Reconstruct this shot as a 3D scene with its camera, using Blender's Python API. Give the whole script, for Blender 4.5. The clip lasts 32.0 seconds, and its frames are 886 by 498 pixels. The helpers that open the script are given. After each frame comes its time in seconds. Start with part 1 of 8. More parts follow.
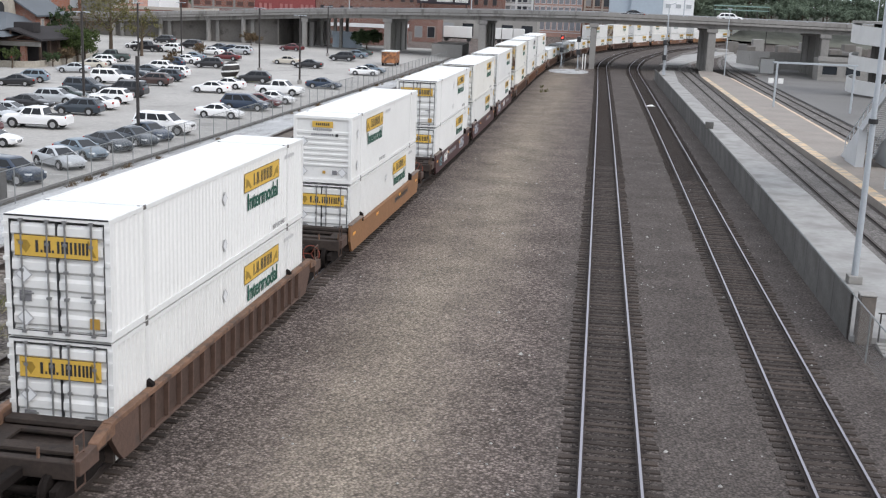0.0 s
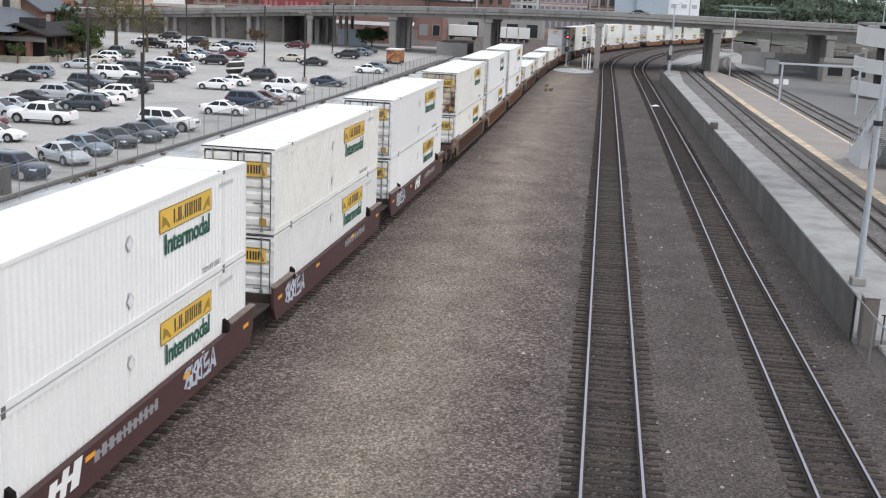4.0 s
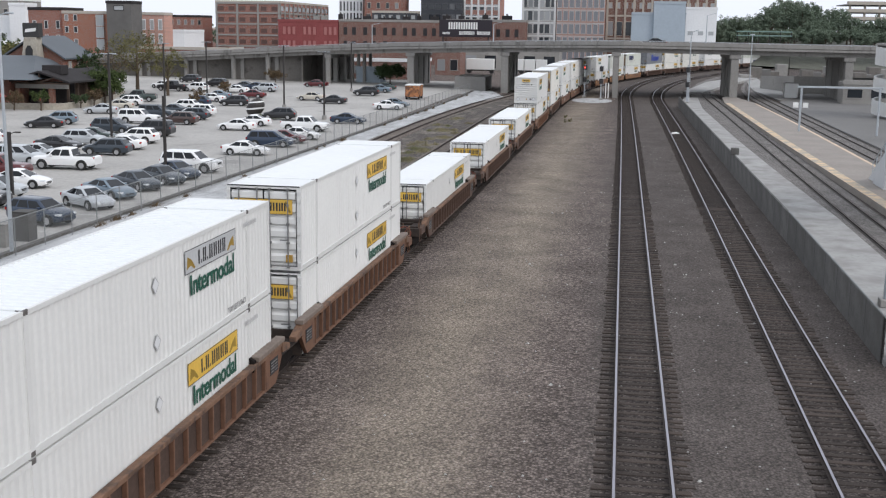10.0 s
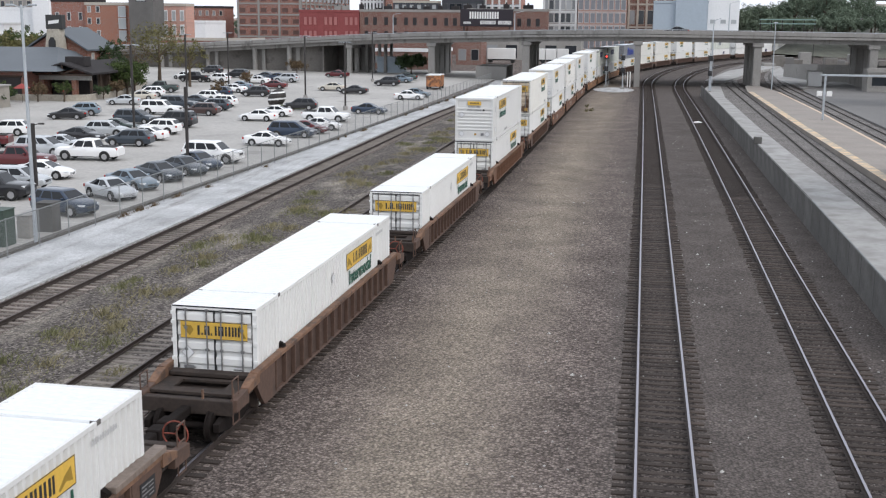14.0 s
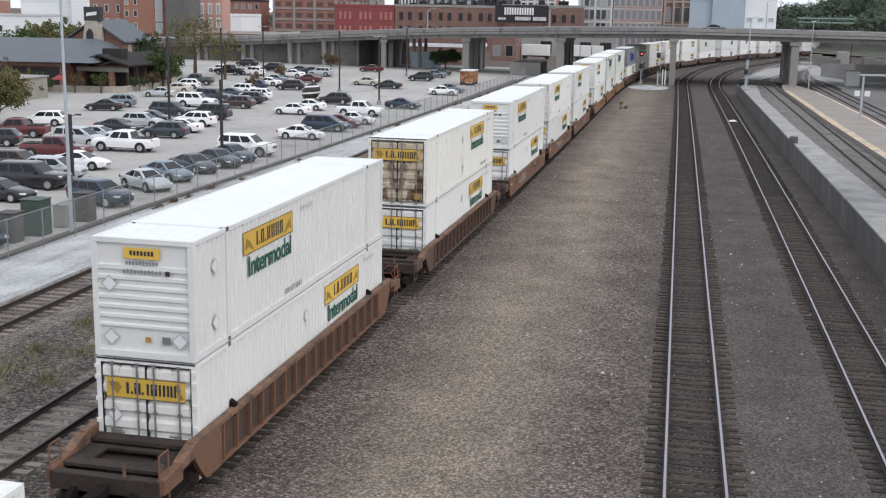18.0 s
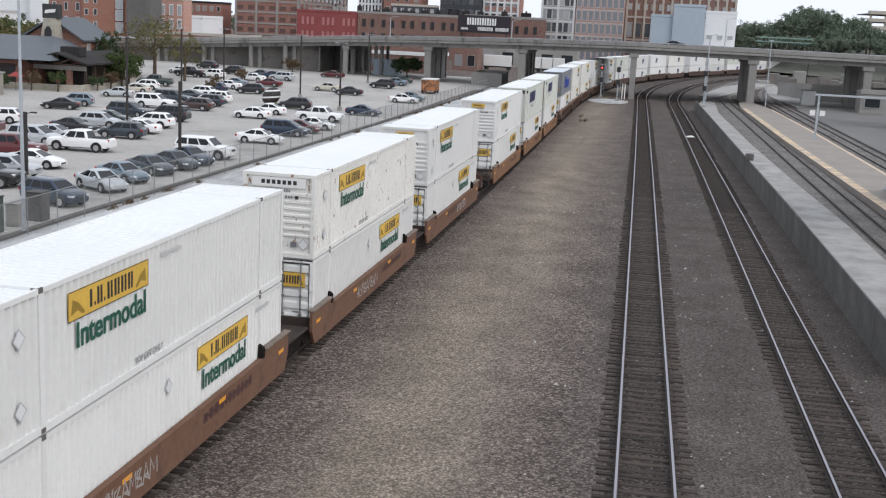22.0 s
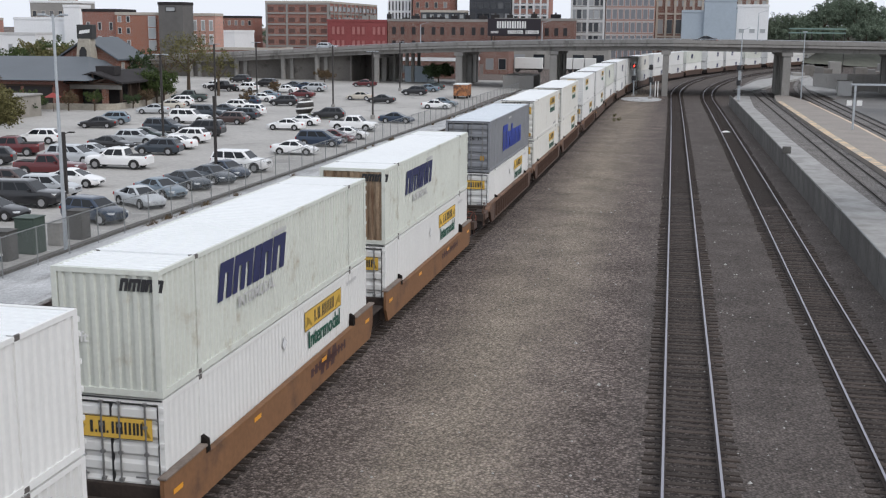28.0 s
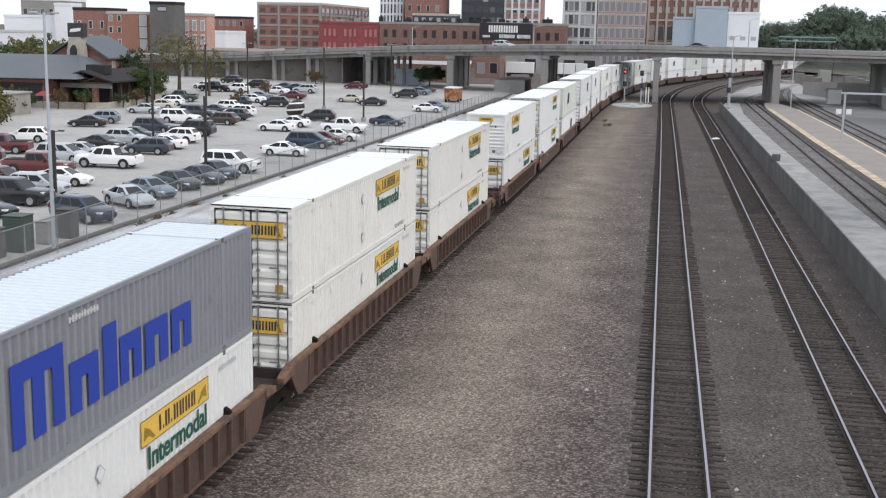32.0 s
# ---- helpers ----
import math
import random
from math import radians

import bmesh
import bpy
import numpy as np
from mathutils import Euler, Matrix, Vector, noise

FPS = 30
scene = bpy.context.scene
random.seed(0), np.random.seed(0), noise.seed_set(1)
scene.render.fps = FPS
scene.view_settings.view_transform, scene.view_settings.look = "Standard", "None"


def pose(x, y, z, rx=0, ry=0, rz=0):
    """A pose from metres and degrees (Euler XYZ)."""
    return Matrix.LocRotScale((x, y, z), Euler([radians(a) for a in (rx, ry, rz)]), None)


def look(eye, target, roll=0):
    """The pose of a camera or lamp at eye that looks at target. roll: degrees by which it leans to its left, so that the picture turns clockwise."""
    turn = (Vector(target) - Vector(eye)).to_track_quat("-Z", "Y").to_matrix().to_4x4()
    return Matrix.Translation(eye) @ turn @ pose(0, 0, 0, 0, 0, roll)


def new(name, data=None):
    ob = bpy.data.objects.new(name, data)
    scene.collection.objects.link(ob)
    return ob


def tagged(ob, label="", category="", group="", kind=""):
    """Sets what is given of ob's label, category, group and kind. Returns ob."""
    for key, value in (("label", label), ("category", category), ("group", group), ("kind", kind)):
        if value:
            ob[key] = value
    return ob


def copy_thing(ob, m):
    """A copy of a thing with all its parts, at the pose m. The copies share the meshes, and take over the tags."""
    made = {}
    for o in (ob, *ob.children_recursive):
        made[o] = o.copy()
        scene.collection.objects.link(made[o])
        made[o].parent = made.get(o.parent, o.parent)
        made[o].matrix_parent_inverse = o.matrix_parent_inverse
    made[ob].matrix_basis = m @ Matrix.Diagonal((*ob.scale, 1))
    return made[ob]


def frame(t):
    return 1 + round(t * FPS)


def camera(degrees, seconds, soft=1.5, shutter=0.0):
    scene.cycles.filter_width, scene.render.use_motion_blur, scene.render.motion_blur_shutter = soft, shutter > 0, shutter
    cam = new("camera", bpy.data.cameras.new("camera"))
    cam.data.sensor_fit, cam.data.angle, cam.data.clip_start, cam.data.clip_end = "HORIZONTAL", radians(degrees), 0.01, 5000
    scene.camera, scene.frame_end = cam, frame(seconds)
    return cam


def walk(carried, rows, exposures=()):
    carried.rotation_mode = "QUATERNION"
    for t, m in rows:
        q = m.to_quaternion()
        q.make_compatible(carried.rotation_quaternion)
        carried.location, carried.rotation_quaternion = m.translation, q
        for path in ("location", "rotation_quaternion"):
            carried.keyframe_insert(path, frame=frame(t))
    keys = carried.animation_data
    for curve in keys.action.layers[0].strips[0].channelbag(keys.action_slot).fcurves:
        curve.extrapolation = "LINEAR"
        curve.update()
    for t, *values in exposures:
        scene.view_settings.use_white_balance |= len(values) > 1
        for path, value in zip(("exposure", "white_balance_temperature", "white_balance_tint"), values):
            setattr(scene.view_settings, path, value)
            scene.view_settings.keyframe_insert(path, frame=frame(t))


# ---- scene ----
cam = camera(42.73, 32.0, soft=1.2, shutter=0.06)
PATH = [
    (0.0, pose(0.005, -0.015, 11.433, 77.401, -2.232, 7.839)),
    (0.5, pose(0.009, -0.022, 11.443, 77.369, -2.311, 7.720)),
    (1.0, pose(0.009, -0.019, 11.442, 77.485, -2.236, 7.628)),
    (1.5, pose(0.009, -0.008, 11.434, 77.537, -2.249, 7.631)),
    (2.0, pose(0.001, -0.016, 11.440, 77.481, -2.221, 7.743)),
    (2.5, pose(0.010, -0.017, 11.444, 77.425, -2.194, 7.911)),
    (4.5, pose(0.001, -0.020, 11.436, 77.211, -2.692, 8.133)),
    (5.0, pose(0.008, -0.009, 11.417, 76.816, -1.679, 9.154)),
    (5.5, pose(-0.020, -0.013, 11.440, 76.315, -0.099, 12.016)),
    (6.0, pose(-0.058, -0.061, 11.422, 76.439, 0.995, 12.295)),
    (6.5, pose(-0.063, -0.043, 11.408, 77.355, -0.553, 11.313)),
    (7.0, pose(-0.010, -0.003, 11.422, 78.707, -0.268, 9.660)),
    (7.5, pose(0.005, 0.004, 11.443, 79.213, 0.104, 8.874)),
    (8.0, pose(-0.022, 0.004, 11.440, 79.221, -0.062, 9.047)),
    (8.5, pose(0.011, 0.010, 11.442, 79.276, -0.648, 9.116)),
    (9.0, pose(-0.000, -0.000, 11.434, 79.213, -0.747, 8.861)),
    (9.5, pose(0.003, -0.005, 11.434, 79.107, -0.861, 8.801)),
    (10.0, pose(-0.002, -0.008, 11.439, 78.986, -0.805, 8.926)),
    (10.5, pose(-0.000, -0.014, 11.430, 78.877, -0.861, 9.363)),
    (11.0, pose(-0.006, -0.018, 11.426, 78.787, -0.871, 9.685)),
    (11.5, pose(-0.005, -0.019, 11.423, 78.697, -0.905, 9.739)),
    (12.0, pose(-0.008, -0.018, 11.420, 78.623, -0.984, 9.495)),
    (12.5, pose(-0.006, -0.011, 11.428, 78.625, -1.022, 9.448)),
    (13.0, pose(-0.013, -0.012, 11.433, 78.655, -0.969, 9.553)),
    (13.5, pose(-0.010, -0.017, 11.443, 78.584, -0.774, 9.780)),
    (14.0, pose(0.002, -0.006, 11.443, 78.470, -0.512, 9.968)),
    (14.5, pose(-0.030, -0.004, 11.423, 78.330, -0.535, 10.394)),
    (16.5, pose(-0.024, -0.017, 11.421, 78.427, -1.593, 10.935)),
    (17.0, pose(-0.008, -0.019, 11.410, 78.365, -1.731, 11.004)),
    (17.5, pose(-0.010, -0.026, 11.438, 78.209, -0.699, 11.042)),
    (18.0, pose(-0.022, -0.030, 11.438, 78.225, -1.039, 11.688)),
    (18.5, pose(-0.016, -0.045, 11.417, 78.380, -1.351, 11.835)),
    (19.0, pose(-0.007, -0.029, 11.429, 78.571, -1.778, 11.369)),
    (19.5, pose(-0.017, -0.011, 11.431, 78.727, -2.248, 10.621)),
    (20.0, pose(-0.004, -0.006, 11.435, 78.876, -2.433, 10.024)),
    (20.5, pose(0.002, -0.009, 11.438, 78.929, -2.752, 9.719)),
    (21.0, pose(-0.007, -0.006, 11.429, 78.897, -2.629, 9.621)),
    (21.5, pose(-0.009, 0.009, 11.435, 78.797, -2.776, 9.663)),
    (22.0, pose(-0.005, -0.002, 11.445, 78.706, -2.758, 9.847)),
    (22.5, pose(-0.016, -0.004, 11.442, 78.501, -2.237, 10.388)),
    (23.0, pose(-0.016, -0.003, 11.418, 78.277, -2.694, 11.147)),
    (23.5, pose(-0.024, -0.037, 11.405, 78.285, -1.021, 11.278)),
    (24.0, pose(-0.015, -0.030, 11.439, 78.446, 0.088, 11.700)),
    (24.5, pose(-0.002, -0.027, 11.427, 78.368, -0.360, 12.231)),
    (25.0, pose(-0.012, -0.047, 11.419, 78.310, -0.173, 12.262)),
    (25.5, pose(-0.018, -0.034, 11.419, 78.536, -0.267, 11.974)),
    (26.0, pose(-0.011, -0.040, 11.431, 78.757, -0.413, 11.636)),
    (26.5, pose(0.003, -0.021, 11.432, 78.877, -0.442, 11.456)),
    (28.5, pose(-0.002, -0.021, 11.426, 78.933, -0.513, 11.291)),
    (29.0, pose(-0.020, -0.022, 11.420, 78.945, -0.762, 11.417)),
    (29.5, pose(-0.025, -0.022, 11.420, 79.009, -0.820, 11.293)),
    (30.0, pose(-0.011, -0.019, 11.430, 79.108, -0.810, 11.145)),
    (30.5, pose(-0.012, -0.025, 11.420, 79.099, -0.912, 11.085)),
    (31.0, pose(0.002, -0.024, 11.426, 79.071, -0.991, 10.899)),
    (31.5, pose(0.003, -0.020, 11.420, 79.068, -0.993, 10.705)),
    (32.0, pose(-0.017, -0.013, 11.430, 79.094, -1.237, 10.918)),
]
walk(cam, PATH, exposures=[(0.0, 0.21), (2.0, 0.2), (5.0, 0.18), (6.0, 0.2), (7.0, 0.07), (8.0, 0.0), (9.0, 0.0), (10.0, -0.03), (11.0, -0.07), (12.0, -0.02), (13.0, 0.06), (14.0, 0.11), (17.0, 0.1), (18.0, 0.04), (19.0, -0.06), (20.0, -0.05), (22.0, -0.02), (23.0, -0.07), (25.0, -0.21), (26.0, -0.18), (29.0, -0.14), (30.0, -0.1), (31.0, 0.05), (32.0, 0.1)])

# ---- light: a bright overcast sky with a weak, very soft sun ----
world = bpy.data.worlds.new("overcast_sky")
scene.world = world
world.use_nodes = True
wn = world.node_tree
sky = wn.nodes.new("ShaderNodeTexSky")
sky.sky_type, sky.sun_disc = "NISHITA", False
SUN_EL, SUN_AZ = radians(38), radians(122)
sky.sun_elevation, sky.sun_rotation = SUN_EL, SUN_AZ
sky.air_density, sky.dust_density, sky.ozone_density = 1.0, 4.0, 1.0
dim = wn.nodes.new("ShaderNodeVectorMath")
dim.operation = "SCALE"
dim.inputs["Scale"].default_value = 0.11
wn.links.new(sky.outputs[0], dim.inputs[0])
cloud = wn.nodes.new("ShaderNodeMix")  # an even layer of cloud over the clear sky
cloud.data_type = "RGBA"
cloud.inputs["Factor"].default_value = 0.86
cloud.inputs["B"].default_value = (1.07, 1.13, 1.245, 1)
wn.links.new(dim.outputs[0], cloud.inputs["A"])
wn.links.new(cloud.outputs["Result"], wn.nodes["Background"].inputs["Color"])
wn.nodes["Background"].inputs["Strength"].default_value = 1.0
sun = new("sun", bpy.data.lights.new("sun", "SUN"))
sun.data.energy, sun.data.angle, sun.data.color = 1.15, radians(30), (1.0, 0.97, 0.95)
to_sun = Vector((math.sin(SUN_AZ) * math.cos(SUN_EL), math.cos(SUN_AZ) * math.cos(SUN_EL), math.sin(SUN_EL)))
sun.matrix_world = look((0, 0, 60), Vector((0, 0, 60)) - to_sun)
scene.view_settings.exposure = 0.0

# ---- materials ----


def grain(name, base, rough=0.7, metal=0.0, coarse=0.4, fine=8.0, var=0.25, bump=0.1, stain=None, stain_at=(0.55, 0.75), stain_scale=0.8, each=0.0, spec=0.4, bump_scale=None, run=1.0):
    """A surface with coarse and fine variation, an optional stain colour, and a difference from object to object."""
    m = bpy.data.materials.new(name)
    m.use_nodes = True
    nt = m.node_tree
    N, L = nt.nodes, nt.links
    b = N["Principled BSDF"]
    b.inputs["Roughness"].default_value = rough
    b.inputs["Metallic"].default_value = metal
    b.inputs["Specular IOR Level"].default_value = spec
    geo = N.new("ShaderNodeNewGeometry")
    tc = N.new("ShaderNodeTexCoord")
    src = tc.outputs["Object"]
    n1 = N.new("ShaderNodeTexNoise")
    n1.inputs["Scale"].default_value, n1.inputs["Detail"].default_value = coarse, 5
    n2 = N.new("ShaderNodeTexNoise")
    n2.inputs["Scale"].default_value, n2.inputs["Detail"].default_value = fine, 4
    L.new(src, n1.inputs["Vector"])
    L.new(src, n2.inputs["Vector"])
    mixn = N.new("ShaderNodeMath")
    mixn.operation = "ADD"
    L.new(n1.outputs["Fac"], mixn.inputs[0])
    L.new(n2.outputs["Fac"], mixn.inputs[1])
    ramp = N.new("ShaderNodeMapRange")
    ramp.inputs["From Min"].default_value, ramp.inputs["From Max"].default_value = 0.6, 1.4
    ramp.inputs["To Min"].default_value, ramp.inputs["To Max"].default_value = 1 - var, 1 + var
    L.new(mixn.outputs[0], ramp.inputs["Value"])
    val = ramp.outputs[0]
    if each:
        info = N.new("ShaderNodeObjectInfo")
        r = N.new("ShaderNodeMapRange")
        r.inputs["To Min"].default_value, r.inputs["To Max"].default_value = 1 - each, 1 + each
        L.new(info.outputs["Random"], r.inputs["Value"])
        mul = N.new("ShaderNodeMath")
        mul.operation = "MULTIPLY"
        L.new(val, mul.inputs[0])
        L.new(r.outputs[0], mul.inputs[1])
        val = mul.outputs[0]
    colour = N.new("ShaderNodeVectorMath")
    colour.operation = "SCALE"
    colour.inputs[0].default_value = base
    L.new(val, colour.inputs["Scale"])
    col = colour.outputs[0]
    if stain:
        n3 = N.new("ShaderNodeTexNoise")
        n3.inputs["Scale"].default_value, n3.inputs["Detail"].default_value, n3.inputs["Roughness"].default_value = stain_scale, 8, 0.65
        if run != 1.0:
            mp = N.new("ShaderNodeMapping")
            mp.inputs["Scale"].default_value = (1, 1, run)
            L.new(src, mp.inputs["Vector"])
            L.new(mp.outputs[0], n3.inputs["Vector"])
        else:
            L.new(src, n3.inputs["Vector"])
        r3 = N.new("ShaderNodeMapRange")
        r3.interpolation_type = "SMOOTHSTEP"
        r3.inputs["From Min"].default_value, r3.inputs["From Max"].default_value = stain_at
        L.new(n3.outputs["Fac"], r3.inputs["Value"])
        mx = N.new("ShaderNodeMix")
        mx.data_type = "RGBA"
        L.new(r3.outputs[0], mx.inputs["Factor"])
        L.new(col, mx.inputs["A"])
        mx.inputs["B"].default_value = (*stain, 1)
        col = mx.outputs["Result"]
    L.new(col, b.inputs["Base Color"])
    if bump:
        bp = N.new("ShaderNodeBump")
        bp.inputs["Strength"].default_value, bp.inputs["Distance"].default_value = 1.0, bump * 0.1
        n4 = N.new("ShaderNodeTexNoise")
        n4.inputs["Scale"].default_value, n4.inputs["Detail"].default_value = bump_scale or fine * 2, 4
        L.new(src, n4.inputs["Vector"])
        L.new(n4.outputs["Fac"], bp.inputs["Height"])
        L.new(bp.outputs[0], b.inputs["Normal"])
    return m


def plain(name, base, rough=0.5, metal=0.0, spec=0.5):
    m = bpy.data.materials.new(name)
    m.use_nodes = True
    b = m.node_tree.nodes["Principled BSDF"]
    b.inputs["Base Color"].default_value = (*base, 1)
    b.inputs["Roughness"].default_value, b.inputs["Metallic"].default_value, b.inputs["Specular IOR Level"].default_value = rough, metal, spec
    return m


def glow(name, base, strength):
    m = plain(name, base)
    b = m.node_tree.nodes["Principled BSDF"]
    b.inputs["Emission Color"].default_value, b.inputs["Emission Strength"].default_value = (*base, 1), strength
    return m


def gravel(name, dark, light, size, tint=None, tint_at=(0.45, 0.65), tint_scale=0.12, strip=None, bump=0.5, joint=0.55, fine_from=None, drift=1.0, clump=0.0):
    """Loose stones: each cell of a Voronoi pattern its own grey; a second colour in drifts, and along strips (x, half width)."""
    m = bpy.data.materials.new(name)
    m.use_nodes = True
    N, L = m.node_tree.nodes, m.node_tree.links
    b = N["Principled BSDF"]
    b.inputs["Roughness"].default_value, b.inputs["Specular IOR Level"].default_value = 0.95, 0.15
    tc = N.new("ShaderNodeTexCoord")
    v = N.new("ShaderNodeTexVoronoi")
    v.inputs["Scale"].default_value = 1 / size
    L.new(tc.outputs["Object"], v.inputs["Vector"])
    sep = N.new("ShaderNodeSeparateColor")
    L.new(v.outputs["Color"], sep.inputs[0])
    pw = N.new("ShaderNodeMath")
    pw.operation = "POWER"
    pw.inputs[1].default_value = 1.7
    L.new(sep.outputs[0], pw.inputs[0])
    mx = N.new("ShaderNodeMix")
    mx.data_type = "RGBA"
    L.new(pw.outputs[0], mx.inputs["Factor"])
    mx.inputs["A"].default_value, mx.inputs["B"].default_value = (*dark, 1), (*light, 1)
    col = mx.outputs["Result"]
    n = N.new("ShaderNodeTexNoise")
    n.inputs["Scale"].default_value, n.inputs["Detail"].default_value, n.inputs["Roughness"].default_value = tint_scale, 8, 0.6
    along = N.new("ShaderNodeMapping")  # drifts drawn out along the tracks
    along.inputs["Scale"].default_value = (1, drift, 1)
    L.new(tc.outputs["Object"], along.inputs["Vector"])
    L.new(along.outputs[0], n.inputs["Vector"])
    fac = None
    if tint:
        r = N.new("ShaderNodeMapRange")
        r.interpolation_type = "SMOOTHSTEP"
        r.inputs["From Min"].default_value, r.inputs["From Max"].default_value = tint_at
        L.new(n.outputs["Fac"], r.inputs["Value"])
        fac = r.outputs[0]
        if strip:
            xyz = N.new("ShaderNodeSeparateXYZ")
            L.new(tc.outputs["Object"], xyz.inputs[0])
            off = N.new("ShaderNodeMath")
            off.operation = "SUBTRACT"
            off.inputs[1].default_value = strip[0]
            L.new(xyz.outputs[0], off.inputs[0])
            ab = N.new("ShaderNodeMath")
            ab.operation = "ABSOLUTE"
            L.new(off.outputs[0], ab.inputs[0])
            near = N.new("ShaderNodeMapRange")
            near.interpolation_type = "SMOOTHSTEP"
            near.inputs["From Min"].default_value, near.inputs["From Max"].default_value = strip[1], 0.0
            L.new(ab.outputs[0], near.inputs["Value"])
            mul = N.new("ShaderNodeMath")
            mul.operation = "MULTIPLY"
            L.new(near.outputs[0], mul.inputs[0])
            L.new(fac, mul.inputs[1])
            fac = mul.outputs[0]
        m2 = N.new("ShaderNodeMix")
        m2.data_type = "RGBA"
        L.new(fac, m2.inputs["Factor"])
        L.new(col, m2.inputs["A"])
        mot = N.new("ShaderNodeMix")
        mot.data_type = "RGBA"
        L.new(sep.outputs[1], mot.inputs["Factor"])
        mot.inputs["A"].default_value = (*(c * 0.62 for c in tint), 1)
        mot.inputs["B"].default_value = (*(c * 1.38 for c in tint), 1)
        L.new(mot.outputs["Result"], m2.inputs["B"])
        col = m2.outputs["Result"]
    if fine_from is not None:
        # finer, dirtier stone beyond this x, with a ragged edge
        x0 = N.new("ShaderNodeSeparateXYZ")
        L.new(tc.outputs["Object"], x0.inputs[0])
        wob = N.new("ShaderNodeMath")
        wob.operation = "MULTIPLY_ADD"
        wob.inputs[1].default_value = 5.0
        L.new(n.outputs["Fac"], wob.inputs[0])
        L.new(x0.outputs[0], wob.inputs[2])
        rf = N.new("ShaderNodeMapRange")
        rf.interpolation_type = "SMOOTHSTEP"
        rf.inputs["From Min"].default_value, rf.inputs["From Max"].default_value = fine_from + 1.2, fine_from + 4.2
        rf.inputs["To Max"].default_value = 0.72
        L.new(wob.outputs[0], rf.inputs["Value"])
        vf = N.new("ShaderNodeTexNoise")
        vf.inputs["Scale"].default_value, vf.inputs["Detail"].default_value = 14, 3
        L.new(tc.outputs["Object"], vf.inputs["Vector"])
        cf = N.new("ShaderNodeMix")
        cf.data_type = "RGBA"
        cf.inputs["A"].default_value, cf.inputs["B"].default_value = (0.04, 0.0345, 0.032, 1), (0.172, 0.152, 0.142, 1)
        L.new(vf.outputs["Fac"], cf.inputs["Factor"])
        m3 = N.new("ShaderNodeMix")
        m3.data_type = "RGBA"
        L.new(rf.outputs[0], m3.inputs["Factor"])
        L.new(col, m3.inputs["A"])
        L.new(cf.outputs["Result"], m3.inputs["B"])
        col = m3.outputs["Result"]
    n5 = N.new("ShaderNodeTexNoise")
    n5.inputs["Scale"].default_value, n5.inputs["Detail"].default_value = 0.35, 7
    L.new(tc.outputs["Object"], n5.inputs["Vector"])
    r5 = N.new("ShaderNodeMapRange")
    r5.inputs["From Min"].default_value, r5.inputs["From Max"].default_value = 0.3, 0.7
    r5.inputs["To Min"].default_value, r5.inputs["To Max"].default_value = 0.8, 1.2
    L.new(n5.outputs["Fac"], r5.inputs["Value"])
    gap = N.new("ShaderNodeMapRange")
    gap.inputs["From Min"].default_value, gap.inputs["From Max"].default_value = 0.3, 0.75
    gap.inputs["To Min"].default_value, gap.inputs["To Max"].default_value = 1.0, joint
    L.new(v.outputs["Distance"], gap.inputs["Value"])
    mul2 = N.new("ShaderNodeMath")
    mul2.operation = "MULTIPLY"
    L.new(r5.outputs[0], mul2.inputs[0])
    L.new(gap.outputs[0], mul2.inputs[1])
    if clump:
        n6 = N.new("ShaderNodeTexNoise")
        n6.inputs["Scale"].default_value, n6.inputs["Detail"].default_value, n6.inputs["Roughness"].default_value = 5.0, 5, 0.7
        L.new(tc.outputs["Object"], n6.inputs["Vector"])
        r6 = N.new("ShaderNodeMapRange")
        r6.inputs["From Min"].default_value, r6.inputs["From Max"].default_value = 0.33, 0.67
        r6.inputs["To Min"].default_value, r6.inputs["To Max"].default_value = 1 - clump, 1 + clump
        L.new(n6.outputs["Fac"], r6.inputs["Value"])
        mul6 = N.new("ShaderNodeMath")
        mul6.operation = "MULTIPLY"
        L.new(mul2.outputs[0], mul6.inputs[0])
        L.new(r6.outputs[0], mul6.inputs[1])
        mul2 = mul6
    sc = N.new("ShaderNodeVectorMath")
    sc.operation = "SCALE"
    L.new(col, sc.inputs[0])
    L.new(mul2.outputs[0], sc.inputs["Scale"])
    L.new(sc.outputs[0], b.inputs["Base Color"])
    bp = N.new("ShaderNodeBump")
    bp.invert = True
    bp.inputs["Strength"].default_value, bp.inputs["Distance"].default_value = bump, size
    L.new(v.outputs["Distance"], bp.inputs["Height"])
    L.new(bp.outputs[0], b.inputs["Normal"])
    return m


BALLAST = gravel("grey_brown_ballast", (0.086, 0.069, 0.062), (0.325, 0.27, 0.243), 0.08, joint=0.5, tint=(0.31, 0.262, 0.212), strip=(-5.7, 4.3), tint_at=(0.15, 0.6), tint_scale=0.3, drift=0.13, clump=0.16, bump=0.55, fine_from=-1.0)
TRACK_BED = gravel("dark_track_ballast", (0.023, 0.019, 0.017), (0.13, 0.11, 0.101), 0.07, joint=0.7, clump=0.2)
STATION_BED = gravel("grey_station_ballast", (0.12, 0.112, 0.106), (0.3, 0.28, 0.268), 0.07, joint=0.8, clump=0.2)
WEEDY = gravel("dusty_weedy_gravel", (0.07, 0.06, 0.056), (0.27, 0.24, 0.217), 0.09, tint=(0.3, 0.268, 0.23), tint_at=(0.5, 0.68), tint_scale=0.5, drift=0.4, clump=0.3)
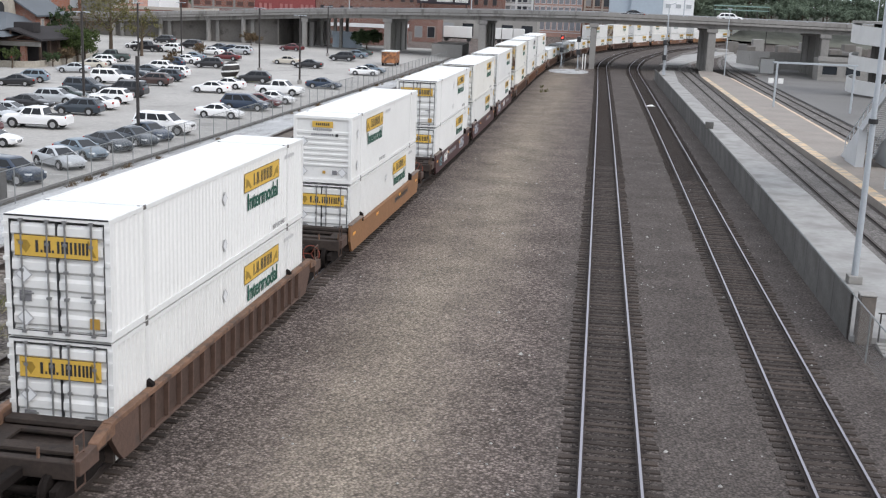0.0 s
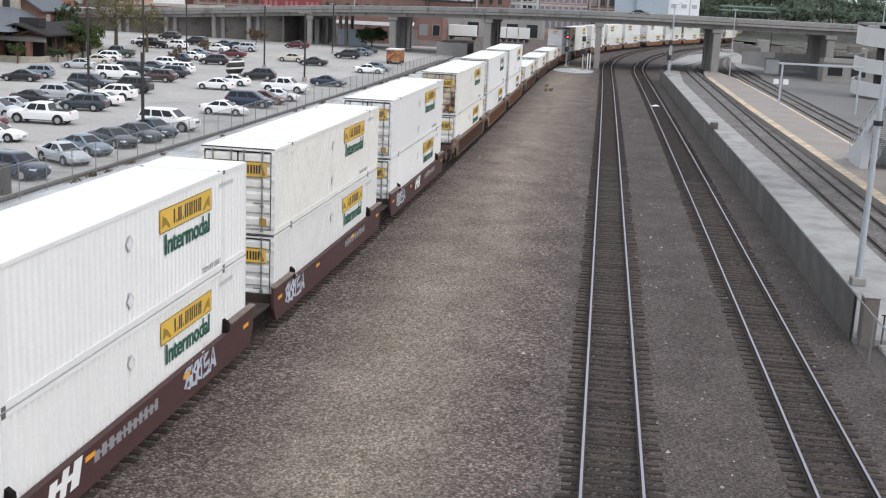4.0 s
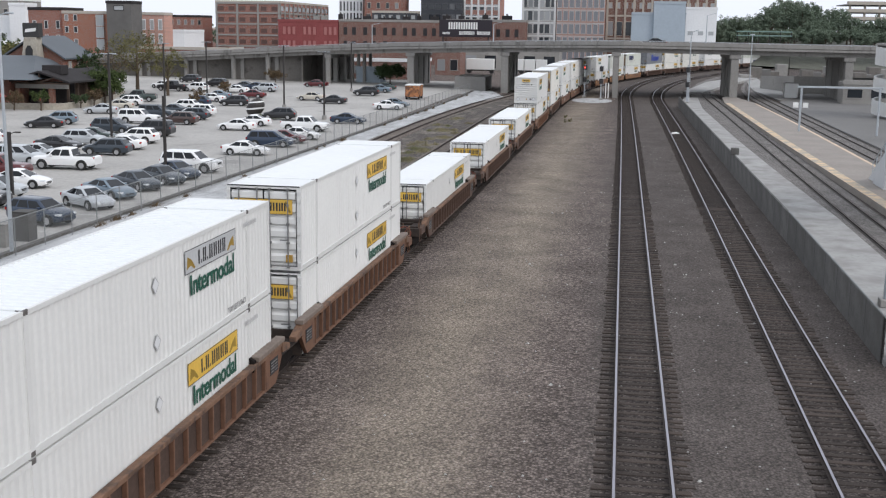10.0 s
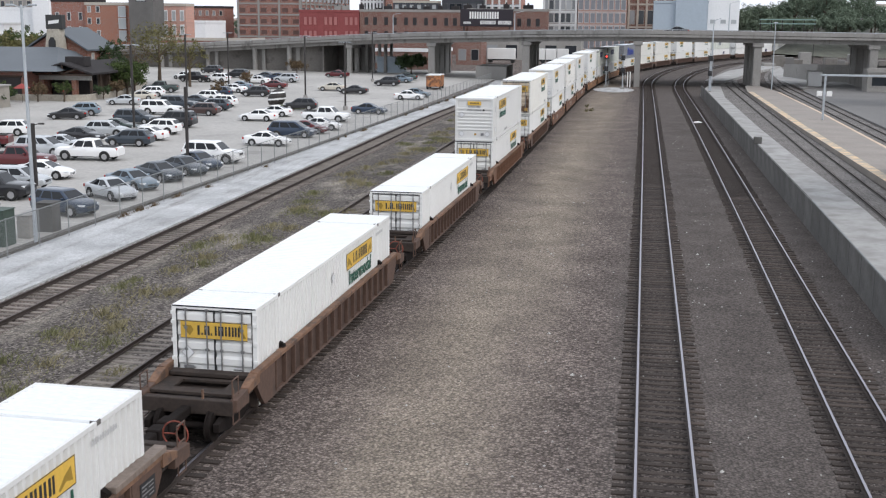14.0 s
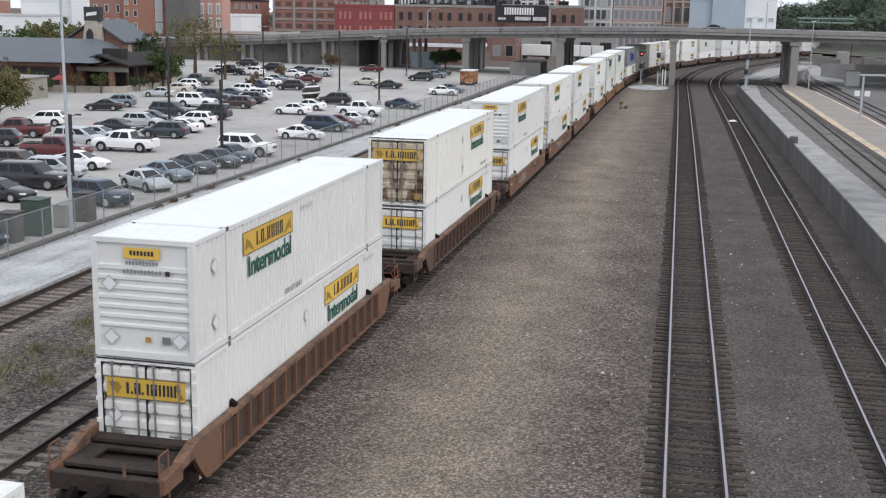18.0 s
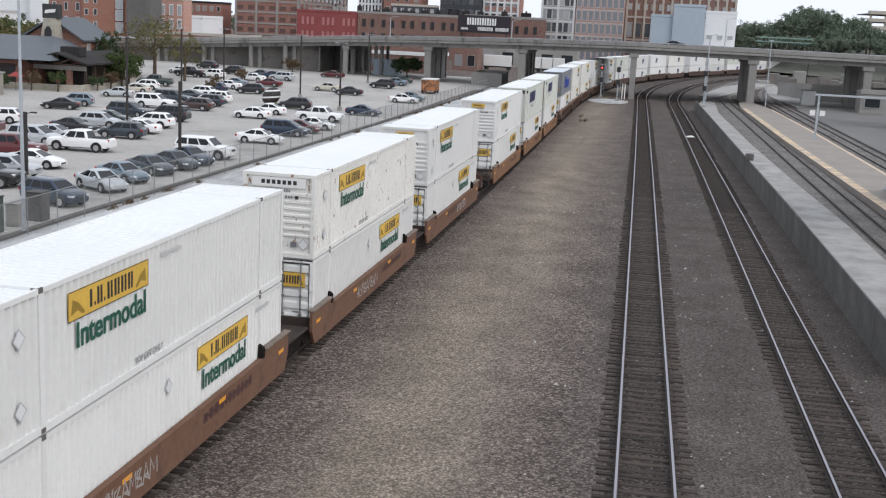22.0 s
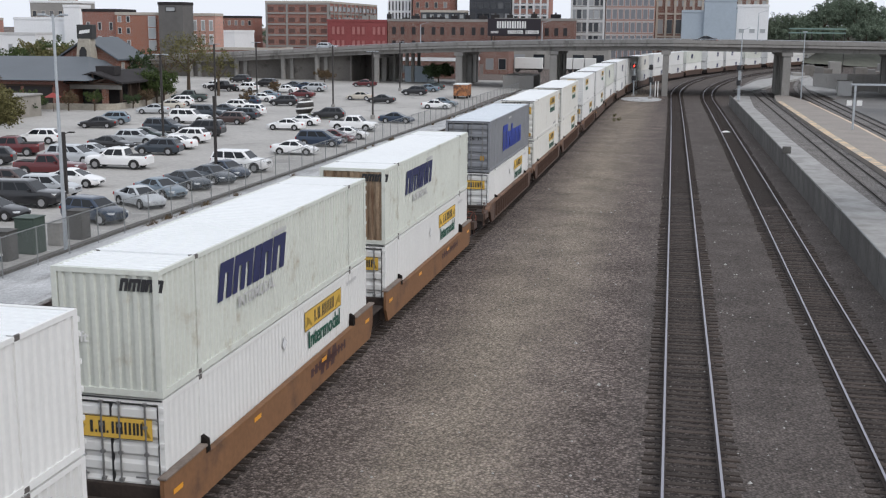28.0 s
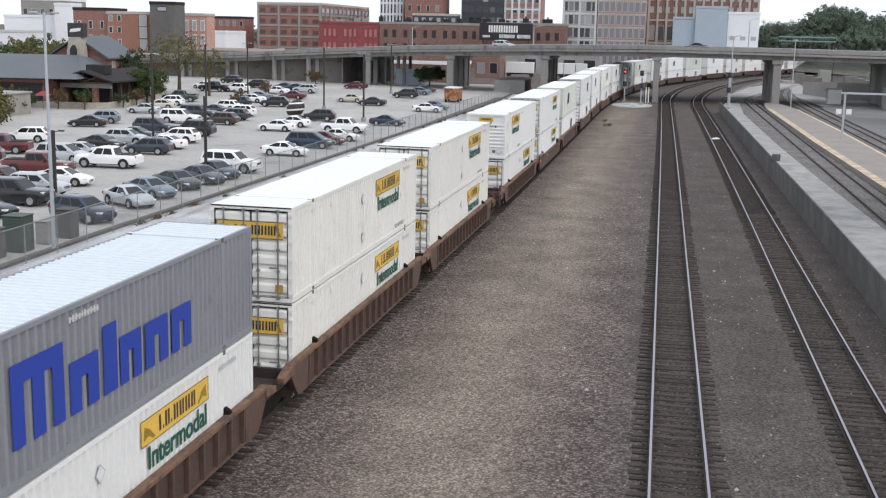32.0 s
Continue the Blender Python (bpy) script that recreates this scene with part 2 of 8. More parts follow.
WHITE_PATH = gravel("white_crushed_limestone", (0.4, 0.405, 0.41), (0.6, 0.605, 0.61), 0.05, tint=(0.33, 0.325, 0.32), tint_at=(0.46, 0.7), tint_scale=0.9, drift=0.12, clump=0.12, bump=0.2, joint=0.85)
ASPHALT = grain("worn_lot_asphalt", (0.385, 0.37, 0.35), 0.9, coarse=0.08, fine=3, var=0.24, bump=0.05, stain=(0.27, 0.26, 0.245), stain_scale=0.15, stain_at=(0.55, 0.7))
DARK_ROAD = grain("dark_asphalt", (0.16, 0.155, 0.15), 0.9, coarse=0.1, fine=4, var=0.2, bump=0.05)
CONCRETE = grain("weathered_concrete", (0.29, 0.28, 0.265), 0.88, coarse=0.25, fine=5, var=0.2, bump=0.08, stain=(0.2, 0.19, 0.175), stain_scale=0.5, stain_at=(0.52, 0.75))
PALE_CONCRETE = grain("pale_platform_concrete", (0.345, 0.34, 0.33), 0.88, coarse=0.3, fine=4, var=0.25, bump=0.06, stain=(0.23, 0.22, 0.21), stain_scale=0.5, stain_at=(0.38, 0.72))
PANEL = grain("grey_barrier_panel", (0.105, 0.102, 0.098), 0.85, coarse=0.8, fine=9, var=0.3, each=0.16, bump=0.08, stain=(0.08, 0.076, 0.07), stain_at=(0.46, 0.7), stain_scale=1.2, run=0.3)
TIE = grain("creosoted_tie", (0.052, 0.04, 0.034), 0.95, coarse=1.5, fine=22, var=0.4, bump=0.25, each=0.35)
OLD_TIE = grain("grey_weathered_tie", (0.2, 0.175, 0.155), 0.95, coarse=1.5, fine=22, var=0.4, bump=0.25, each=0.35)
RAIL_SIDE = grain("rusty_rail_web", (0.055, 0.042, 0.037), 0.75, metal=0.3, fine=14, var=0.3)
RAIL_TOP = plain("polished_rail_head", (0.38, 0.365, 0.4), 0.4, 1.0)
RAIL_DULL = plain("dull_rail_head", (0.11, 0.09, 0.083), 0.6, 0.6)
WHITE = grain("white_container_paint", (0.71, 0.71, 0.697), 0.5, coarse=0.5, fine=9, var=0.05, bump=0, each=0.07, stain=(0.5, 0.475, 0.43), stain_at=(0.58, 0.85), stain_scale=1.6, run=0.4)
CREAM = grain("aged_cream_container_paint", (0.73, 0.72, 0.68), 0.55, coarse=0.5, fine=9, var=0.07, bump=0, stain=(0.46, 0.41, 0.34), stain_at=(0.58, 0.8), stain_scale=1.1, each=0.05)
RUSTY = grain("rust_spotted_white_paint", (0.75, 0.74, 0.71), 0.6, coarse=0.5, fine=9, var=0.08, bump=0, stain=(0.26, 0.14, 0.08), stain_at=(0.6, 0.67), stain_scale=5.5, run=0.4)
GRIMY = grain("grimy_rusted_door_paint", (0.5, 0.42, 0.32), 0.7, coarse=1.2, fine=9, var=0.2, bump=0, stain=(0.11, 0.06, 0.035), stain_at=(0.46, 0.58), stain_scale=1.8, run=0.35)
STREAKED = grain("rust_spotted_door_paint", (0.7, 0.69, 0.66), 0.6, coarse=1.2, fine=9, var=0.1, bump=0, stain=(0.13, 0.085, 0.06), stain_at=(0.55, 0.66), stain_scale=3.0, run=0.3)
IVORY = grain("dirty_ivory_container_paint", (0.62, 0.64, 0.59), 0.55, coarse=0.5, fine=9, var=0.08, bump=0, stain=(0.4, 0.36, 0.29), stain_at=(0.55, 0.8), stain_scale=1.1, each=0.05)
BROWN_END = grain("rust_brown_end_paint", (0.3, 0.22, 0.15), 0.75, coarse=1.2, fine=9, var=0.2, bump=0, stain=(0.13, 0.075, 0.045), stain_at=(0.46, 0.62), stain_scale=1.5, run=0.2)
GREY_BOX = grain("grey_container_paint", (0.23, 0.24, 0.26), 0.55, coarse=0.6, fine=9, var=0.09, bump=0, stain=(0.2, 0.18, 0.16), stain_at=(0.58, 0.8), stain_scale=1.1)
# white roof kept brighter than the sides: light from above put into the colour
ROOF_WHITE = grain("toplit_roof_paint", (0.76, 0.775, 0.78), 0.5, coarse=0.5, fine=5, var=0.04, bump=0)
GASKET = plain("black_door_gasket", (0.02, 0.02, 0.022), 0.7)
STEEL = grain("galvanised_rod", (0.24, 0.24, 0.24), 0.5, metal=0.5, fine=12, var=0.2, bump=0)
CASTING = grain("dark_worn_casting", (0.11, 0.1, 0.095), 0.7, fine=12, var=0.3, bump=0.1)
YELLOW = grain("faded_yellow_sign", (0.66, 0.42, 0.075), 0.5, coarse=1.2, fine=10, var=0.1, bump=0, each=0.12)
BLACK = plain("black_print", (0.025, 0.025, 0.028), 0.55)
GREEN = plain("dark_green_print", (0.012, 0.09, 0.06), 0.5)
BLUE = plain("royal_blue_print", (0.02, 0.05, 0.33), 0.5)
NAVY = plain("navy_print", (0.02, 0.025, 0.09), 0.5)
GREY_PRINT = plain("grey_print", (0.52, 0.52, 0.52), 0.6)
DARK_PRINT = plain("worn_dark_print", (0.24, 0.24, 0.25), 0.6)
WHITE_PRINT = plain("white_print", (0.75, 0.75, 0.74), 0.6)
WELL_BROWN = grain("brown_wellcar_steel", (0.1, 0.061, 0.046), 0.75, coarse=0.7, fine=7, var=0.28, bump=0.08, stain=(0.045, 0.035, 0.03), stain_at=(0.5, 0.72), stain_scale=0.7)
WELL_RUST = grain("orange_brown_wellcar_steel", (0.16, 0.083, 0.052), 0.75, coarse=0.7, fine=7, var=0.25, bump=0.08, stain=(0.09, 0.05, 0.035), stain_at=(0.5, 0.74), stain_scale=0.7)
# well car steel darkened in colour to deepen the shade between the ribs
SHADE_DARK_PLATE = grain("shade_dark_plate", (0.07, 0.044, 0.034), 0.8, coarse=0.8, fine=7, var=0.35, bump=0.08)
# worn brown steel, its paler tone also painting the highlight along the edge
WORN_LIT_EDGE = grain("worn_lit_brown_chord", (0.185, 0.104, 0.066), 0.75, coarse=0.9, fine=8, var=0.35, bump=0.08, stain=(0.085, 0.055, 0.042), stain_at=(0.46, 0.62), stain_scale=1.6)
LEDGE = grain("worn_grey_brown_ledge", (0.2, 0.16, 0.135), 0.8, coarse=1, fine=8, var=0.3, bump=0.08)
WELL_ORANGE = grain("ochre_wellcar_paint", (0.25, 0.127, 0.06), 0.7, coarse=0.6, fine=7, var=0.18, bump=0.05, stain=(0.2, 0.1, 0.045), stain_at=(0.52, 0.78), stain_scale=0.6)
WELL_TAN = grain("brown_orange_wellcar_paint", (0.21, 0.105, 0.05), 0.7, coarse=0.6, fine=7, var=0.2, bump=0.05, stain=(0.1, 0.055, 0.035), stain_at=(0.5, 0.75), stain_scale=0.6)
WELL_MAROON = grain("maroon_wellcar_paint", (0.065, 0.029, 0.028), 0.65, coarse=0.6, fine=7, var=0.2, bump=0.05, stain=(0.05, 0.03, 0.028), stain_at=(0.52, 0.78), stain_scale=0.6)
BRAKE_RED = grain("red_brown_brake_paint", (0.2, 0.05, 0.032), 0.7, fine=8, var=0.3, bump=0.05)
GRIME = grain("greasy_underframe", (0.015, 0.012, 0.011), 0.9, spec=0.12, coarse=1, fine=8, var=0.35, bump=0.1)
GRAFFITI = grain("silver_spray_paint", (0.42, 0.45, 0.5), 0.6, coarse=1.5, fine=5, var=0.3, bump=0)
GLASS = plain("dark_window_glass", (0.02, 0.025, 0.03), 0.08, 0.0, 0.8)
TYRE = plain("black_tyre", (0.018, 0.018, 0.018), 0.85)
RIM = plain("silver_rim", (0.5, 0.5, 0.51), 0.35, 0.7)
LAMP_GLASS = plain("clear_headlight", (0.7, 0.72, 0.74), 0.15)
TAIL_RED = plain("red_tail_light", (0.35, 0.015, 0.012), 0.25)
POLE_DARK = grain("dark_bronze_pole", (0.05, 0.045, 0.043), 0.6, metal=0.3, fine=9, var=0.2, bump=0)
POLE_PALE = grain("galvanised_pole", (0.42, 0.45, 0.48), 0.5, metal=0.3, fine=9, var=0.1, bump=0)
BARK = grain("brown_bark", (0.1, 0.075, 0.055), 0.95, fine=12, var=0.3, bump=0.3)


# ---- mesh helpers ----


class Geo:
    """Vertices and faces gathered for one mesh."""

    def __init__(self):
        self.v, self.f = [], []

    def face(self, *pts):
        n = len(self.v)
        self.v += [tuple(p) for p in pts]
        self.f.append(tuple(range(n, n + len(pts))))
        return self

    def box(self, x0, x1, y0, y1, z0, z1):
        n = len(self.v)
        self.v += [(x, y, z) for x in (x0, x1) for y in (y0, y1) for z in (z0, z1)]
        self.f += [tuple(n + i for i in q) for q in ((0, 1, 3, 2), (4, 6, 7, 5), (0, 4, 5, 1), (2, 3, 7, 6), (0, 2, 6, 4), (1, 5, 7, 3))]
        return self

    def beam(self, a, b, w, h=None):
        """A square bar from a to b."""
        a, b, h = Vector(a), Vector(b), h or w
        d = (b - a).normalized()
        s = d.cross(Vector((0, 0, 1)))
        s = s.normalized() if s.length > 1e-4 else Vector((1, 0, 0))
        u = s.cross(d)
        n = len(self.v)
        for p in (a, b):
            for i, j in ((-1, -1), (1, -1), (1, 1), (-1, 1)):
                self.v.append(tuple(p + s * (i * w / 2) + u * (j * h / 2)))
        self.f += [tuple(n + i for i in q) for q in ((0, 1, 5, 4), (1, 2, 6, 5), (2, 3, 7, 6), (3, 0, 4, 7), (3, 2, 1, 0), (4, 5, 6, 7))]
        return self

    def tube(self, a, b, r0, r1=None, k=10):
        """A round bar from a to b, tapered."""
        a, b = Vector(a), Vector(b)
        r1 = r0 if r1 is None else r1
        d = (b - a).normalized()
        s = d.cross(Vector((0, 0, 1)))
        s = s.normalized() if s.length > 1e-4 else Vector((1, 0, 0))
        u = s.cross(d)
        n = len(self.v)
        for p, r in ((a, r0), (b, r1)):
            for i in range(k):
                t = 2 * math.pi * i / k
                self.v.append(tuple(p + s * (r * math.cos(t)) + u * (r * math.sin(t))))
        self.f += [(n + i, n + (i + 1) % k, n + k + (i + 1) % k, n + k + i) for i in range(k)]
        self.f += [tuple(n + k - 1 - i for i in range(k)), tuple(n + k + i for i in range(k))]
        return self

    def loft(self, rings, close=True, caps=True):
        """Skin between rings of equal counts."""
        n, k = len(self.v), len(rings[0])
        for r in rings:
            self.v += [tuple(p) for p in r]
        for i in range(len(rings) - 1):
            for j in range(k if close else k - 1):
                a, b = n + i * k + j, n + i * k + (j + 1) % k
                self.f.append((a, b, b + k, a + k))
        if caps:
            self.f += [tuple(n + k - 1 - i for i in range(k)), tuple(n + (len(rings) - 1) * k + i for i in range(k))]
        return self

    def mesh(self, name, *mats, bevel=0.0, smooth=False, slots=None):
        me = bpy.data.meshes.new(name)
        me.from_pydata(self.v, [], self.f)
        bm = bmesh.new()
        bm.from_mesh(me)
        if slots:
            for f, s in zip(bm.faces, slots):
                f.material_index = s
        bmesh.ops.recalc_face_normals(bm, faces=bm.faces)
        if bevel:
            bmesh.ops.bevel(bm, geom=list(bm.edges), offset=bevel, segments=1, affect="EDGES", clamp_overlap=True)
        if smooth:
            for f in bm.faces:
                f.smooth = True
        bm.to_mesh(me)
        bm.free()
        for m in mats:
            me.materials.append(m)
        return me


def part(name, data, parent, label="", at=None, material=None):
    """One mesh object under a thing or a part; material overrides the mesh's own on this object."""
    ob = new(name, data)
    ob.parent = parent
    if at is not None:
        ob.matrix_basis = at
    if label:
        ob["label"] = label
    if material:
        ob.material_slots[0].link = "OBJECT"
        ob.material_slots[0].material = material
    return ob


def thing(name, label, category, group="", kind="", at=None, data=None):
    ob = tagged(new(name, data), label, category, group, kind)
    if at is not None:
        ob.matrix_basis = at
    return ob


def letters(body, size, depth=0.004):
    """A mesh of words in the built-in font, in the x-z plane, facing -y."""
    cu = bpy.data.curves.new(body, "FONT")
    cu.body, cu.size, cu.extrude = body, size, depth
    cu.offset = size * 0.02
    ob = new("words", cu)
    me = bpy.data.meshes.new_from_object(ob.evaluated_get(bpy.context.evaluated_depsgraph_get()))
    bpy.data.objects.remove(ob)
    bpy.data.curves.remove(cu)
    me.transform(Matrix.Rotation(radians(90), 4, "X"))
    return me


# ---- lines of the tracks ----


def make_line(x, y, heading, bends, reach):
    """Points every half metre along a line that starts at (x, y) with a heading to the right of +y; bends: (from s, curvature)."""
    pts, h, s, step = [], heading, 0.0, 0.5
    while s <= reach:
        pts.append((x, y, h))
        k = 0.0
        for start, kk in bends:
            if s >= start:
                k = kk
        h += k * step
        x, y, s = x + math.sin(h) * step, y + math.cos(h) * step, s + step
    return pts


def on(line, s):
    """x, y and heading at s metres along a line."""
    i = min(max(s / 0.5, 0), len(line) - 2)
    j = int(i)
    f = s / 0.5 - j
    a, b = line[j], line[j + 1]
    return tuple(p + (q - p) * f for p, q in zip(a, b))


START = -60.0
LINE_A = make_line(0.99, START, 0.0, [(140, -1 / 30000), (262, 1 / 485)], 520)
LINE_B = make_line(6.7, START, 0.0, [(120, -1 / 15000), (250, 1 / 470)], 520)
LINE_TRAIN = make_line(-13.55, START, 0.018, [(110, -1 / 5500), (170, 0.0), (225, 1 / 900), (275, 1 / 420), (350, 1 / 600), (420, 1 / 495)], 960)
LINE_INNER = make_line(-16.85, START, 0.0, [(200, 1 / 900)], 330)
LINE_LEFT = make_line(-24.15, START, -0.003, [(172, 1 / 850)], 300)
LINE_C = make_line(15.15, START, 0.0015, [(262, 1 / 480)], 420)
LINE_D = make_line(24.4, START, 0.0, [(262, 1 / 480)], 400)


def ribbon(line, s0, s1, left, right, z, step=4.0):
    g, n = Geo(), max(1, int((s1 - s0) / step))
    pts = []
    for i in range(n + 1):
        x, y, h = on(line, s0 + (s1 - s0) * i / n)
        c, d = math.cos(h), -math.sin(h)
        pts.append(((x + c * left, y + d * left, z), (x + c * right, y + d * right, z)))
    for (a, b), (c, d) in zip(pts, pts[1:]):
        g.face(a, b, d, c)
    return g


# ---- the ground ----


def ground_sheet():
    """One sheet to the horizon, let down under the car park."""
    g = Geo()
    xs, ys = (-3000, -400, -29.5, 3000), (-600, -80, 215, 4000)
    for i in range(3):
        for j in range(3):
            z = -2.0 if i < 2 and j < 2 else -.22
            g.face((xs[i], ys[j], z), (xs[i + 1], ys[j], z), (xs[i + 1], ys[j + 1], z), (xs[i], ys[j + 1], z))
    g.face((-29.5, -600, -2), (-29.5, 215, -2), (-29.5, 215, -.22), (-29.5, -600, -.22)).face((-3000, 215, -2), (-29.5, 215, -2), (-29.5, 215, -.22), (-3000, 215, -.22))
    return g


thing("ground", "grey-brown crushed stone ballast spread between the railway tracks", "ground", kind="structure",
      data=ground_sheet().mesh("ground", BALLAST))


def slab(name, label, cat, pts, z0, z1, mat):
    g = Geo()
    g.face(*[(x, y, z1) for x, y in pts])
    for (a, b), (c, d) in zip(pts, pts[1:] + pts[:1]):
        g.face((a, b, z0), (c, d, z0), (c, d, z1), (a, b, z1))
    return thing(name, label, cat, kind="structure", data=g.mesh(name, mat))


FENCE = [(-29.9, -20), (-29.8, 58), (-28.9, 90), (-28.1, 133), (-27.3, 171), (-27.0, 205)]
EYE_Z = 11.43
LOT_DROP = 1.15


def on_lot(x, y):
    """A place of the plan carried down to the car park, which lies lower than the rails and climbs to the viaduct."""
    z = -LOT_DROP * min(1.0, max(0.0, (214 - y) / 60))
    k = (EYE_Z - z) / EYE_Z
    return x * k, y * k, z


def lower(ob, y):
    """Carry a built thing of the plan down to the car park at y."""
    k = (EYE_Z - on_lot(0, y)[2]) / EYE_Z
    ob.matrix_basis = Matrix.Translation((0, 0, EYE_Z * (1 - k))) @ Matrix.Scale(k, 4) @ ob.matrix_basis
    return ob


def parking_lot():
    """The car park as one sheet, its edge rising as a bank of dirt to the fence."""
    g = Geo()
    edge = [(-30.5, -60), (-30.5, 58), (-29.6, 90), (-28.8, 133), (-28.4, 154), (-28.0, 171), (-28.0, 184), (-28.0, 199), (-28.0, 214), (-28.0, 232), (-28, 250)]
    for (xa, ya), (xb, yb) in zip(edge, edge[1:]):
        for u, v in ((1, 1.6), (1.6, 3), (3, 9.5)):
            g.face(on_lot(xa * u, ya), on_lot(xb * u, yb), on_lot(xb * v, yb), on_lot(xa * v, ya))
    thing("parking_lot", "worn pale asphalt car park with oil stains", "car park", kind="structure", data=g.mesh("parking_lot", ASPHALT))
    g = Geo()
    for (xa, ya), (xb, yb) in zip(edge[:-2], edge[1:-2]):
        pa, pb = on_lot(xa - .1, ya), on_lot(xb - .1, yb)
        g.face((xa + .35, ya, .05), (xb + .35, yb, .05), (pb[0], pb[1], pb[2] + .02), (pa[0], pa[1], pa[2] + .02))
        g.face((xa + .35, ya, .05), (xb + .35, yb, .05), (xb + .36, yb, -.25), (xa + .36, ya, -.25))
    thing("dirt_bank", "dark dirt bank falling from the fence to the car park", "bank", kind="structure", data=g.mesh("dirt_bank", grain("dark_dirt", (.1, .09, .08), .95, coarse=.5, fine=6, var=.35, bump=.3)))


parking_lot()
slab("white_path", "white crushed limestone service track along the fence", "path", [(-25.7, -60), (-25.75, 60), (-26.0, 120), (-25.2, 152), (-23.6, 178), (-20.5, 200), (-24.5, 217), (-32, 218), (-27.2, 203), (-27.6, 160), (-29.3, 92), (-30.2, 58), (-30.3, -60)], -0.22, -0.1, WHITE_PATH)
slab("weedy_strip", "dusty gravel strip with dry weeds between sidings", "ground", [(-15.0, -60), (-15.0, 140), (-9.5, 195), (-22.0, 190), (-23.0, 150), (-23.2, -60)], -0.22, -0.205, WEEDY)
slab("concrete_apron", "stained pale concrete apron behind the barrier", "pavement", [(9.72, 41), (13.95, 41), (13.9, 74), (13.3, 95), (12.7, 127), (12.35, 178), (13.5, 208), (11.2, 208), (8.95, 185), (9.1, 160), (9.5, 97), (9.7, 66)], -0.22, 0.0, PALE_CONCRETE)
slab("station_platform", "pale worn concrete station platform", "platform", [(17.5, 20), (22.2, 20), (22.15, 150), (21.6, 190), (19.5, 212), (17.5, 205), (16.6, 190), (16.75, 130), (17.4, 82)], -0.22, 0.28, grain("beige_platform_paving", (0.27, 0.24, 0.215), 0.88, coarse=0.3, fine=4, var=0.2, bump=0.05, stain=(0.27, 0.25, 0.225), stain_scale=0.4, stain_at=(0.48, 0.7)))
slab("platform_edge", "worn yellow warning strip along the platform edge", "platform edge", [(17.52, 20), (18.35, 20), (18.25, 82), (17.6, 130), (17.4, 189), (16.62, 189), (16.77, 130), (17.42, 82)], 0.28, 0.286, grain("worn_yellow_strip", (0.62, 0.46, 0.29), 0.85, coarse=1.5, fine=8, var=0.3, bump=0, stain=(0.36, 0.32, 0.27), stain_at=(0.4, 0.6), stain_scale=0.8))
slab("platform_coping", "pale coping strip on the far platform edge", "platform edge", [(21.85, 20), (22.18, 20), (22.13, 150), (21.58, 189), (21.25, 189), (21.8, 150)], 0.28, 0.286, grain("pale_coping", (0.58, 0.46, 0.34), 0.85, var=0.2, bump=0))
slab("station_yard", "dark asphalt yard beside the station", "road", [(26.6, 20), (200, 20), (200, 300), (60, 300), (30, 215), (26.6, 200)], -0.22, -0.03, DARK_ROAD)
slab("pale_yard_strip", "pale concrete strip beside the curving station track", "pavement", [(27.4, 206), (31.4, 214), (32.0, 232), (31.6, 262), (35.5, 320), (32.6, 320), (28.0, 262), (26.3, 236)], -0.22, 0.0, PALE_CONCRETE)
slab("curved_platform_end", "pale concrete platform end curving away", "platform", [(11.5, 222), (15, 220), (24, 262), (34, 300), (29, 302), (19, 268)], -0.22, 0.28, PALE_CONCRETE)

# beds of darker stone under the tracks
for nm, line, s0, s1, w in (("track_bed_1", LINE_A, 0, 500, 1.0), ("track_bed_2", LINE_B, 0, 500, 1.0), ("track_bed_3", LINE_TRAIN, 0, 700, 0.8), ("track_bed_4", LINE_C, 70, 400, 1.6), ("track_bed_5", LINE_D, 70, 390, 1.7)):
    thing(nm, "grey stone bed packed up to the station rails" if nm[-1] in "45" else "dark oil-stained ballast bed under a railway track", "track bed", kind="structure", data=ribbon(line, s0, s1, -3.1 if nm == "track_bed_4" else -w, w, -0.2 if "4" not in nm and "5" not in nm else -0.1).mesh(nm, STATION_BED if "4" in nm or "5" in nm else TRACK_BED))


# dark flangeways beside the station rails
FLANGEWAY = grain("oily_flangeway", (.05, .043, .038), .9, coarse=.8, fine=6, var=.35, bump=.1)
for nm, line, reach in (("flangeway_1", LINE_C, 400), ("flangeway_2", LINE_D, 390)):
    for side in (-.7525, .7525):
        thing(nm, "dark oily strip along a station rail", "track bed", kind="structure", data=ribbon(line, 70, reach, side - .2, side + .2, -.094).mesh(nm, FLANGEWAY))


# ---- tracks: rails and single ties ----
RNG = random.Random(5)


def tie_mesh(mat, length=2.6, w=0.225, h=0.17):
    return Geo().box(-length / 2, length / 2, -w / 2, w / 2, -h, 0).mesh("tie", mat, bevel=0.012)


TIE_MESHES = [tie_mesh(TIE, 2.55), tie_mesh(TIE, 2.62, 0.21), tie_mesh(TIE, 2.58, 0.24)]
OLD_MESHES = [tie_mesh(OLD_TIE, 2.5), tie_mesh(OLD_TIE, 2.6, 0.2)]


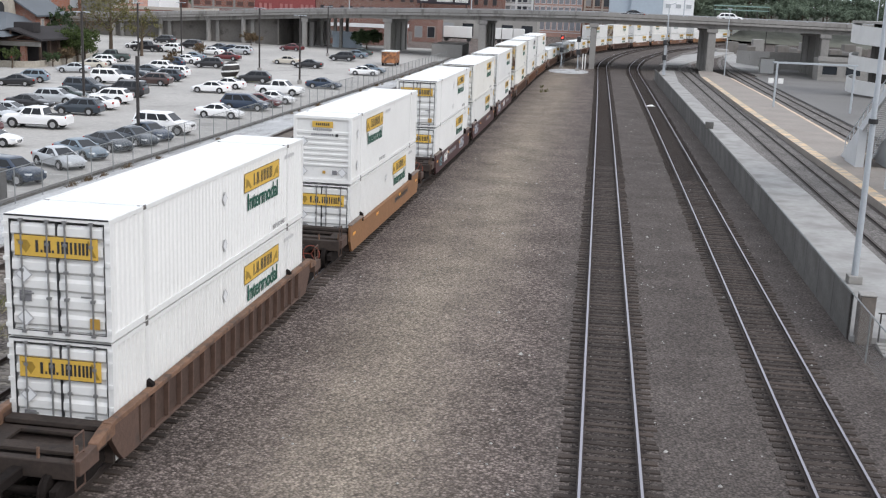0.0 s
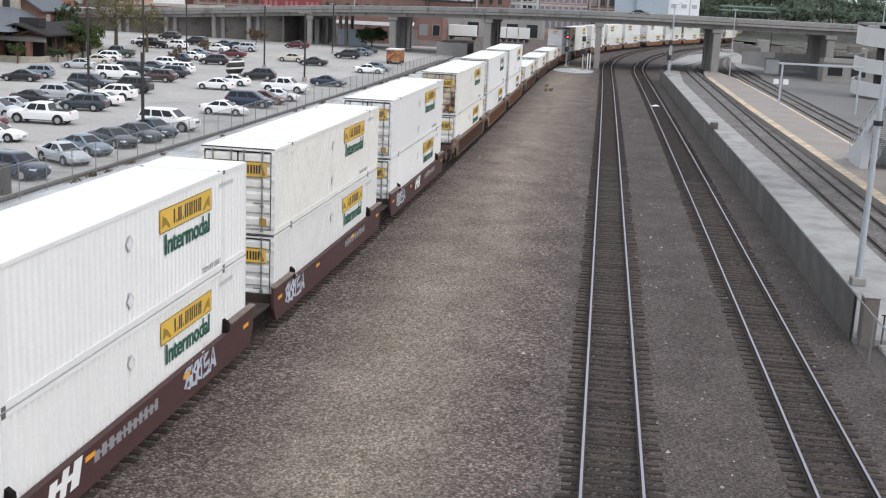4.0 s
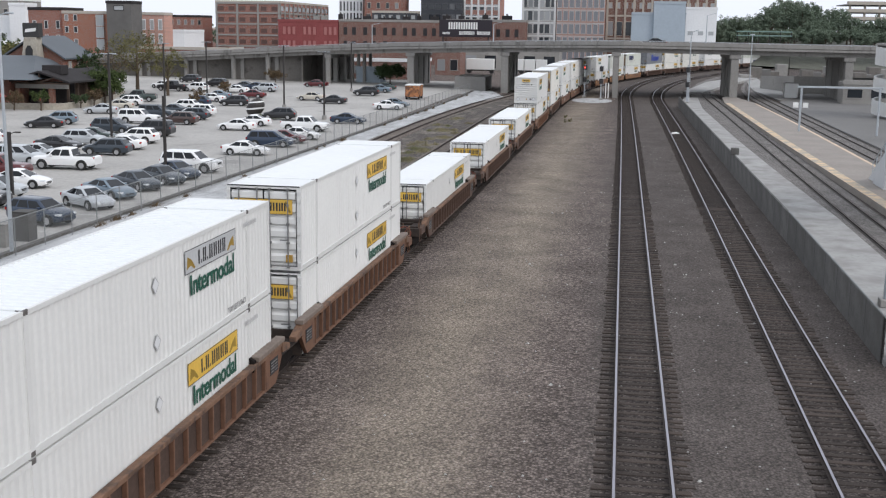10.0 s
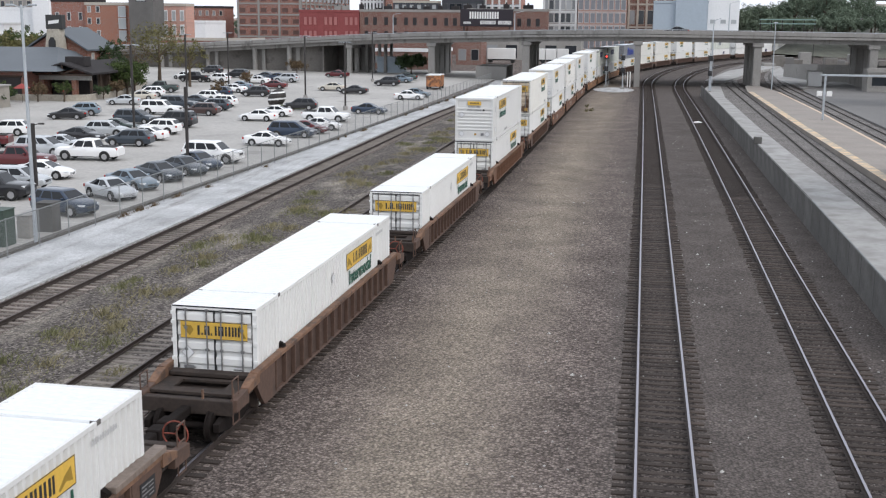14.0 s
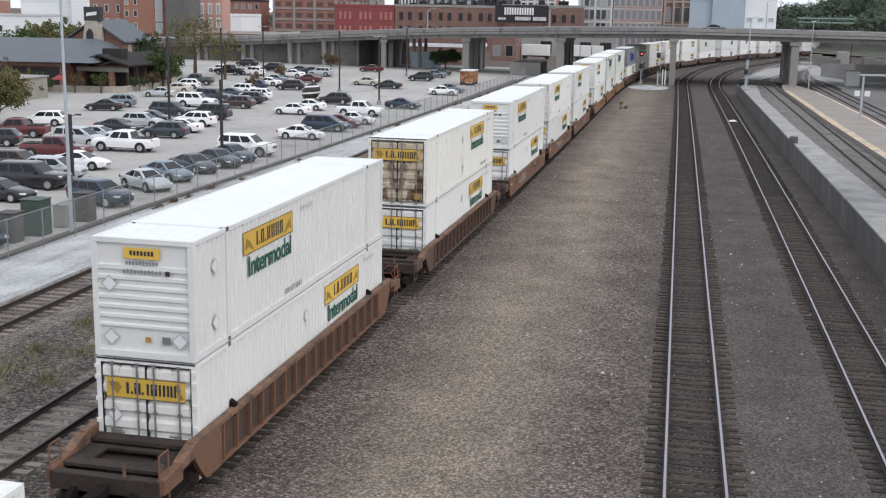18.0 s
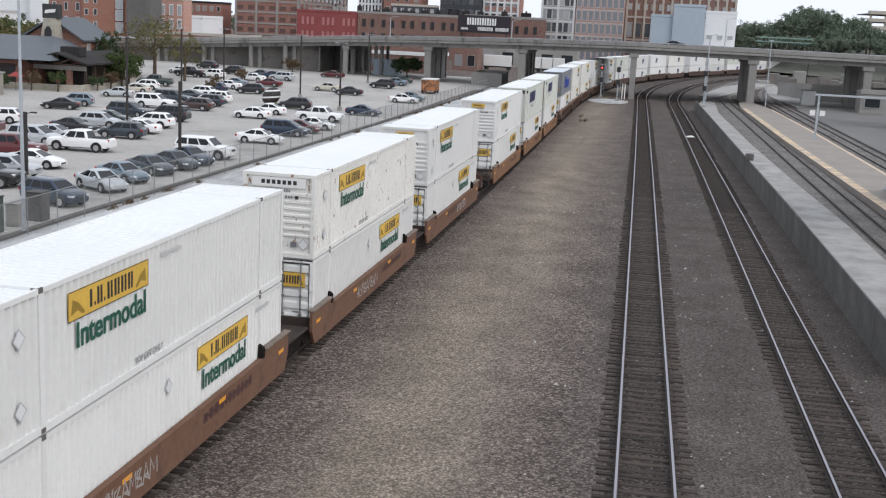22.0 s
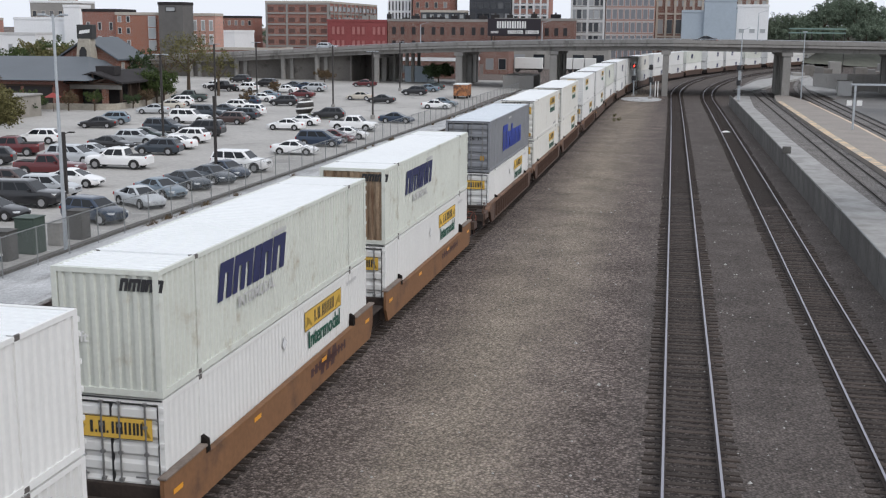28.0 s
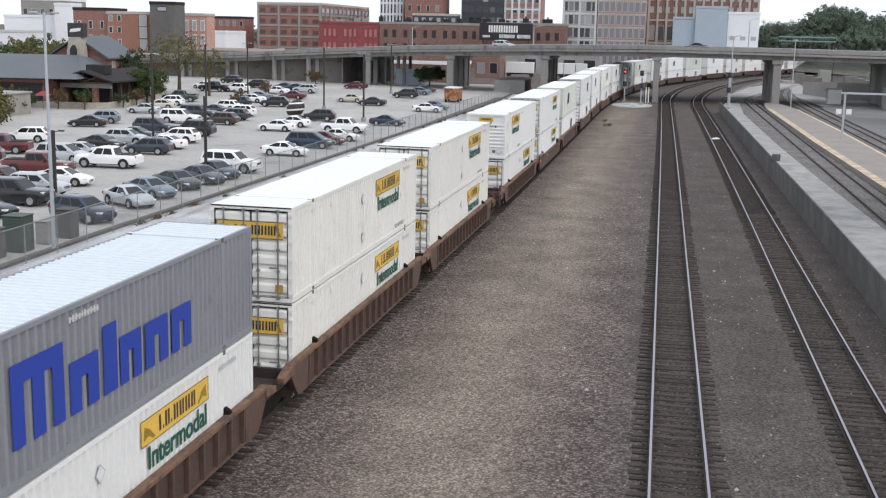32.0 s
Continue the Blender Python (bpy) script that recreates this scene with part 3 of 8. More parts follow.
def track(label, line, s0, s1, ties=300, first=70.0, old=False, top=RAIL_TOP, pitch=0.5, drop=0.0):
    """A railway track: two rails with foot, web and head, and a tie every half metre."""
    tr = thing("railway_track", label, "railway track", "railway tracks", "structure")
    tr.location.z = -drop
    prof = [(-0.07, -0.17), (0.07, -0.17), (0.07, -0.155), (0.012, -0.14), (0.012, -0.045), (0.036, -0.035), (0.036, -0.004), (0.03, 0.0), (-0.03, 0.0), (-0.036, -0.004), (-0.036, -0.035), (-0.012, -0.045), (-0.012, -0.14), (-0.07, -0.155)]
    for side in (-0.7525, 0.7525):
        g, n = Geo(), int((s1 - s0) / 4)
        rings = []
        for i in range(n + 1):
            x, y, h = on(line, s0 + (s1 - s0) * i / n)
            rings.append([(x + math.cos(h) * (side + px), y - math.sin(h) * (side + px), pz) for px, pz in prof])
        g.loft(rings)
        k = len(prof)
        slots = [1 if j in (6, 7, 8) else 0 for i in range(n) for j in range(k)] + [0, 0]
        part("rail", g.mesh("rail", RAIL_SIDE, top, slots=slots), tr)
    meshes = OLD_MESHES if old else TIE_MESHES
    rest = Geo()
    count = int((s1 - s0) / pitch)
    made = 0
    for i in range(count if ties >= 0 else 0):
        s = s0 + i * pitch + RNG.uniform(-0.05, 0.05)
        x, y, h = on(line, s)
        off, turn = RNG.uniform(-0.06, 0.06), RNG.uniform(-1.2, 1.2)
        if s >= first and made < ties:
            made += 1
            part("tie", RNG.choice(meshes), tr, at=pose(x + off, y, -0.172 - RNG.uniform(0, 0.015), 0, 0, -math.degrees(h) + turn))
        else:
            c, d = math.cos(h), -math.sin(h)
            a, b = (x - 1.28 * c + off, y - 1.28 * d), (x + 1.28 * c + off, y + 1.28 * d)
            rest.beam((a[0], a[1], -0.26), (b[0], b[1], -0.26), 0.225, 0.17)
    if rest.v:
        tagged(part("far_ties", rest.mesh("far_ties", OLD_TIE if old else TIE), tr), "row of timber ties running into the distance", kind="stuff")
    return tr


# ---- chain-link fence ----
FENCE_STEEL = grain("dull_fence_steel", (.24, .25, .25), .6, metal=.3, fine=9, var=.2, bump=0)


def chain_link():
    m = bpy.data.materials.new("chain_link_mesh")
    m.use_nodes = True
    N, L = m.node_tree.nodes, m.node_tree.links
    b = N["Principled BSDF"]
    b.inputs["Base Color"].default_value, b.inputs["Roughness"].default_value, b.inputs["Metallic"].default_value = (.26, .27, .27, 1), .5, .4
    tc = N.new("ShaderNodeTexCoord")
    xyz = N.new("ShaderNodeSeparateXYZ")
    L.new(tc.outputs["Object"], xyz.inputs[0])
    vals = []
    for op in ("ADD", "SUBTRACT"):
        a = N.new("ShaderNodeMath")
        a.operation = op
        L.new(xyz.outputs[1], a.inputs[0])
        L.new(xyz.outputs[2], a.inputs[1])
        s = N.new("ShaderNodeMath")
        s.operation = "MULTIPLY"
        s.inputs[1].default_value = 14.0
        L.new(a.outputs[0], s.inputs[0])
        f = N.new("ShaderNodeMath")
        f.operation = "FRACT"
        L.new(s.outputs[0], f.inputs[0])
        c = N.new("ShaderNodeMath")
        c.operation = "LESS_THAN"
        c.inputs[1].default_value = 0.13
        L.new(f.outputs[0], c.inputs[0])
        vals.append(c)
    mx = N.new("ShaderNodeMath")
    mx.operation = "MAXIMUM"
    L.new(vals[0].outputs[0], mx.inputs[0])
    L.new(vals[1].outputs[0], mx.inputs[1])
    L.new(mx.outputs[0], b.inputs["Alpha"])
    return m


# ---- concrete barrier beside the main line ----


def barrier_x(y):
    return 9.7 - max(0, y - 65) * 0.0064


def barrier():
    b = thing("panel_barrier", "grey concrete panel barrier along the main line", "barrier", kind="structure")
    panel = Geo().box(-0.06, 0.06, 0.035, 2.965, -0.25, 1.5).mesh("panel", PANEL, bevel=0.012)
    post = Geo().box(-0.045, 0.045, -0.034, 0.034, -0.25, 1.48).mesh("post", POLE_DARK)
    y = 41.4
    while y < 182:
        turn = math.degrees(math.atan2(barrier_x(y) - barrier_x(y + 3), 3))
        for nm, me in (("panel", panel), ("post", post)):
            part(nm, me, b, at=pose(barrier_x(y), y, 0, 0, 0, turn))
        y += 3.0
    pillar = grain("brown_stone_pillar", (.15, .13, .115), .9, coarse=1, fine=6, var=.3, bump=.2)
    part("end_post", Geo().box(9.86, 10.4, 40.75, 41.3, -0.25, 1.55).mesh("end_post", pillar, bevel=0.03), b)
    part("end_cap", Geo().box(9.83, 10.43, 40.72, 41.33, 1.55, 1.63).mesh("end_cap", CONCRETE, bevel=0.03), b)
    # the fence goes on past the pillar as bare mesh
    mesh_mat = chain_link()
    part("mesh_panel", Geo().face((9.7, 29, -.2), (9.7, 41.36, -.2), (9.7, 41.36, 1.46), (9.7, 29, 1.46)).mesh("mesh_panel", mesh_mat), b)
    part("top_rail", Geo().tube((9.7, 29, 1.5), (9.7, 41.36, 1.5), .028, k=6).tube((9.7, 41.36, 1.52), (9.7, 66, 1.52), .028, k=6).mesh("top_rail", FENCE_STEEL), b)
    for k in range(4):
        part("post", Geo().tube((9.7, 29.5 + k * 3, -.25), (9.7, 29.5 + k * 3, 1.5), .032, k=8).mesh("post", FENCE_STEEL), b)
    for k in range(4):
        part("step", Geo().box(10.5, 13.4, 40.6 - .32 * (k + 1), 40.6 - .32 * k, -.22, -.05 - .04 * k).mesh("step", CONCRETE, bevel=.01), b)
    for x in (10.6, 11.5, 12.4):
        part("railing_post", Geo().tube((x, 40.7, -.2), (x, 40.7, 1.0), .03, k=6).mesh("railing_post", POLE_DARK), b)
    part("railing", Geo().tube((10.5, 40.7, 1.0), (12.5, 40.7, 1.0), .03, k=6).mesh("railing", POLE_DARK), b)
    part("cabinet", Geo().box(9.2, 9.85, 96.4, 96.9, 1.5, 2.05).mesh("cabinet", PANEL, bevel=0.03), b)


# ---- road bridge ----
DECK = [(150, 214, 9.1), (80, 208, 9.3), (38, 205.5, 9.5), (18, 205, 9.65), (-1, 204.5, 9.75), (-21, 211, 9.35), (-46, 224, 8.5), (-62, 231, 7.75), (-94, 240, 5.75), (-150, 250, 3.2)]


def deck_at(x):
    """Front edge y and top z of the bridge at x."""
    for (x1, y1, z1), (x0, y0, z0) in zip(DECK, DECK[1:]):
        if x0 <= x <= x1:
            f = (x - x0) / (x1 - x0)
            return y0 + (y1 - y0) * f, z0 + (z1 - z0) * f
    return DECK[-1][1:]


BAY = grain("brown_grey_bay_wall", (.17, .158, .145), .9, coarse=.2, fine=3, var=.2, bump=.05, stain=(.09, .083, .075), stain_scale=.4, stain_at=(.5, .7))


BRIDGE = grain("stained_bridge_concrete", (.265, .255, .242), .9, coarse=.15, fine=3, var=.16, bump=.05, stain=(.12, .112, .105), stain_scale=.5, stain_at=(.5, .72), run=.3)


def road_bridge():
    br = thing("road_bridge", "long weathered concrete road viaduct on column piers", "bridge", kind="structure")
    xs = [150 - i * 5 for i in range(61)]
    depth = 22.0

    def strip(y0, y1, zt, zb):
        rings = []
        for x in xs:
            y, z = deck_at(x)
            rings.append([(x, y + y0, z + zb), (x, y + y1, z + zb), (x, y + y1, z + zt), (x, y + y0, z + zt)])
        return Geo().loft(rings)

    part("deck", strip(0.35, depth, -0.85, -1.15).mesh("deck", BRIDGE), br)
    part("edge_beam", strip(0.0, 0.6, -0.82, -1.2).mesh("edge_beam", BRIDGE), br)
    part("girder", strip(1.1, 1.6, -1.15, -2.0).mesh("girder", BRIDGE), br)
    for k in range(1, 6):
        part("girder", strip(0.5 + k * 4.0, 1.0 + k * 4.0, -1.15, -2.0).mesh("girder", BRIDGE), br)
    # set-back strip in a darker concrete, drawing the shadow line under the parapet
    part("drip_course", strip(0.3, 0.42, -0.7, -0.82).mesh("drip_course", BAY), br)
    part("parapet", strip(0.12, 0.4, -0.12, -0.7).mesh("parapet", BRIDGE), br)
    part("parapet", strip(depth - 0.3, depth, -0.05, -0.85).mesh("parapet", BRIDGE), br)
    part("rail", strip(0.2, 0.32, 0.1, 0.02).mesh("rail", POLE_PALE), br)
    postm = Geo().box(-0.08, 0.08, 0.18, 0.34, -0.12, 0.03).mesh("rail_post", POLE_PALE)
    for i in range(0, 70):
        x = 110 - i * 3.4
        y, z = deck_at(x)
        part("rail_post", postm, br, at=pose(x, y, z))
    # piers: a cap beam on columns, the widest with a solid wall
    for x, wall in ((38.5, True), (19.2, True), (-1.2, False), (-21.8, True), (-41.5, True), (-60.3, False), (62, True)):
        y, z = deck_at(x)
        top = z - 2.0
        p = part("pier", Geo().box(x - .8, x + (1.1 if wall else .8), y + 0.5, y + depth - 1, top - 0.7, top).mesh("pier_cap", BRIDGE, bevel=0.06), br)
        for k in range(4):
            yy = y + 1.2 + k * 6.2
            part("column", Geo().box(x - 0.5, x + (.85 if wall else .5), yy - 0.5, yy + 0.5, -0.3, top - 0.7).mesh("column", BRIDGE, bevel=0.08), p)
        if wall:
            part("infill_wall", Geo().box(x - 0.42, x + 0.6, y + 2.0, y + depth - 3, -0.3, top - 0.7).mesh("infill_wall", BRIDGE), p)
    # round columns before closed bays on the descending end, with a thinner one behind each
    for x in (-74.7, -83.2, -95.2, -107):
        y, z = deck_at(x)
        part("column", Geo().tube((x, y + 1.3, -.3), (x, y + 1.3, z - 1.15), .52, k=14).mesh("column", BRIDGE), br)
        part("column", Geo().box(x + 1.4, x + 2.2, y + 1.7, y + 2.15, -.3, z - 1.2).mesh("column", BRIDGE, bevel=.03), br)
    for k, x in enumerate((-58.4, -56.8, -55.3, -53.9)):
        y, z = deck_at(x)
        for d in (9.0, 15.0):
            part("column", Geo().box(x - .3, x + .3, y + d, y + d + .6, -.3, z - 1.15).mesh("column", BRIDGE, bevel=.04), br)
    bays = (-66.7, -74.7, -83.2, -95.2, -107, -115, -124)
    for x1, x0 in zip(bays, bays[1:]):
        y, z = deck_at(x0)
        ya, za = deck_at(x1)
        g = Geo()
        ym = max(y, ya)
        g.loft([[(x0 + .02, ym + 2.2, -0.3), (x0 + .02, ym + 2.6, -0.3), (x0 + .02, ym + 2.6, z - 1.16), (x0 + .02, ym + 2.2, z - 1.16)], [(x1 - .02, ym + 2.2, -0.3), (x1 - .02, ym + 2.6, -0.3), (x1 - .02, ym + 2.6, za - 1.16), (x1 - .02, ym + 2.2, za - 1.16)]])
        part("bay_wall", g.mesh("bay_wall", BAY), br)
    y, z = deck_at(-66.7)
    part("side_wall", Geo().box(-67.0, -66.72, y + 2.2, y + 18, -.3, z - 1.16).mesh("side_wall", BAY), br)
    part("back_wall", Geo().box(-66.7, -60.9, y + 14, y + 14.4, -.3, z - 1.16).mesh("back_wall", BAY), br)
    # lamp columns along the roadway
    for x, h in ((14.2, 5.5), (-24, 4.0), (47, 6), (-50, 4.5)):
        y, z = deck_at(x)
        lp = thing("street_lamp", "slim grey street lamp standing on the viaduct", "street lamp", "viaduct lamps", at=pose(x, y + 0.9, z - 0.85))
        part("pole", Geo().tube((0, 0, 0), (0, 0, h), 0.11, 0.07).mesh("pole", POLE_PALE), lp)
        part("arm", Geo().tube((0, 0, h), (1.2, 0.4, h + 0.35), 0.035).mesh("arm", POLE_PALE), lp)
        part("lamp_head", Geo().box(1.1, 1.55, 0.3, 0.5, h + 0.28, h + 0.38).mesh("lamp_head", POLE_PALE, bevel=0.04), lp)


# ---- the freight train ----
BOX_L, BOX_W, BOX_H = 16.15, 2.59, 2.9
POST_AT = (1.98, 14.17)


def corrugated(y0, y1, x, z0, z1, pitch, deep, out):
    """Zigzag sheet along y at x, ribs turned outwards."""
    g = Geo()
    n = max(1, round((y1 - y0) / pitch))
    p = (y1 - y0) / n
    ys = []
    for i in range(n):
        a = y0 + i * p
        ys += [(a, 0), (a + 0.2 * p, 0), (a + 0.42 * p, 1), (a + 0.78 * p, 1)]
    ys.append((y1, 0))
    for (a, i), (b, j) in zip(ys, ys[1:]):
        xa, xb = x - out * deep * (1 - i), x - out * deep * (1 - j)
        g.face((xa, a, z0), (xb, b, z0), (xb, b, z1), (xa, a, z1))
    return g


def print_strip(name, widths, h, gap, mat, slant=0.0):
    """A line of worn print as one toothed strip, along y and facing +x."""
    top, low, y = [], [], 0.0
    for k, w in enumerate(widths):
        z1 = h if k % 3 else .86 * h
        if k:
            top += [(y, .62 * h)]
            low += [(y, .4 * h)]
        top += [(y, z1), (y + w, z1)]
        low += [(y, 0), (y + w, 0)]
        if k < len(widths) - 1:
            top += [(y + w, .62 * h)]
            low += [(y + w, .4 * h)]
        y += w + gap
    return Geo().face(*[(.004, p + slant * q, q) for p, q in low + top[::-1]]).mesh(name, mat)


def sprayed_line(name, count, h, wide, seed, mat):
    """A jagged sprayed tag: one ribbon that runs from letter to letter, along y and facing +x."""
    rr = random.Random(seed)
    path, y = [], 0.0
    for k in range(count):
        w = h * rr.uniform(.5, .8)
        shape = rr.choice((((0, 0), (.1, 1), (.55, .45), (.9, 1), (1, 0)), ((.1, 1), (0, .1), (.8, 0), (.9, .55), (.2, .6), (.95, 1)), ((0, .05), (.45, 1), (.95, 0), (.7, .4), (.25, .42)), ((.9, .9), (.1, .8), (.15, .5), (.9, .45), (.8, .05), (0, .1))))
        path += [(y + w * p + h * rr.uniform(-.06, .06), h * min(1, max(.05, q + rr.uniform(-.1, .1)))) for p, q in shape]
        y += w * 1.12
    g = Geo()
    for k, (p, q) in enumerate(path):
        a, b = path[max(0, k - 1)], path[min(len(path) - 1, k + 1)]
        d = math.hypot(b[0] - a[0], b[1] - a[1]) or 1
        nx, nz = -(b[1] - a[1]) / d, (b[0] - a[0]) / d
        w = wide * rr.uniform(.6, 1.1) / 2
        x = .004 + .0003 * k
        g.v += [(x, p - nx * w, q - nz * w), (x, p + nx * w, q + nz * w)]
        if k:
            n = len(g.v)
            g.f.append((n - 4, n - 3, n - 1, n - 2))
    return g.mesh(name, mat)


def box_meshes():
    M = {}
    hw = BOX_W / 2
    for kind, deep, pitch in (("deep", 0.095, 0.272), ("shallow", 0.03, 0.272)):
        for out in (-1, 1):
            M["side_" + kind, out] = corrugated(0.1, 16.05, out * (hw - 0.02), 0.12, 2.84, pitch, deep, out).mesh("side_sheet", WHITE)
    # roof: shallow ribs across
    g = Geo()
    n = 62
    for i in range(n):
        a, p = 0.1 + i * (BOX_L - 0.2) / n, (BOX_L - 0.2) / n
        lo, hi = 2.83, 2.893
        for (ya, za), (yb, zb) in (((a, lo), (a + p * .35, lo)), ((a + p * .35, lo), (a + p * .5, hi)), ((a + p * .5, hi), (a + p * .85, hi)), ((a + p * .85, hi), (a + p, lo))):
            g.face((-hw + .06, ya, za), (hw - .06, ya, za), (hw - .06, yb, zb), (-hw + .06, yb, zb))
    M["roof"] = g.mesh("roof", ROOF_WHITE)
    M["roof_band"] = Geo().box(-hw + 0.02, hw - 0.02, -0.08, 0.08, 2.86, 2.912).mesh("roof_band", ROOF_WHITE)
    # frame: corner posts, rails along the edges, posts at the lifting points
    g = Geo()
    for sx in (-1, 1):
        a, b = sorted((sx * hw, sx * (hw - 0.14)))
        for y0, y1 in ((0, 0.16), (15.99, BOX_L), (1.9, 2.06), (14.09, 14.25)):
            g.box(a, b, y0, y1, 0, 2.895)
        a, b = sorted((sx * hw, sx * (hw - 0.08)))
        for z0, z1 in ((0.0, 0.16), (2.79, 2.895)):
            for y0, y1 in ((0.16, 1.9), (2.06, 14.09), (14.25, 15.99)):
                g.box(a, b, y0, y1, z0, z1)
    for y0, y1 in ((0.0, 0.14), (16.01, BOX_L)):
        for z0, z1 in ((0, 0.15), (2.78, 2.895)):
            g.box(-hw + .14, hw - .14, y0, y1, z0, z1)
    for sx in (-1, 1):
        for z in (.25, .72, 1.3, 1.85, 2.4, 2.68):
            a, b = sorted((sx * (hw + .025), sx * (hw - .1)))
            g.box(a, b, -.035, 0, z - .05, z + .05)
    M["frame"] = g.mesh("frame", WHITE)
    M["floor"] = Geo().box(-hw + .1, hw - .1, .1, 16.05, 0.05, 0.14).mesh("floor", GRIME)
    # door leaf: a plate with proud horizontal channels
    g = Geo()
    zs = [(0.17, 0.06)]
    for k in range(6):
        z = 0.24 + k * 0.43
        zs += [(z, 0.06), (z + 0.07, 0.0), (z + 0.25, 0.0), (z + 0.33, 0.06)]
    zs.append((2.72, 0.06))
    g.loft([[(0.03, y, z), (1.125, y, z), (1.125, 0.09, z), (0.03, 0.09, z)] for z, y in zs])
    M["door"] = g.mesh("door", WHITE)
    ring = lambda e, y: [(-hw + .13 + e, y, .13 + e), (hw - .13 - e, y, .13 + e), (hw - .13 - e, y, 2.79 - e), (-hw + .13 + e, y, 2.79 - e)]
    M["gasket"] = Geo().loft([ring(0, .05), ring(0, -.004), ring(.02, -.004), ring(.02, .05), ring(0, .05)], caps=False).mesh("door_gasket", GASKET)
    M["seal"] = Geo().box(-0.024, 0.024, 0.0, 0.045, 0.175, 2.745).mesh("door_seal", GASKET)
    # black strip drawn for the dark gap between stacked containers
    M["gap_shade"] = Geo().box(-hw + .02, hw - .02, -.008, -.002, 2.86, 2.9).mesh("door_header", GASKET)
    g = Geo().tube((0, -0.03, 0.1), (0, -0.03, 2.82), 0.027, k=6)
    for z in (0.12, 0.95, 1.6, 2.25, 2.78):
        g.box(-0.05, 0.05, -0.06, 0.03, z - 0.035, z + 0.035)
    M["rod"] = g.mesh("lock_rod", STEEL)
    M["handle"] = Geo().box(-0.28, 0.04, -0.05, -0.03, -0.02, 0.02).mesh("door_handle", STEEL)
    # closed front end: broad horizontal ribs
    g = Geo()
    zs = [(0.15, 0), (0.72, 0), (0.74, 0.05), (0.78, 0.05)]
    for k in range(6):
        z = 0.8 + k * 0.235
        zs += [(z, 0.05), (z + 0.03, 0), (z + 0.13, 0), (z + 0.16, 0.05)]
    zs += [(2.24, 0.05), (2.26, 0), (2.78, 0)]
    zs = sorted(zs)
    for (a, i), (b, j) in zip(zs, zs[1:]):
        g.face((-hw + .14, 16.13 - .05 + i, a), (hw - .14, 16.13 - .05 + i, a), (hw - .14, 16.13 - .05 + j, b), (-hw + .14, 16.13 - .05 + j, b))
    M["front"] = g.mesh("front_panel", WHITE)
    g = Geo()
    n = 9
    for k in range(n):
        x, p = -hw + .14 + k * (BOX_W - .28) / n, (BOX_W - .28) / n
        for (a, i), (b, j) in (((x, 0), (x + p * .4, 0)), ((x + p * .4, 0), (x + p * .5, .05)), ((x + p * .5, .05), (x + p * .9, .05)), ((x + p * .9, .05), (x + p, 0))):
            g.face((a, 16.08 + i, .15), (b, 16.08 + j, .15), (b, 16.08 + j, 2.78), (a, 16.08 + i, 2.78))
    M["front_ribbed"] = g.mesh("front_panel", WHITE)
    M["casting"] = Geo().box(-0.09, 0.09, -0.09, 0.09, -0.06, 0.06).mesh("corner_casting", CASTING, bevel=0.015)
    # signs, on the +x side, read from left to right towards +y
    M["sign"] = Geo().box(0, 0.006, 0, 3.88, 0, 0.59).mesh("sign_panel", YELLOW)
    bars = Geo()
    for a, w in ((0.95, 0.1), (1.15, 0.06), (1.28, 0.24), (1.6, 0.06), (1.76, 0.25), (2.1, 0.25), (2.44, 0.26), (2.79, 0.24)):
        z0, z1 = (0.12, 0.48) if w > 0.08 else (0.12, 0.2)
        if w > 0.2:
            bars.box(.006, .011, a, a + .1, z0, z1).box(.006, .011, a + w - .09, a + w, z0, z1)
        else:
            bars.box(.006, .011, a, a + w, z0, z1)
    bars.box(.006, .009, 0, 3.88, 0, .018).box(.006, .009, 0, 3.88, .572, .59).box(.006, .009, 0, .018, .018, .572).box(.006, .009, 3.862, 3.88, .018, .572)
    M["bars"] = bars.mesh("sign_print", BLACK)
    ochre = grain("ochre_emblem", (0.3, 0.19, 0.03), 0.6, bump=0)
    M["art"] = [Geo().face(*[(.008, a + sgn * p, q) for p, q in ((0, .12), (.28, .18), (.53, .06), (.6, .1), (.34, .32), (.06, .43))]).mesh("sign_emblem", ochre) for a, sgn in ((.12, 1), (3.76, -1))]
    w = letters("Intermodal", 0.74)
    w.transform(Matrix.Rotation(radians(90), 4, "Z"))
    xs = [v.co.y for v in w.vertices]
    k = 3.4 / (max(xs) - min(xs))
    w.transform(Matrix.Diagonal((1, k, 1, 1)))
    w.materials.append(GREEN)
    M["words"] = w
    # small stencilled marks and diamond plates
    M["stencil"] = print_strip("stencil", [.08] * 4 + [.05] + [.08] * 5, .14, .04, GREY_PRINT)
    M["end_print"] = print_strip("stencil", [.06] * 4 + [.03] + [.06] * 6, .1, .035, DARK_PRINT)
    g = Geo().face((.01, 0, -.18), (.01, .18, 0), (.01, 0, .18), (.01, -.18, 0)).face((.006, 0, -.22), (.006, .22, 0), (.006, 0, .22), (.006, -.22, 0))
    M["diamond"] = g.mesh("placard_holder", plain("pale_placard", (0.7, 0.71, 0.72), 0.4), plain("placard_rim", (0.42, 0.42, 0.43), 0.5), slots=[0, 1])
    M["vent"] = Geo().box(-.06, .06, 0, .03, -.06, .06).mesh("vent", BLACK, bevel=.01)
    # door sign and its bars, facing -y
    M["door_sign"] = Geo().box(-1.02, 1.02, -0.012, 0.0, 0, 0.4).mesh("sign_panel", YELLOW)
    g = Geo()
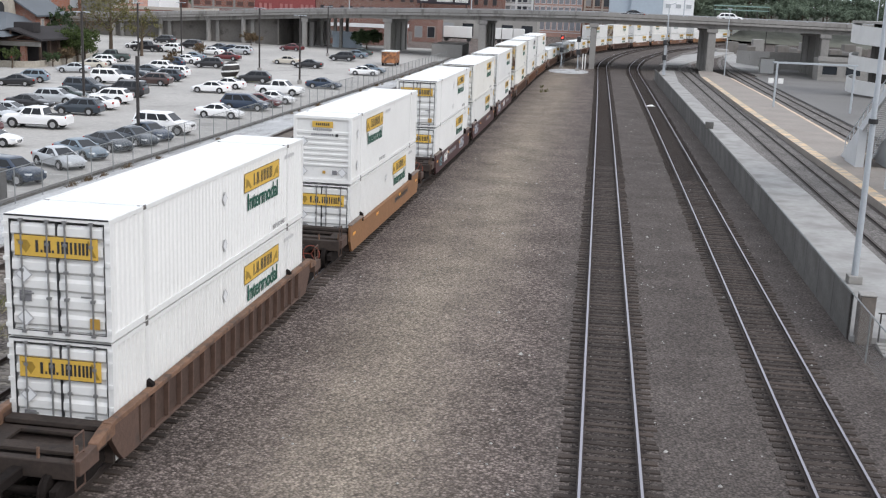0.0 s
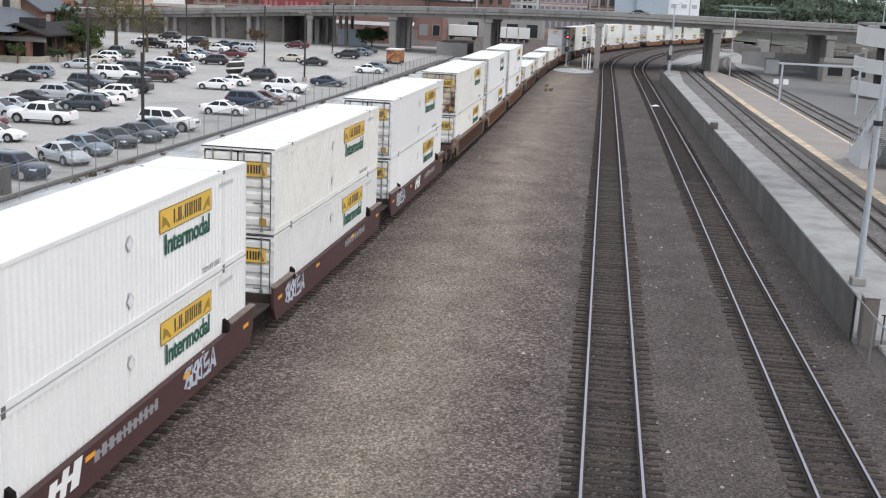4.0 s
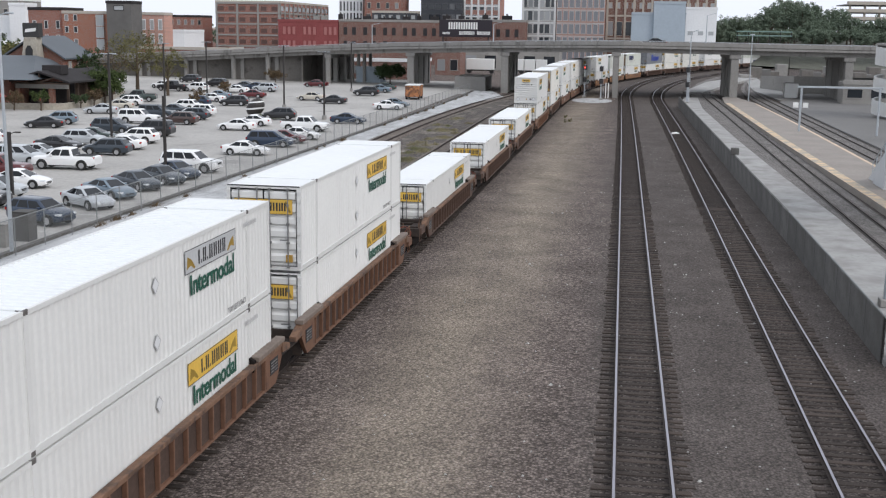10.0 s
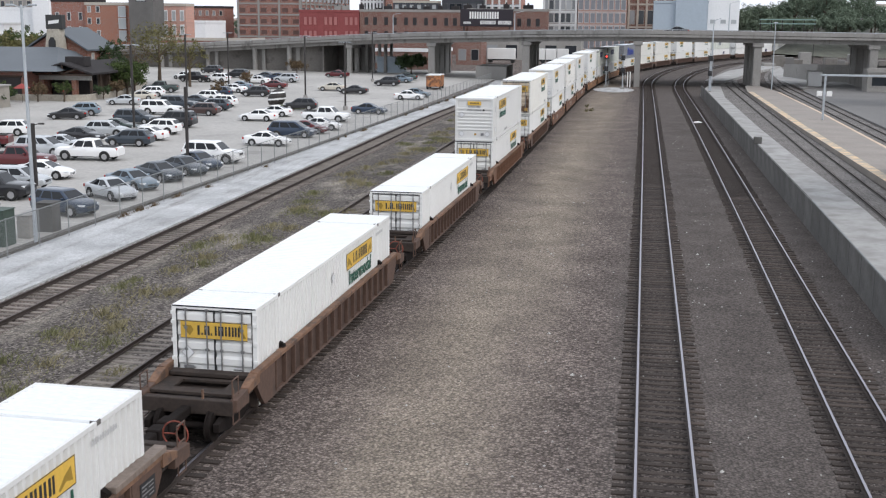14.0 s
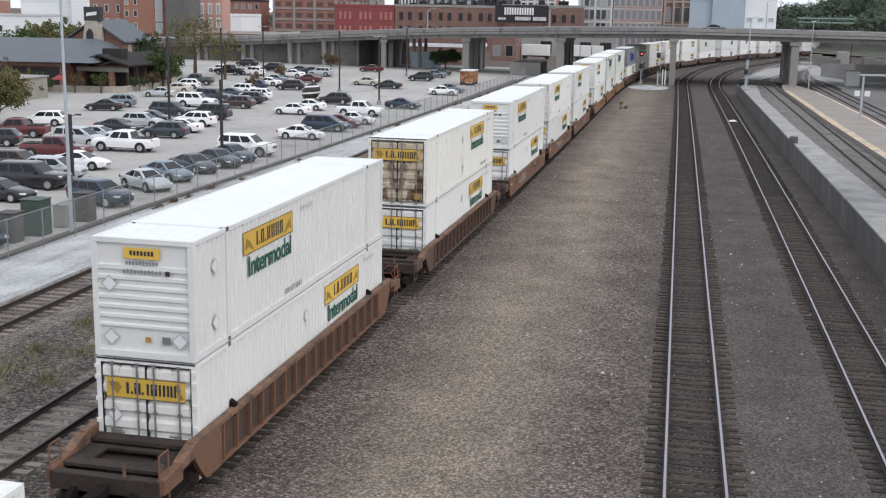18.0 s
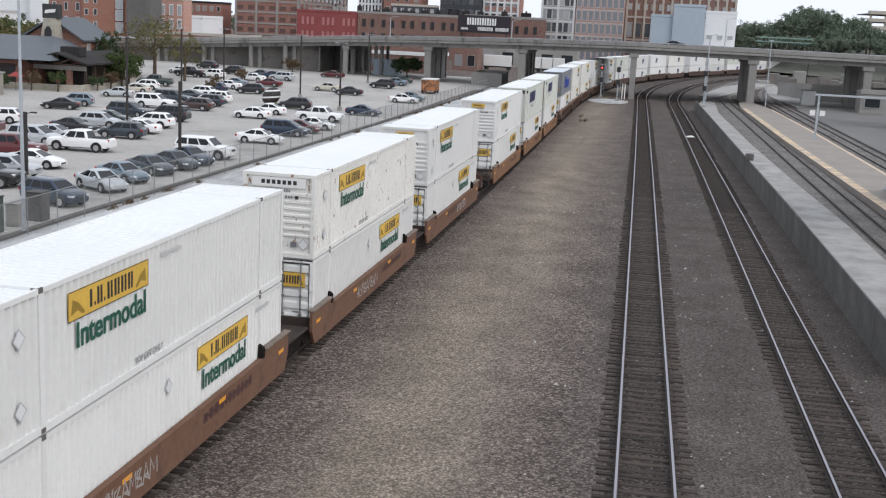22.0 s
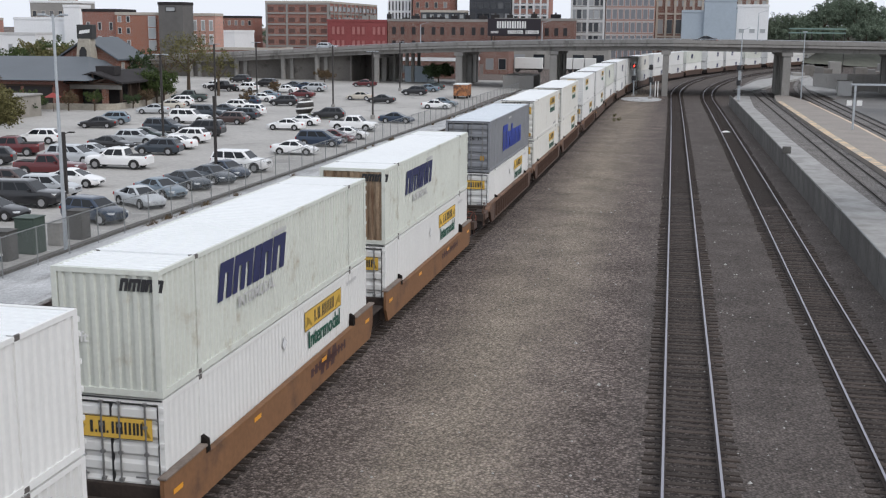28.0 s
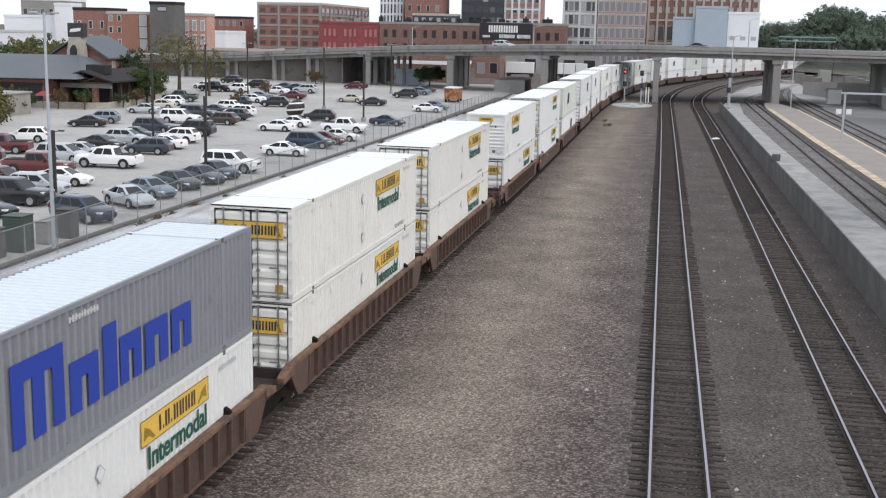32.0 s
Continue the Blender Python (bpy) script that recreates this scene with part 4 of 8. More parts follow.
    for a, w in ((-.5, .07), (-.38, .05), (-.29, .16), (-.1, .05), (.03, .16), (.24, .16), (.45, .16), (.64, .15)):
        z0, z1 = (.09, .31) if w > .06 else (.09, .14)
        if w > .1:
            g.box(a, a + .06, -.017, -.012, z0, z1).box(a + w - .055, a + w, -.017, -.012, z0, z1)
        else:
            g.box(a, a + w, -.017, -.012, z0, z1)
    g.box(-1.02, 1.02, -.016, -.012, 0, .012).box(-1.02, 1.02, -.016, -.012, .388, .4)
    M["door_bars"] = g.mesh("sign_print", BLACK)
    M["door_art"] = [Geo().face(*[(x, -.015, z) for x, z in pts]).mesh("sign_emblem", ochre) for pts in (((-.98, .3), (-.7, .3), (-.62, .2), (-.74, .06)), ((.8, .36), (.98, .06), (.9, .06), (.74, .3)))]
    M["plate"] = Geo().box(-.15, .15, -.012, 0, -.13, .13).mesh("data_plate", plain("grey_plate", (.17, .17, .18), .5))
    M["yellow_plate"] = Geo().box(-.12, .12, -.012, 0, -.13, .13).mesh("warning_plate", grain("dull_ochre_plate", (.4, .24, .05), .6, bump=0))
    M["front_sign"] = Geo().box(-.46, .46, 0, .012, 0, .26).mesh("sign_panel", YELLOW)
    g = Geo()
    for k in range(7):
        g.box(-.3 + k * .09, -.3 + k * .09 + .06, .012, .017, .08, .19)
    M["front_bars"] = g.mesh("sign_print", BLACK)
    M["front_words"] = print_strip("stencil", [.055] * 10, .1, .03, DARK_PRINT)
    # big side marks drawn as plain blocks, each one connected shape: legs under a bar
    def block(name, legs, w, h, bar, slant, y, mat):
        pts, leg = [], w / (2 * legs - 1) * 1.15
        gapw = (w - legs * leg) / max(1, legs - 1)
        for k in range(legs):
            x = k * (leg + gapw)
            pts += [(x, h - bar if k else h), (x, 0), (x + leg, 0), (x + leg, h - bar if k < legs - 1 else h)]
        g = Geo()
        ring = lambda d: [(d, y + p + slant * q, q) for p, q in pts]
        g.loft([ring(.002), ring(.009)])
        return g.mesh(name, mat)
    M["slant_word"], y = [], 0.0
    for legs, w in ((2, .85), (3, 1.25), (1, .4), (2, .8), (2, .95)):
        M["slant_word"].append(block("slanted_mark", legs, w, .95, .3, .28, y, NAVY))
        y += w + .1
    w = letters("INTERMODAL", 0.42)
    w.transform(Matrix.Rotation(radians(90), 4, "Z"))
    w.materials.append(GREY_PRINT)
    M["slant_sub"] = w
    w = letters("TOP LIFT ONLY", 0.21)
    w.transform(Matrix.Rotation(radians(90), 4, "Z"))
    w.materials.append(plain("dark_grey_print", (.33, .33, .33), .6))
    M["lift"] = w
    w = letters("53ft", 0.34)
    w.transform(Matrix.Rotation(radians(180), 4, "Z"))
    w.materials.append(WHITE_PRINT)
    M["feet"] = w
    M["compact"] = block("slanted_mark", 2, 1.7, 1.05, .5, .25, 0, NAVY)
    M["blue_word"], y = [], 0.0
    for legs, w, hh in ((3, 1.75, 1.55), (2, 1.1, 1.05), (1, .5, 1.45), (2, .95, 1.05), (2, 1.1, 1.05), (2, 1.05, 1.05)):
        M["blue_word"].append(block("block_mark", legs, w, hh, .38, 0, y, BLUE))
        y += w + .2
    return M


BOX = box_meshes()


def container(style="white", doors=None, ribs="deep", sign=True, grey_sign=False, back="ribs", far=False, end=None, turned=False):
    """A 53 foot container, door end at y = 0, standing on z = 0."""
    paint = {"white": WHITE, "cream": CREAM, "grey": GREY_BOX, "rusty": RUSTY, "ivory": IVORY}[style]
    words = {"white": "white corrugated steel freight container with sign panels", "cream": "aged cream freight container with grimy rust-stained doors", "grey": "grey corrugated freight container with big blue lettering shapes", "rusty": "white freight container with rust streaks down its sides", "ivory": "ivory freight container with dark slanted lettering shapes"}[style]
    c = thing("freight_container", words, "container", "containers on the train")
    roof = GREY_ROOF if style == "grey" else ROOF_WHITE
    for out in (-1, 1):
        part("side_sheet", BOX["side_" + ribs, out], c, material=paint)
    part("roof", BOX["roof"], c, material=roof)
    part("frame", BOX["frame"], c, material=paint)
    part("floor", BOX["floor"], c)
    part("door_gasket", BOX["gasket"], c)
    part("door_header", BOX["gap_shade"], c)
    part("front_panel", BOX["front" if back == "ribs" else "front_ribbed"], c, material=end or paint)
    leaf = doors or paint
    if far:
        for sx in (-1, 1):
            part("door", BOX["door"], c, at=Matrix.Identity(4) if sx > 0 else Matrix.Diagonal((-1, 1, 1, 1)), material=leaf)
        for base in (pose(BOX_W / 2 + 0.003, 9.3, 0), pose(-BOX_W / 2 - 0.003, 11.2, 0, 0, 0, 180)):
            part("slanted_mark", BOX["compact"], c, "dark slanted mark", at=base @ pose(0, 0, 1.1))
        return c
    part("door_seal", BOX["seal"], c)
    for y in POST_AT:
        part("roof_band", BOX["roof_band"], c, at=pose(0, y, 0), material=roof)
    for sx in (-1, 1):
        d = part("door", BOX["door"], c, "grimy door leaf with rust streaks" if doors else "", at=Matrix.Identity(4) if sx > 0 else Matrix.Diagonal((-1, 1, 1, 1)), material=leaf)
        for x in (0.22, 0.86):
            part("lock_rod", BOX["rod"], d, at=pose(x, 0, 0))
        part("door_handle", BOX["handle"], d, at=pose(0.86, 0, 1.05))
    for sx in (-1, 1):
        for y in POST_AT:
            for z in (0.06, 2.85):
                part("corner_casting", BOX["casting"], c, at=pose(sx * (BOX_W / 2 - 0.082), y, z))
    if sign:
        for sx in (-1,) if turned else (1,):
            # the side towards the main line; +x reads towards +y, the other towards -y
            y0 = 16.15 - 6.65
            base = pose(BOX_W / 2 + 0.001, y0, 0) if sx > 0 else pose(-BOX_W / 2 - 0.001, 13.18, 0, 0, 0, 180)
            s = part("sign_panel", BOX["sign"], c, "grey sign panel" if grey_sign else "faded yellow sign panel", at=base @ pose(0, 0, 1.95) @ Matrix.Diagonal((1, .935, 1.04, 1)), material=GREY_SIGN if grey_sign else YELLOW)
            part("sign_print", BOX["bars"], s)
            for me in BOX["art"]:
                part("sign_emblem", me, s)
            part("lettering", BOX["words"], c, "dark green word lettering", at=base @ pose(0.003, 0.3, 1.36) @ Matrix.Diagonal((1, .93, 1, 1)))
            part("stencil", BOX["stencil"], c, at=base @ pose(0.002, 4.3, 2.45))
            part("lettering", BOX["lift"], c, "grey stencilled words", at=base @ pose(0.004, 2.95, 0.24))
            for z in (2.1, 0.7):
                part("placard_holder", BOX["diamond"], c, at=base @ pose(0.004, -1.8, z))
        ds = part("sign_panel", BOX["door_sign"], c, "grey sign panel" if grey_sign else "faded yellow sign panel", at=pose(0, -0.025, 1.93) @ Matrix.Diagonal((1, 1, 1.3, 1)), material=GREY_SIGN if grey_sign else YELLOW)
        part("sign_print", BOX["door_bars"], ds)
        for me in BOX["door_art"]:
            part("sign_emblem", me, ds)
        part("data_plate", BOX["plate"], c, at=pose(-.8, -0.02, 0.98))
        for z in (1.5, .45):
            part("placard_holder", BOX["diamond"], c, at=pose(-.82, -.03, z, 0, 0, -90))
        part("warning_plate", BOX["yellow_plate"], c, at=pose(0.9, -0.03, 0.42))
        wide = Matrix.Diagonal((2.1, 1, 1.3, 1)) if style == "rusty" else Matrix.Identity(4)
        fs = part("sign_panel", BOX["front_sign"], c, at=pose(0, 16.135, 2.42) @ wide, material=WHITE_PRINT if style == "rusty" else GREY_SIGN if grey_sign else YELLOW)
        part("sign_print", BOX["front_bars"], fs)
        part("stencil", BOX["front_words"], c, at=pose(.42, 16.133, 2.27, 0, 0, 90))
        if turned:
            # prints, placard holders and plates of the closed end
            part("stencil", BOX["end_print"], c, at=pose(.5, 16.133, 2.06, 0, 0, 90))
            part("vent", BOX["vent"], c, at=pose(-.64, 16.13, 2.1))
            for x, z in ((.86, 1.78), (.86, .48), (-.9, .48)):
                part("placard_holder", BOX["diamond"], c, at=pose(x, 16.13, z, 0, 0, 90))
            part("data_plate", BOX["plate"], c, at=pose(-.56, 16.13, .47, 0, 0, 180) @ Matrix.Diagonal((.7, 1, .7, 1)))
            part("warning_plate", BOX["yellow_plate"], c, at=pose(-.09, 16.13, .47, 0, 0, 180) @ Matrix.Diagonal((.55, 1, .5, 1)))
    elif style == "ivory":
        for sx in (-1,) if turned else (1,):
            base = pose(BOX_W / 2 + 0.001, 8.35, 0) if sx > 0 else pose(-BOX_W / 2 - 0.001, 8.35 + 4.7, 0, 0, 0, 180)
            for me in BOX["slant_word"]:
                part("slanted_mark", me, c, "dark navy slanted block shape", at=base @ pose(0, 0, 1.45))
            part("lettering", BOX["slant_sub"], c, at=base @ pose(0.004, 1.3, 1.02))
            part("stencil", BOX["stencil"], c, at=base @ pose(0.002, 3.8, 2.45))
        part("lettering", BOX["feet"], c, "white length lettering", at=pose(1.0, 16.15, 1.2))
        for me in BOX["slant_word"]:
            part("slanted_mark", me, c, at=pose(-.35, 16.14, 2.42, 0, 0, 90) @ Matrix.Diagonal((1, .22, .3, 1)), material=BLACK)
    elif style == "grey":
        for sx in (-1,) if turned else (1,):
            base = pose(BOX_W / 2 + 0.001, 4.75, 0) if sx > 0 else pose(-BOX_W / 2 - 0.001, 4.75 + 7.8, 0, 0, 0, 180)
            for me in BOX["blue_word"]:
                part("block_mark", me, c, "royal blue block shape", at=base @ pose(0, 0, 0.72))
            part("stencil", BOX["stencil"], c, at=base @ pose(0.002, 2.0, 2.55))
        for me in BOX["blue_word"]:
            part("block_mark", me, c, at=pose(-1.05, -0.03, 1.95, 0, 0, -90) @ Matrix.Diagonal((1, .11, .16, 1)))
        nm = part("lettering", NUMBER, c, "pale stencilled number", at=pose(0.12, -0.035, 1.82))
        part("warning_plate", BOX["yellow_plate"], c, "orange warning plate", at=pose(0.85, -0.03, 0.8))
    return c


# roof of the grey container, set far paler than its sides
GREY_ROOF = grain("pale_blue_grey_roof", (0.62, 0.66, 0.7), 0.5, coarse=0.5, fine=5, var=0.05, bump=0)
GREY_SIGN = grain("faded_grey_sign", (0.48, 0.49, 0.5), 0.5, coarse=1.2, fine=10, var=0.1, bump=0)
NUMBER = letters("281 314", 0.24)
NUMBER.materials.append(BLACK)


DECK_RUST = grain("rusty_deck_plate", (.04, .029, .024), .85, coarse=1, fine=8, var=.35, bump=.1, stain=(.022, .018, .016), stain_at=(.48, .7), stain_scale=1.6)


def well_meshes():
    M = {}
    # smooth side: tall plate with a lip and sloped ends
    def outline(g, x0, x1):
        prof = [(-0.38, 1.5), (-0.38, 0.8), (-0.06, 0.3), (16.21, 0.3), (16.53, 0.8), (16.53, 1.5), (14.3, 1.5), (14.1, 1.26), (2.05, 1.26), (1.85, 1.5)]
        g.loft([[(x0, y, z) for y, z in prof], [(x1, y, z) for y, z in prof]])
        return g
    M["smooth"] = outline(Geo(), -0.05, 0.05).mesh("side_sill", WELL_ORANGE)
    M["lip"] = Geo().box(-.08, .09, 2.06, 14.09, 1.26, 1.31).mesh("top_chord", WELL_ORANGE, bevel=0.008)
    M["end_lip"] = Geo().box(-.1, .12, -.4, 1.84, 1.5, 1.56).mesh("end_ledge", CASTING, bevel=0.01)
    M["plate"] = Geo().box(-.06, -.02, .9, 15.25, .42, 1.4).mesh("side_sill", WELL_BROWN)
    M["chord"] = Geo().box(-.08, .13, -.62, 16.77, 1.4, 1.54).mesh("top_chord", WELL_BROWN, bevel=0.015)
    M["lower"] = Geo().box(-.06, .08, .9, 15.25, .35, .44).mesh("bottom_chord", WELL_BROWN, bevel=0.015)
    # broad ledge over the end of the well, stepping down to the buffer beam
    M["ledge"] = Geo().loft([[(-.12, -.45, 1.2), (.15, -.45, 1.2), (.15, -.45, 1.55), (-.12, -.45, 1.55)], [(-.12, -.95, 1.16), (.14, -.95, 1.16), (.14, -.95, 1.42), (-.12, -.95, 1.42)], [(-.12, -1.3, 1.12), (.12, -1.3, 1.12), (.12, -1.3, 1.3), (-.12, -1.3, 1.3)]]).mesh("end_ledge", WELL_BROWN, bevel=0.012)
    M["plank"] = Geo().box(-.14, .17, -.62, 1.86, 1.545, 1.7).mesh("raised_ledge", LEDGE, bevel=.015)
    M["arm"] = Geo().loft([[(-.1, -1.2, .86), (.1, -1.2, .86), (.1, -1.2, 1.28), (-.1, -1.2, 1.28)], [(-.12, -2.1, .84), (.08, -2.1, .84), (.08, -2.1, 1.2), (-.12, -2.1, 1.2)]]).mesh("end_arm", WELL_BROWN, bevel=0.012)
    M["data"] = Geo().box(.09, .1, 0, .75, .75, 1.22).mesh("data_panel", GASKET)
    g = Geo()
    for k in range(4):
        g.box(.1, .104, .08, .3 + .1 * (k % 2), .82 + k * .095, .86 + k * .095).box(.1, .104, .42, .66, .82 + k * .095, .85 + k * .095)
    M["data_print"] = g.mesh("data_print", plain("dull_grey_print", (.2, .2, .2), .7))
    g = Geo()
    M["rib"] = g.loft([[(-.02, -.03, .44), (.1, -.03, .44), (.1, .04, .44), (-.02, .04, .44)], [(-.02, -.03, 1.4), (.12, -.03, 1.4), (.12, .04, 1.4), (-.02, .04, 1.4)]]).mesh("rib", WELL_BROWN, bevel=0.01)
    M["end_side"] = Geo().loft([[(x, 1.0, .35), (x, .1, .36), (x, -.15, .6), (x, -.5, 1.05), (x, -.5, 1.4), (x, 1.0, 1.4)] for x in (-.05, .085)]).mesh("end_plate", WELL_BROWN)
    M["bracket"] = Geo().loft([[(-.06, -.12, 1.3), (-.06, .12, 1.3), (-.06, .08, 1.72), (-.06, -.08, 1.72)], [(.1, -.12, 1.3), (.1, .12, 1.3), (.1, .08, 1.62), (.1, -.08, 1.62)]]).mesh("guide_bracket", GRIME)
    M["floor"] = Geo().box(-1.3, 1.3, .1, 16.05, .24, .31).mesh("well_floor", GRIME)
    # end platform over the truck
    # cross beam behind the well, a lower deck with a diagonal brace and uprights, then the end sill
    g = Geo().box(-1.3, 1.3, -1.95, -.4, .9, .98).box(-1.3, 1.3, -.12, .02, .3, 1.2).box(-.42, .42, -1.5, -.76, .6, .9)
    M["platform"] = g.mesh("end_platform", DECK_RUST, bevel=0.012)
    M["deck_plate"] = Geo().box(-1.26, 1.26, -.42, -.04, 1.22, 1.34).mesh("deck_plate", DECK_RUST, bevel=.015)
    rim = lambda x, y0, y1, z: [(-x, y0, z), (x, y0, z), (x, y1, z), (-x, y1, z)]
    M["deck_frame"] = Geo().loft([rim(1.28, -1.68, -.43, 1.12), rim(1.28, -1.68, -.43, 1.2), rim(.74, -1.28, -.62, 1.2), rim(.74, -1.28, -.62, 1.12), rim(1.28, -1.68, -.43, 1.12)], caps=False).mesh("deck_frame", DECK_RUST, bevel=.008)
    M["upright"] = Geo().box(-.03, .03, -.03, .03, .98, 1.42).mesh("upright", WORN_LIT_EDGE, bevel=.008)
    M["end_sill"] = Geo().box(-1.35, 1.35, -2.15, -1.9, .74, 1.16).mesh("end_sill", DECK_RUST, bevel=0.02)
    M["coupler"] = Geo().box(-.14, .14, -3.1, -2.1, .72, .98).box(-.2, .2, -3.6, -3.1, .68, 1.02).mesh("coupler", GRIME, bevel=0.03)
    # grab irons at the corner
    g = Geo()
    for a, b in (((0, 0, .5), (0, 0, 1.75)), ((0, .45, .5), (0, .45, 1.75)), ((0, 0, 1.75), (0, .45, 1.75)), ((0, 0, 1.3), (0, .45, 1.3)), ((0, 0, .85), (0, .45, .85)), ((0, 0, .5), (0, .45, .5))):
        g.tube(a, b, .022, k=6)
    M["grab"] = g.mesh("grab_iron", WELL_BROWN)
    n, k = 20, 6
    g = Geo()
    rings = []
    for i in range(n + 1):
        a = 2 * math.pi * i / n
        rings.append([((.33 + .022 * math.cos(2 * math.pi * j / k)) * math.cos(a), .025 * math.sin(2 * math.pi * j / k), (.33 + .022 * math.cos(2 * math.pi * j / k)) * math.sin(a)) for j in range(k)])
    g.loft(rings, caps=False)
    for i in range(3):
        a = 2 * math.pi * i / 3
        g.tube((0, 0, 0), (.33 * math.cos(a), 0, .33 * math.sin(a)), .02, k=5)
    M["brake_wheel"] = g.mesh("brake_wheel", WELL_RUST)
    # truck
    g = Geo()
    for sx in (-1, 1):
        x = sx * 1.0
        g.loft([[(x - .09, -1.25, .38), (x + .09, -1.25, .38), (x + .09, -1.25, .62), (x - .09, -1.25, .62)], [(x - .09, -.5, .22), (x + .09, -.5, .22), (x + .09, -.5, .74), (x - .09, -.5, .74)], [(x - .09, .5, .22), (x + .09, .5, .22), (x + .09, .5, .74), (x - .09, .5, .74)], [(x - .09, 1.25, .38), (x + .09, 1.25, .38), (x + .09, 1.25, .62), (x - .09, 1.25, .62)]])
    g.box(-1.1, 1.1, -.25, .25, .42, .7)
    M["truck_frame"] = g.mesh("truck_frame", GRIME, bevel=0.015)
    g = Geo()
    for sx in (-1, 1):
        g.tube((sx * .68, 0, 0), (sx * .82, 0, 0), .42, k=20).tube((sx * .66, 0, 0), (sx * .7, 0, 0), .45, k=20)
    g.tube((-.7, 0, 0), (.7, 0, 0), .09)
    M["wheelset"] = g.mesh("wheelset", GRIME)
    # lettering blocks, small plates and sprayed blobs
    M["marks"] = print_strip("stencil", (.26, .26, .26, .26, .12, .2, .2, .2, .2, .2, .2), .3, .12, WHITE_PRINT)
    M["blocks"] = print_strip("slanted_mark", (.34, .3, .4), .62, .2, WHITE_PRINT, slant=.36)
    M["spray"] = sprayed_line("graffiti", 5, .72, .2, 8, GRAFFITI)
    M["tag"] = sprayed_line("graffiti", 9, .5, .085, 5, plain("faded_spray_paint", (.36, .33, .31), .6))
    M["teal_tag"] = sprayed_line("graffiti", 3, .5, .1, 3, plain("teal_spray_paint", (.12, .3, .33), .6))
    M["amber"] = Geo().box(0, .006, -.24, .24, -.06, .06).mesh("reflector", plain("amber_reflector", (.75, .33, .03), .4))
    return M


WELL = well_meshes()


def truck(parent, y):
    t = part("truck", WELL["truck_frame"], parent, "dark greasy wheel truck", at=pose(0, y, 0))
    for a in (-.87, .87):
        part("wheelset", WELL["wheelset"], t, at=pose(0, a, .42))


